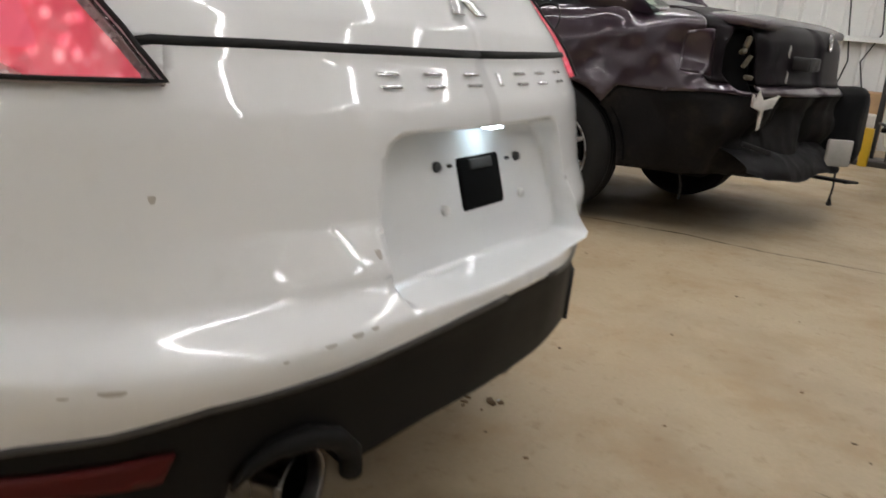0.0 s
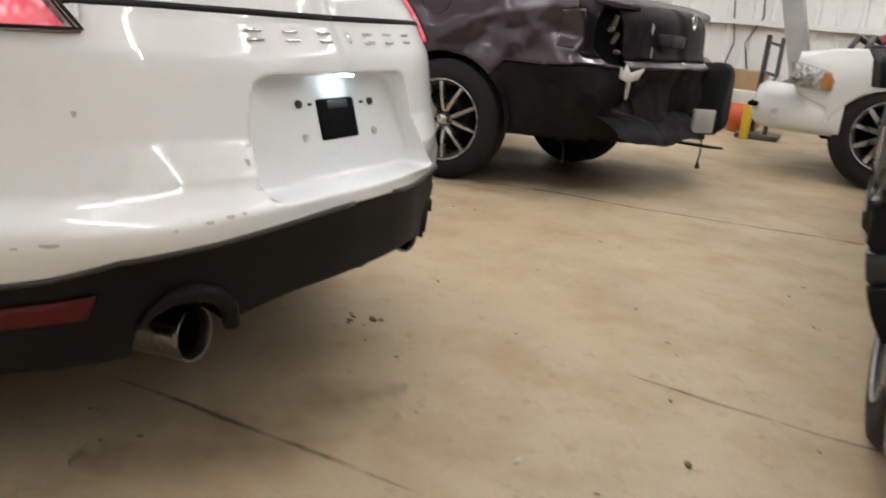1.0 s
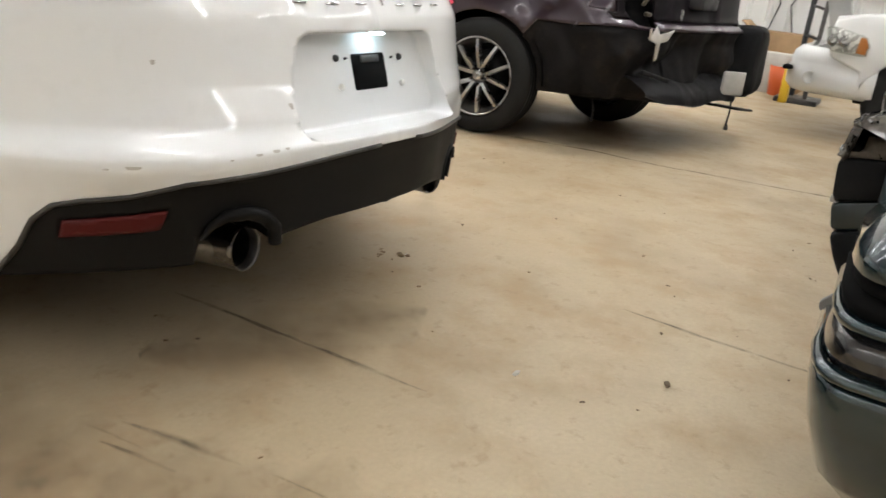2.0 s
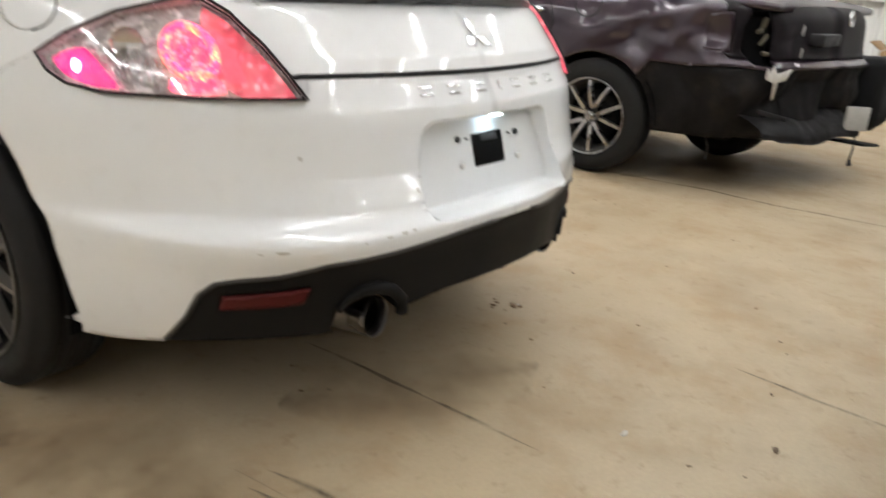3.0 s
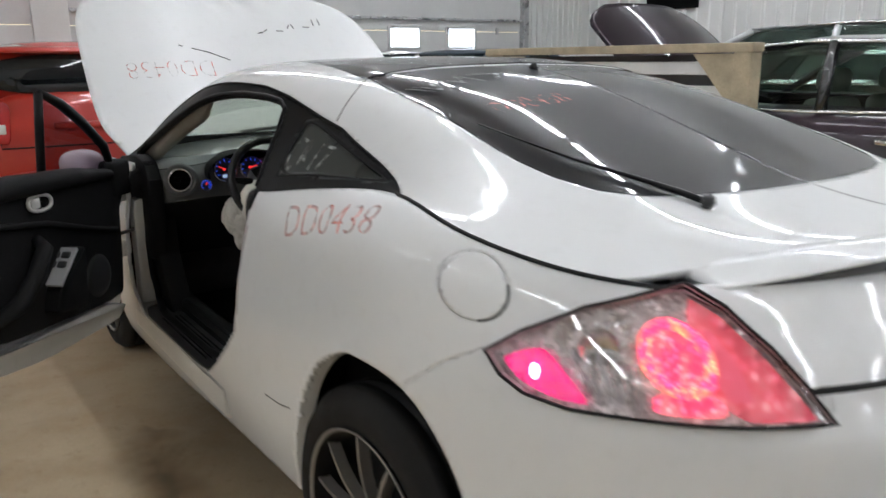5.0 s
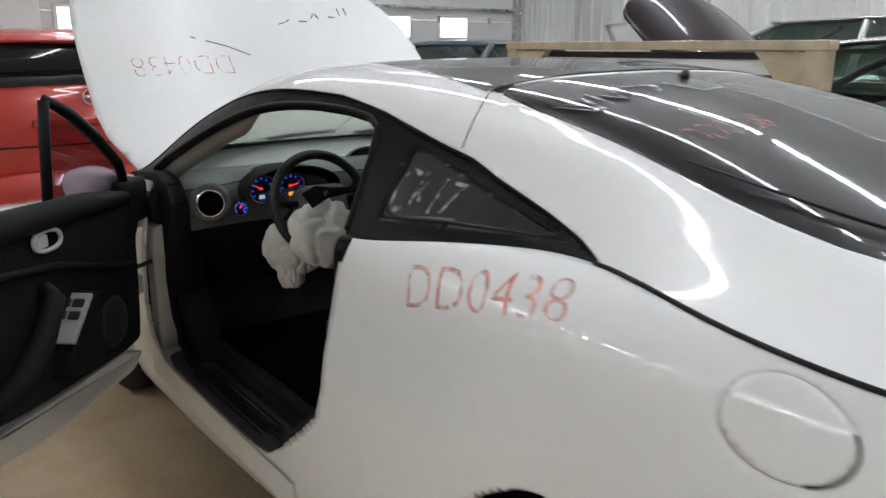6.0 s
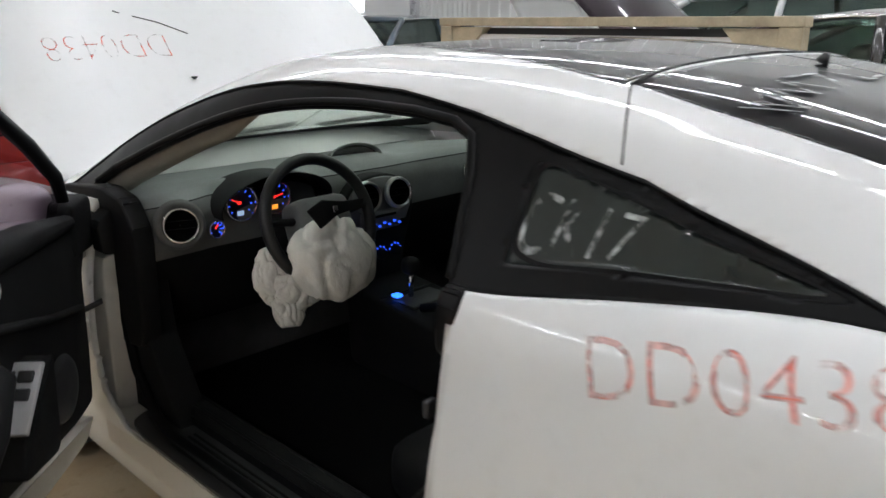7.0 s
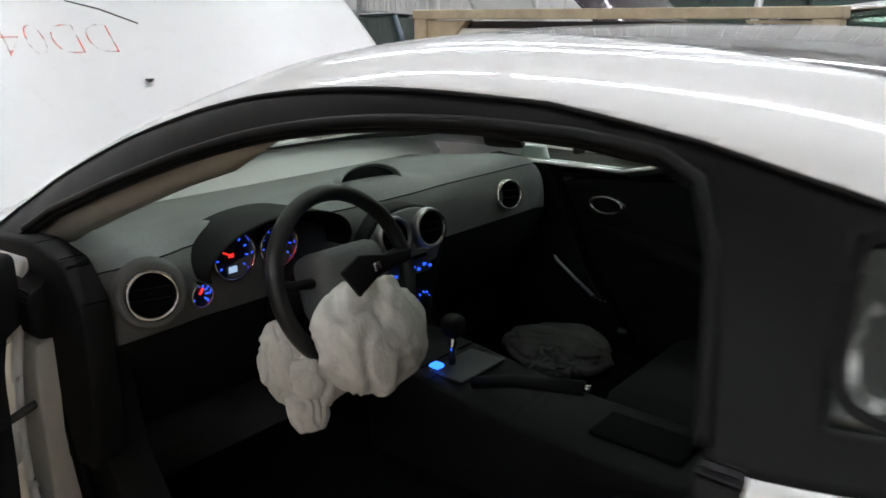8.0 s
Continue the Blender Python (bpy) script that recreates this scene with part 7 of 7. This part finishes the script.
hanging("broken_lamp", [(.063, .655), (.052, .694), (.026, .709), (-.03, .72), (-.10, .70), (-.10, .62), (-.029, .618), (.067, .606), (.066, .631)], .74, .86, smoke, .018, "smoky broken headlight")
hanging("liner", [(.069, .606), (-.024, .618), (-.09, .61), (-.09, .53), (-.035, .528), (.053, .505), (.061, .515)], .75, .84, soft_black, .008, "black plastic fender liner")
hanging("liner", [(.060, .503), (-.039, .528), (-.10, .53), (-.10, .46), (-.058, .463), (.046, .437)], .755, .83, teal_paint, .006)
hanging("liner", [(.046, .434), (-.056, .466), (-.12, .46), (-.12, .34), (-.082, .345), (-.052, .346), (-.008, .322), (.025, .38)], .74, .80, soft_black, .006)
part("clip", box(.752, .045, .505, .768, .064, .522, .003), satin, teal)
hanging("plastic_splinter", [(.021, .402), (-.017, .443), (-.035, .466), (-.09, .45), (-.09, .36), (-.036, .335)], .33, .345, vary(material("pale_grey_plastic", (.16, .155, .15), .5), (.16, .155, .15), .15, 12, 90), .002, "grey broken plastic piece")
part("strut", tube([(.34, -.06, .42), (.55, -.08, .45), (.75, -.08, .50)], .012, 8), metal_dark, teal)
# black block painted as the shade behind the broken bumper
part("engine_front", box(.10, -1.6, .2, .9, -.12, .66, .05), void_shade, teal)
part("fender", prism([(.30, .30), (.42, .25), (.45, .40), (.62, .68), (1.0, .74), (1.3, .62), (1.42, .30), (1.9, .28), (1.9, .92), (.9, .86), (.35, .72)], "y", -.10, -.03, .015), teal_paint, teal)
part("hood_top", ring_loft([[(x, -.06, z - .05), (x, -.12, z), (x, -.9, z + .05), (x, -1.7, z), (x, -1.74, z - .05)] for x, z in ((.45, .70), (.8, .80), (1.5, .90), (1.9, .93))]), teal_paint, teal)
part("body", box(1.9, -1.75, .25, 4.4, -.04, .95, .08, 3), teal_paint, teal)
part("cabin", ring_loft([[(x, -.10, .93), (x, -.28, z), (x, -1.5, z), (x, -1.68, .93)] for x, z in ((1.9, .96), (2.6, 1.38), (3.6, 1.38), (4.3, .98))]), pane_dark, teal)
wl = wheel("wheel", .33, .21, .22, 5, satin, wheel_dark, teal)
wl.matrix_basis = pose(1.02, -.14, .33, 0, 0, -90)
copy_thing(wl, pose(1.02, -1.65, .33, 0, 0, 90))
copy_thing(wl, pose(3.6, -.14, .33, 0, 0, -90))
copy_thing(wl, pose(3.6, -1.65, .33, 0, 0, 90))

# ---- litter on the floor ----
leafy = vary(material("dry_leaf", (.22, .14, .07), .9), (.22, .14, .07), .3, 30, 120)
papery = vary(material("paper_scrap", (.6, .58, .52), .8), (.6, .58, .52), .1, 30, 120)
stone = vary(material("dark_chip", (.16, .11, .065), .9), (.16, .11, .065), .3, 30, 120)
rnd = random.Random(5)


def chip(name, label, mat, x, y, size):
    th = thing(name, label, "litter", pose(x, y, 0, 0, 0, rnd.uniform(0, 360)), "litter on the floor")
    n = 7
    pts = [(size * (.6 + .6 * rnd.random()) * math.cos(2 * math.pi * i / n), size * .6 * (.6 + .6 * rnd.random()) * math.sin(2 * math.pi * i / n)) for i in range(n)]
    bm = prism(pts, "z", 0, size * .18)
    for v in bm.verts:
        v.co.z += abs(noise.noise(v.co * 60)) * size * .25 * (v.co.z > 0)
    part("piece", bm, mat, th)


chip("leaf", "crumpled brown leaf on the floor", leafy, .56, .345, .020)
chip("paper_scrap", "small white paper scrap on the floor", papery, .575, .33, .010)
chip("paper_scrap", "small white paper scrap on the floor", papery, .08, -.32, .014)
chip("dark_chip", "small dark chip on the floor", stone, .285, -.64, .017)
for i in range(34):
    x, y = rnd.uniform(-.6, 2.2), rnd.uniform(-1.2, .9)
    chip("dark_chip" if i % 3 else "dry_leaf", "tiny dark crumb on the concrete" if i % 3 else "tiny dry leaf bit on the concrete", stone if i % 3 else leafy, x, y, rnd.uniform(.004, .009))
for i in range(8):
    chip("dry_leaf", "tiny dry leaf bit on the concrete", leafy, .50 + rnd.uniform(-.09, .09), .36 + rnd.uniform(-.07, .07), rnd.uniform(.005, .012))


# ---- joints, marks and painted shade on the concrete ----
def floor_mark(name, base, most, keep, scale):
    """A mark or painted shade on the concrete: it fades out towards both its edges and is broken up inside."""
    m = material(name, base, .88)
    n, l, b = nodes(m)
    uv = n.new("ShaderNodeUVMap")
    split = n.new("ShaderNodeSeparateXYZ")
    l.new(uv.outputs["UV"], split.inputs[0])
    across = ramp(m, split, [(.0, 0.0), (.5, 1.0), (1.0, 0.0)], "Y")
    patchy = ramp(m, tex(m, scale, 6), [(keep - .18, 0.0), (keep + .18, most)])
    both = mix(m, 1.0, across.outputs["Color"], patchy.outputs["Color"], "MULTIPLY")
    l.new(both, b.inputs["Alpha"])
    return m


joint = floor_mark("dark_floor_joint", (.17, .125, .075), .9, .46, 9)
rub = floor_mark("rubber_streak", (.15, .12, .08), .75, .50, 14)


def streak(name, label, mat, pts, w):
    bm = bmesh.new()
    pts = dense(pts, .05, False)
    lo, hi = [], []
    uv = bm.loops.layers.uv.new("UVMap")
    for i, (x, y) in enumerate(pts):
        a, b = pts[max(i - 1, 0)], pts[min(i + 1, len(pts) - 1)]
        d = Vector((b[0] - a[0], b[1] - a[1], 0)).normalized()
        s = Vector((-d.y, d.x, 0))
        k = w * (.6 + .8 * abs(noise.noise(Vector((x * 9, y * 9, 1))))) * min(1, i / 4 + .1, (len(pts) - 1 - i) / 4 + .1)
        c = Vector((x + .01 * noise.noise(Vector((x * 5, y * 5, 3))), y, .004))
        lo.append(bm.verts.new(c - s * k))
        hi.append(bm.verts.new(c + s * k))
    for i in range(len(pts) - 1):
        f = bm.faces.new((lo[i], lo[i + 1], hi[i + 1], hi[i]))
        for lp, c in zip(f.loops, ((i, 0), (i + 1, 0), (i + 1, 1), (i, 1))):
            lp[uv].uv = c
    tagged(link(name, bm, mat), label, "floor joint", kind="structure")


streak("trim", "dark worn joint in the concrete floor", joint, [(-.15, .62), (-.145, .4), (-.14, .2), (-.146, -.05), (-.145, -.2)], .013)
streak("trim", "dark worn joint in the concrete floor", joint, [(.66, -.40), (.65, -.5), (.635, -.65), (.615, -.9), (.63, -1.15)], .014)
streak("trim", "dark worn joint in the concrete floor", joint, [(2.74, 1.1), (2.82, .5), (2.80, .1), (2.92, -.9), (2.9, -1.5)], .02)
for i in range(16):
    r_ = random.Random(40 + i)
    x, y = r_.uniform(-.95, -.55), r_.uniform(-.45, .35)
    L = r_.uniform(.06, .3)
    streak("trim", "dark rubbed streak on the concrete floor", rub, [(x, y), (x + L * .12, y - L)], r_.uniform(.003, .010))
soot = floor_mark("dark_tyre_smudge", (.14, .11, .075), .75, .52, 10)
for i in range(14):
    r_ = random.Random(500 + i)
    x, y = r_.uniform(-1.25, -.5), r_.uniform(-.55, .25)
    L = r_.uniform(.12, .40)
    streak("trim", "dark tyre smudge on the concrete floor", soot, [(x, y), (x + L * .10, y - L * .5), (x + L * .16, y - L)], r_.uniform(.02, .05))
# Ground-in dirt plus the cars' shadows, painted as brown strips on the floor.
dirt_and_shade = floor_mark("ground_in_dirt_and_shade", (.28, .195, .11), .6, .46, 4)
for pts, w in (([(-1.0, .75), (-.85, .2), (-.72, -.3), (-.62, -.75)], .30), ([(-.45, .40), (-.05, .15), (.25, .05)], .24),
               # this strip paints the coupe's shadow along its left side
               ([(-1.02, 2.6), (-1.08, 1.9), (-1.06, 1.2), (-.98, .7)], .20)):
    streak("trim", "brown dirt and painted shade on the concrete floor", dirt_and_shade, pts, w)
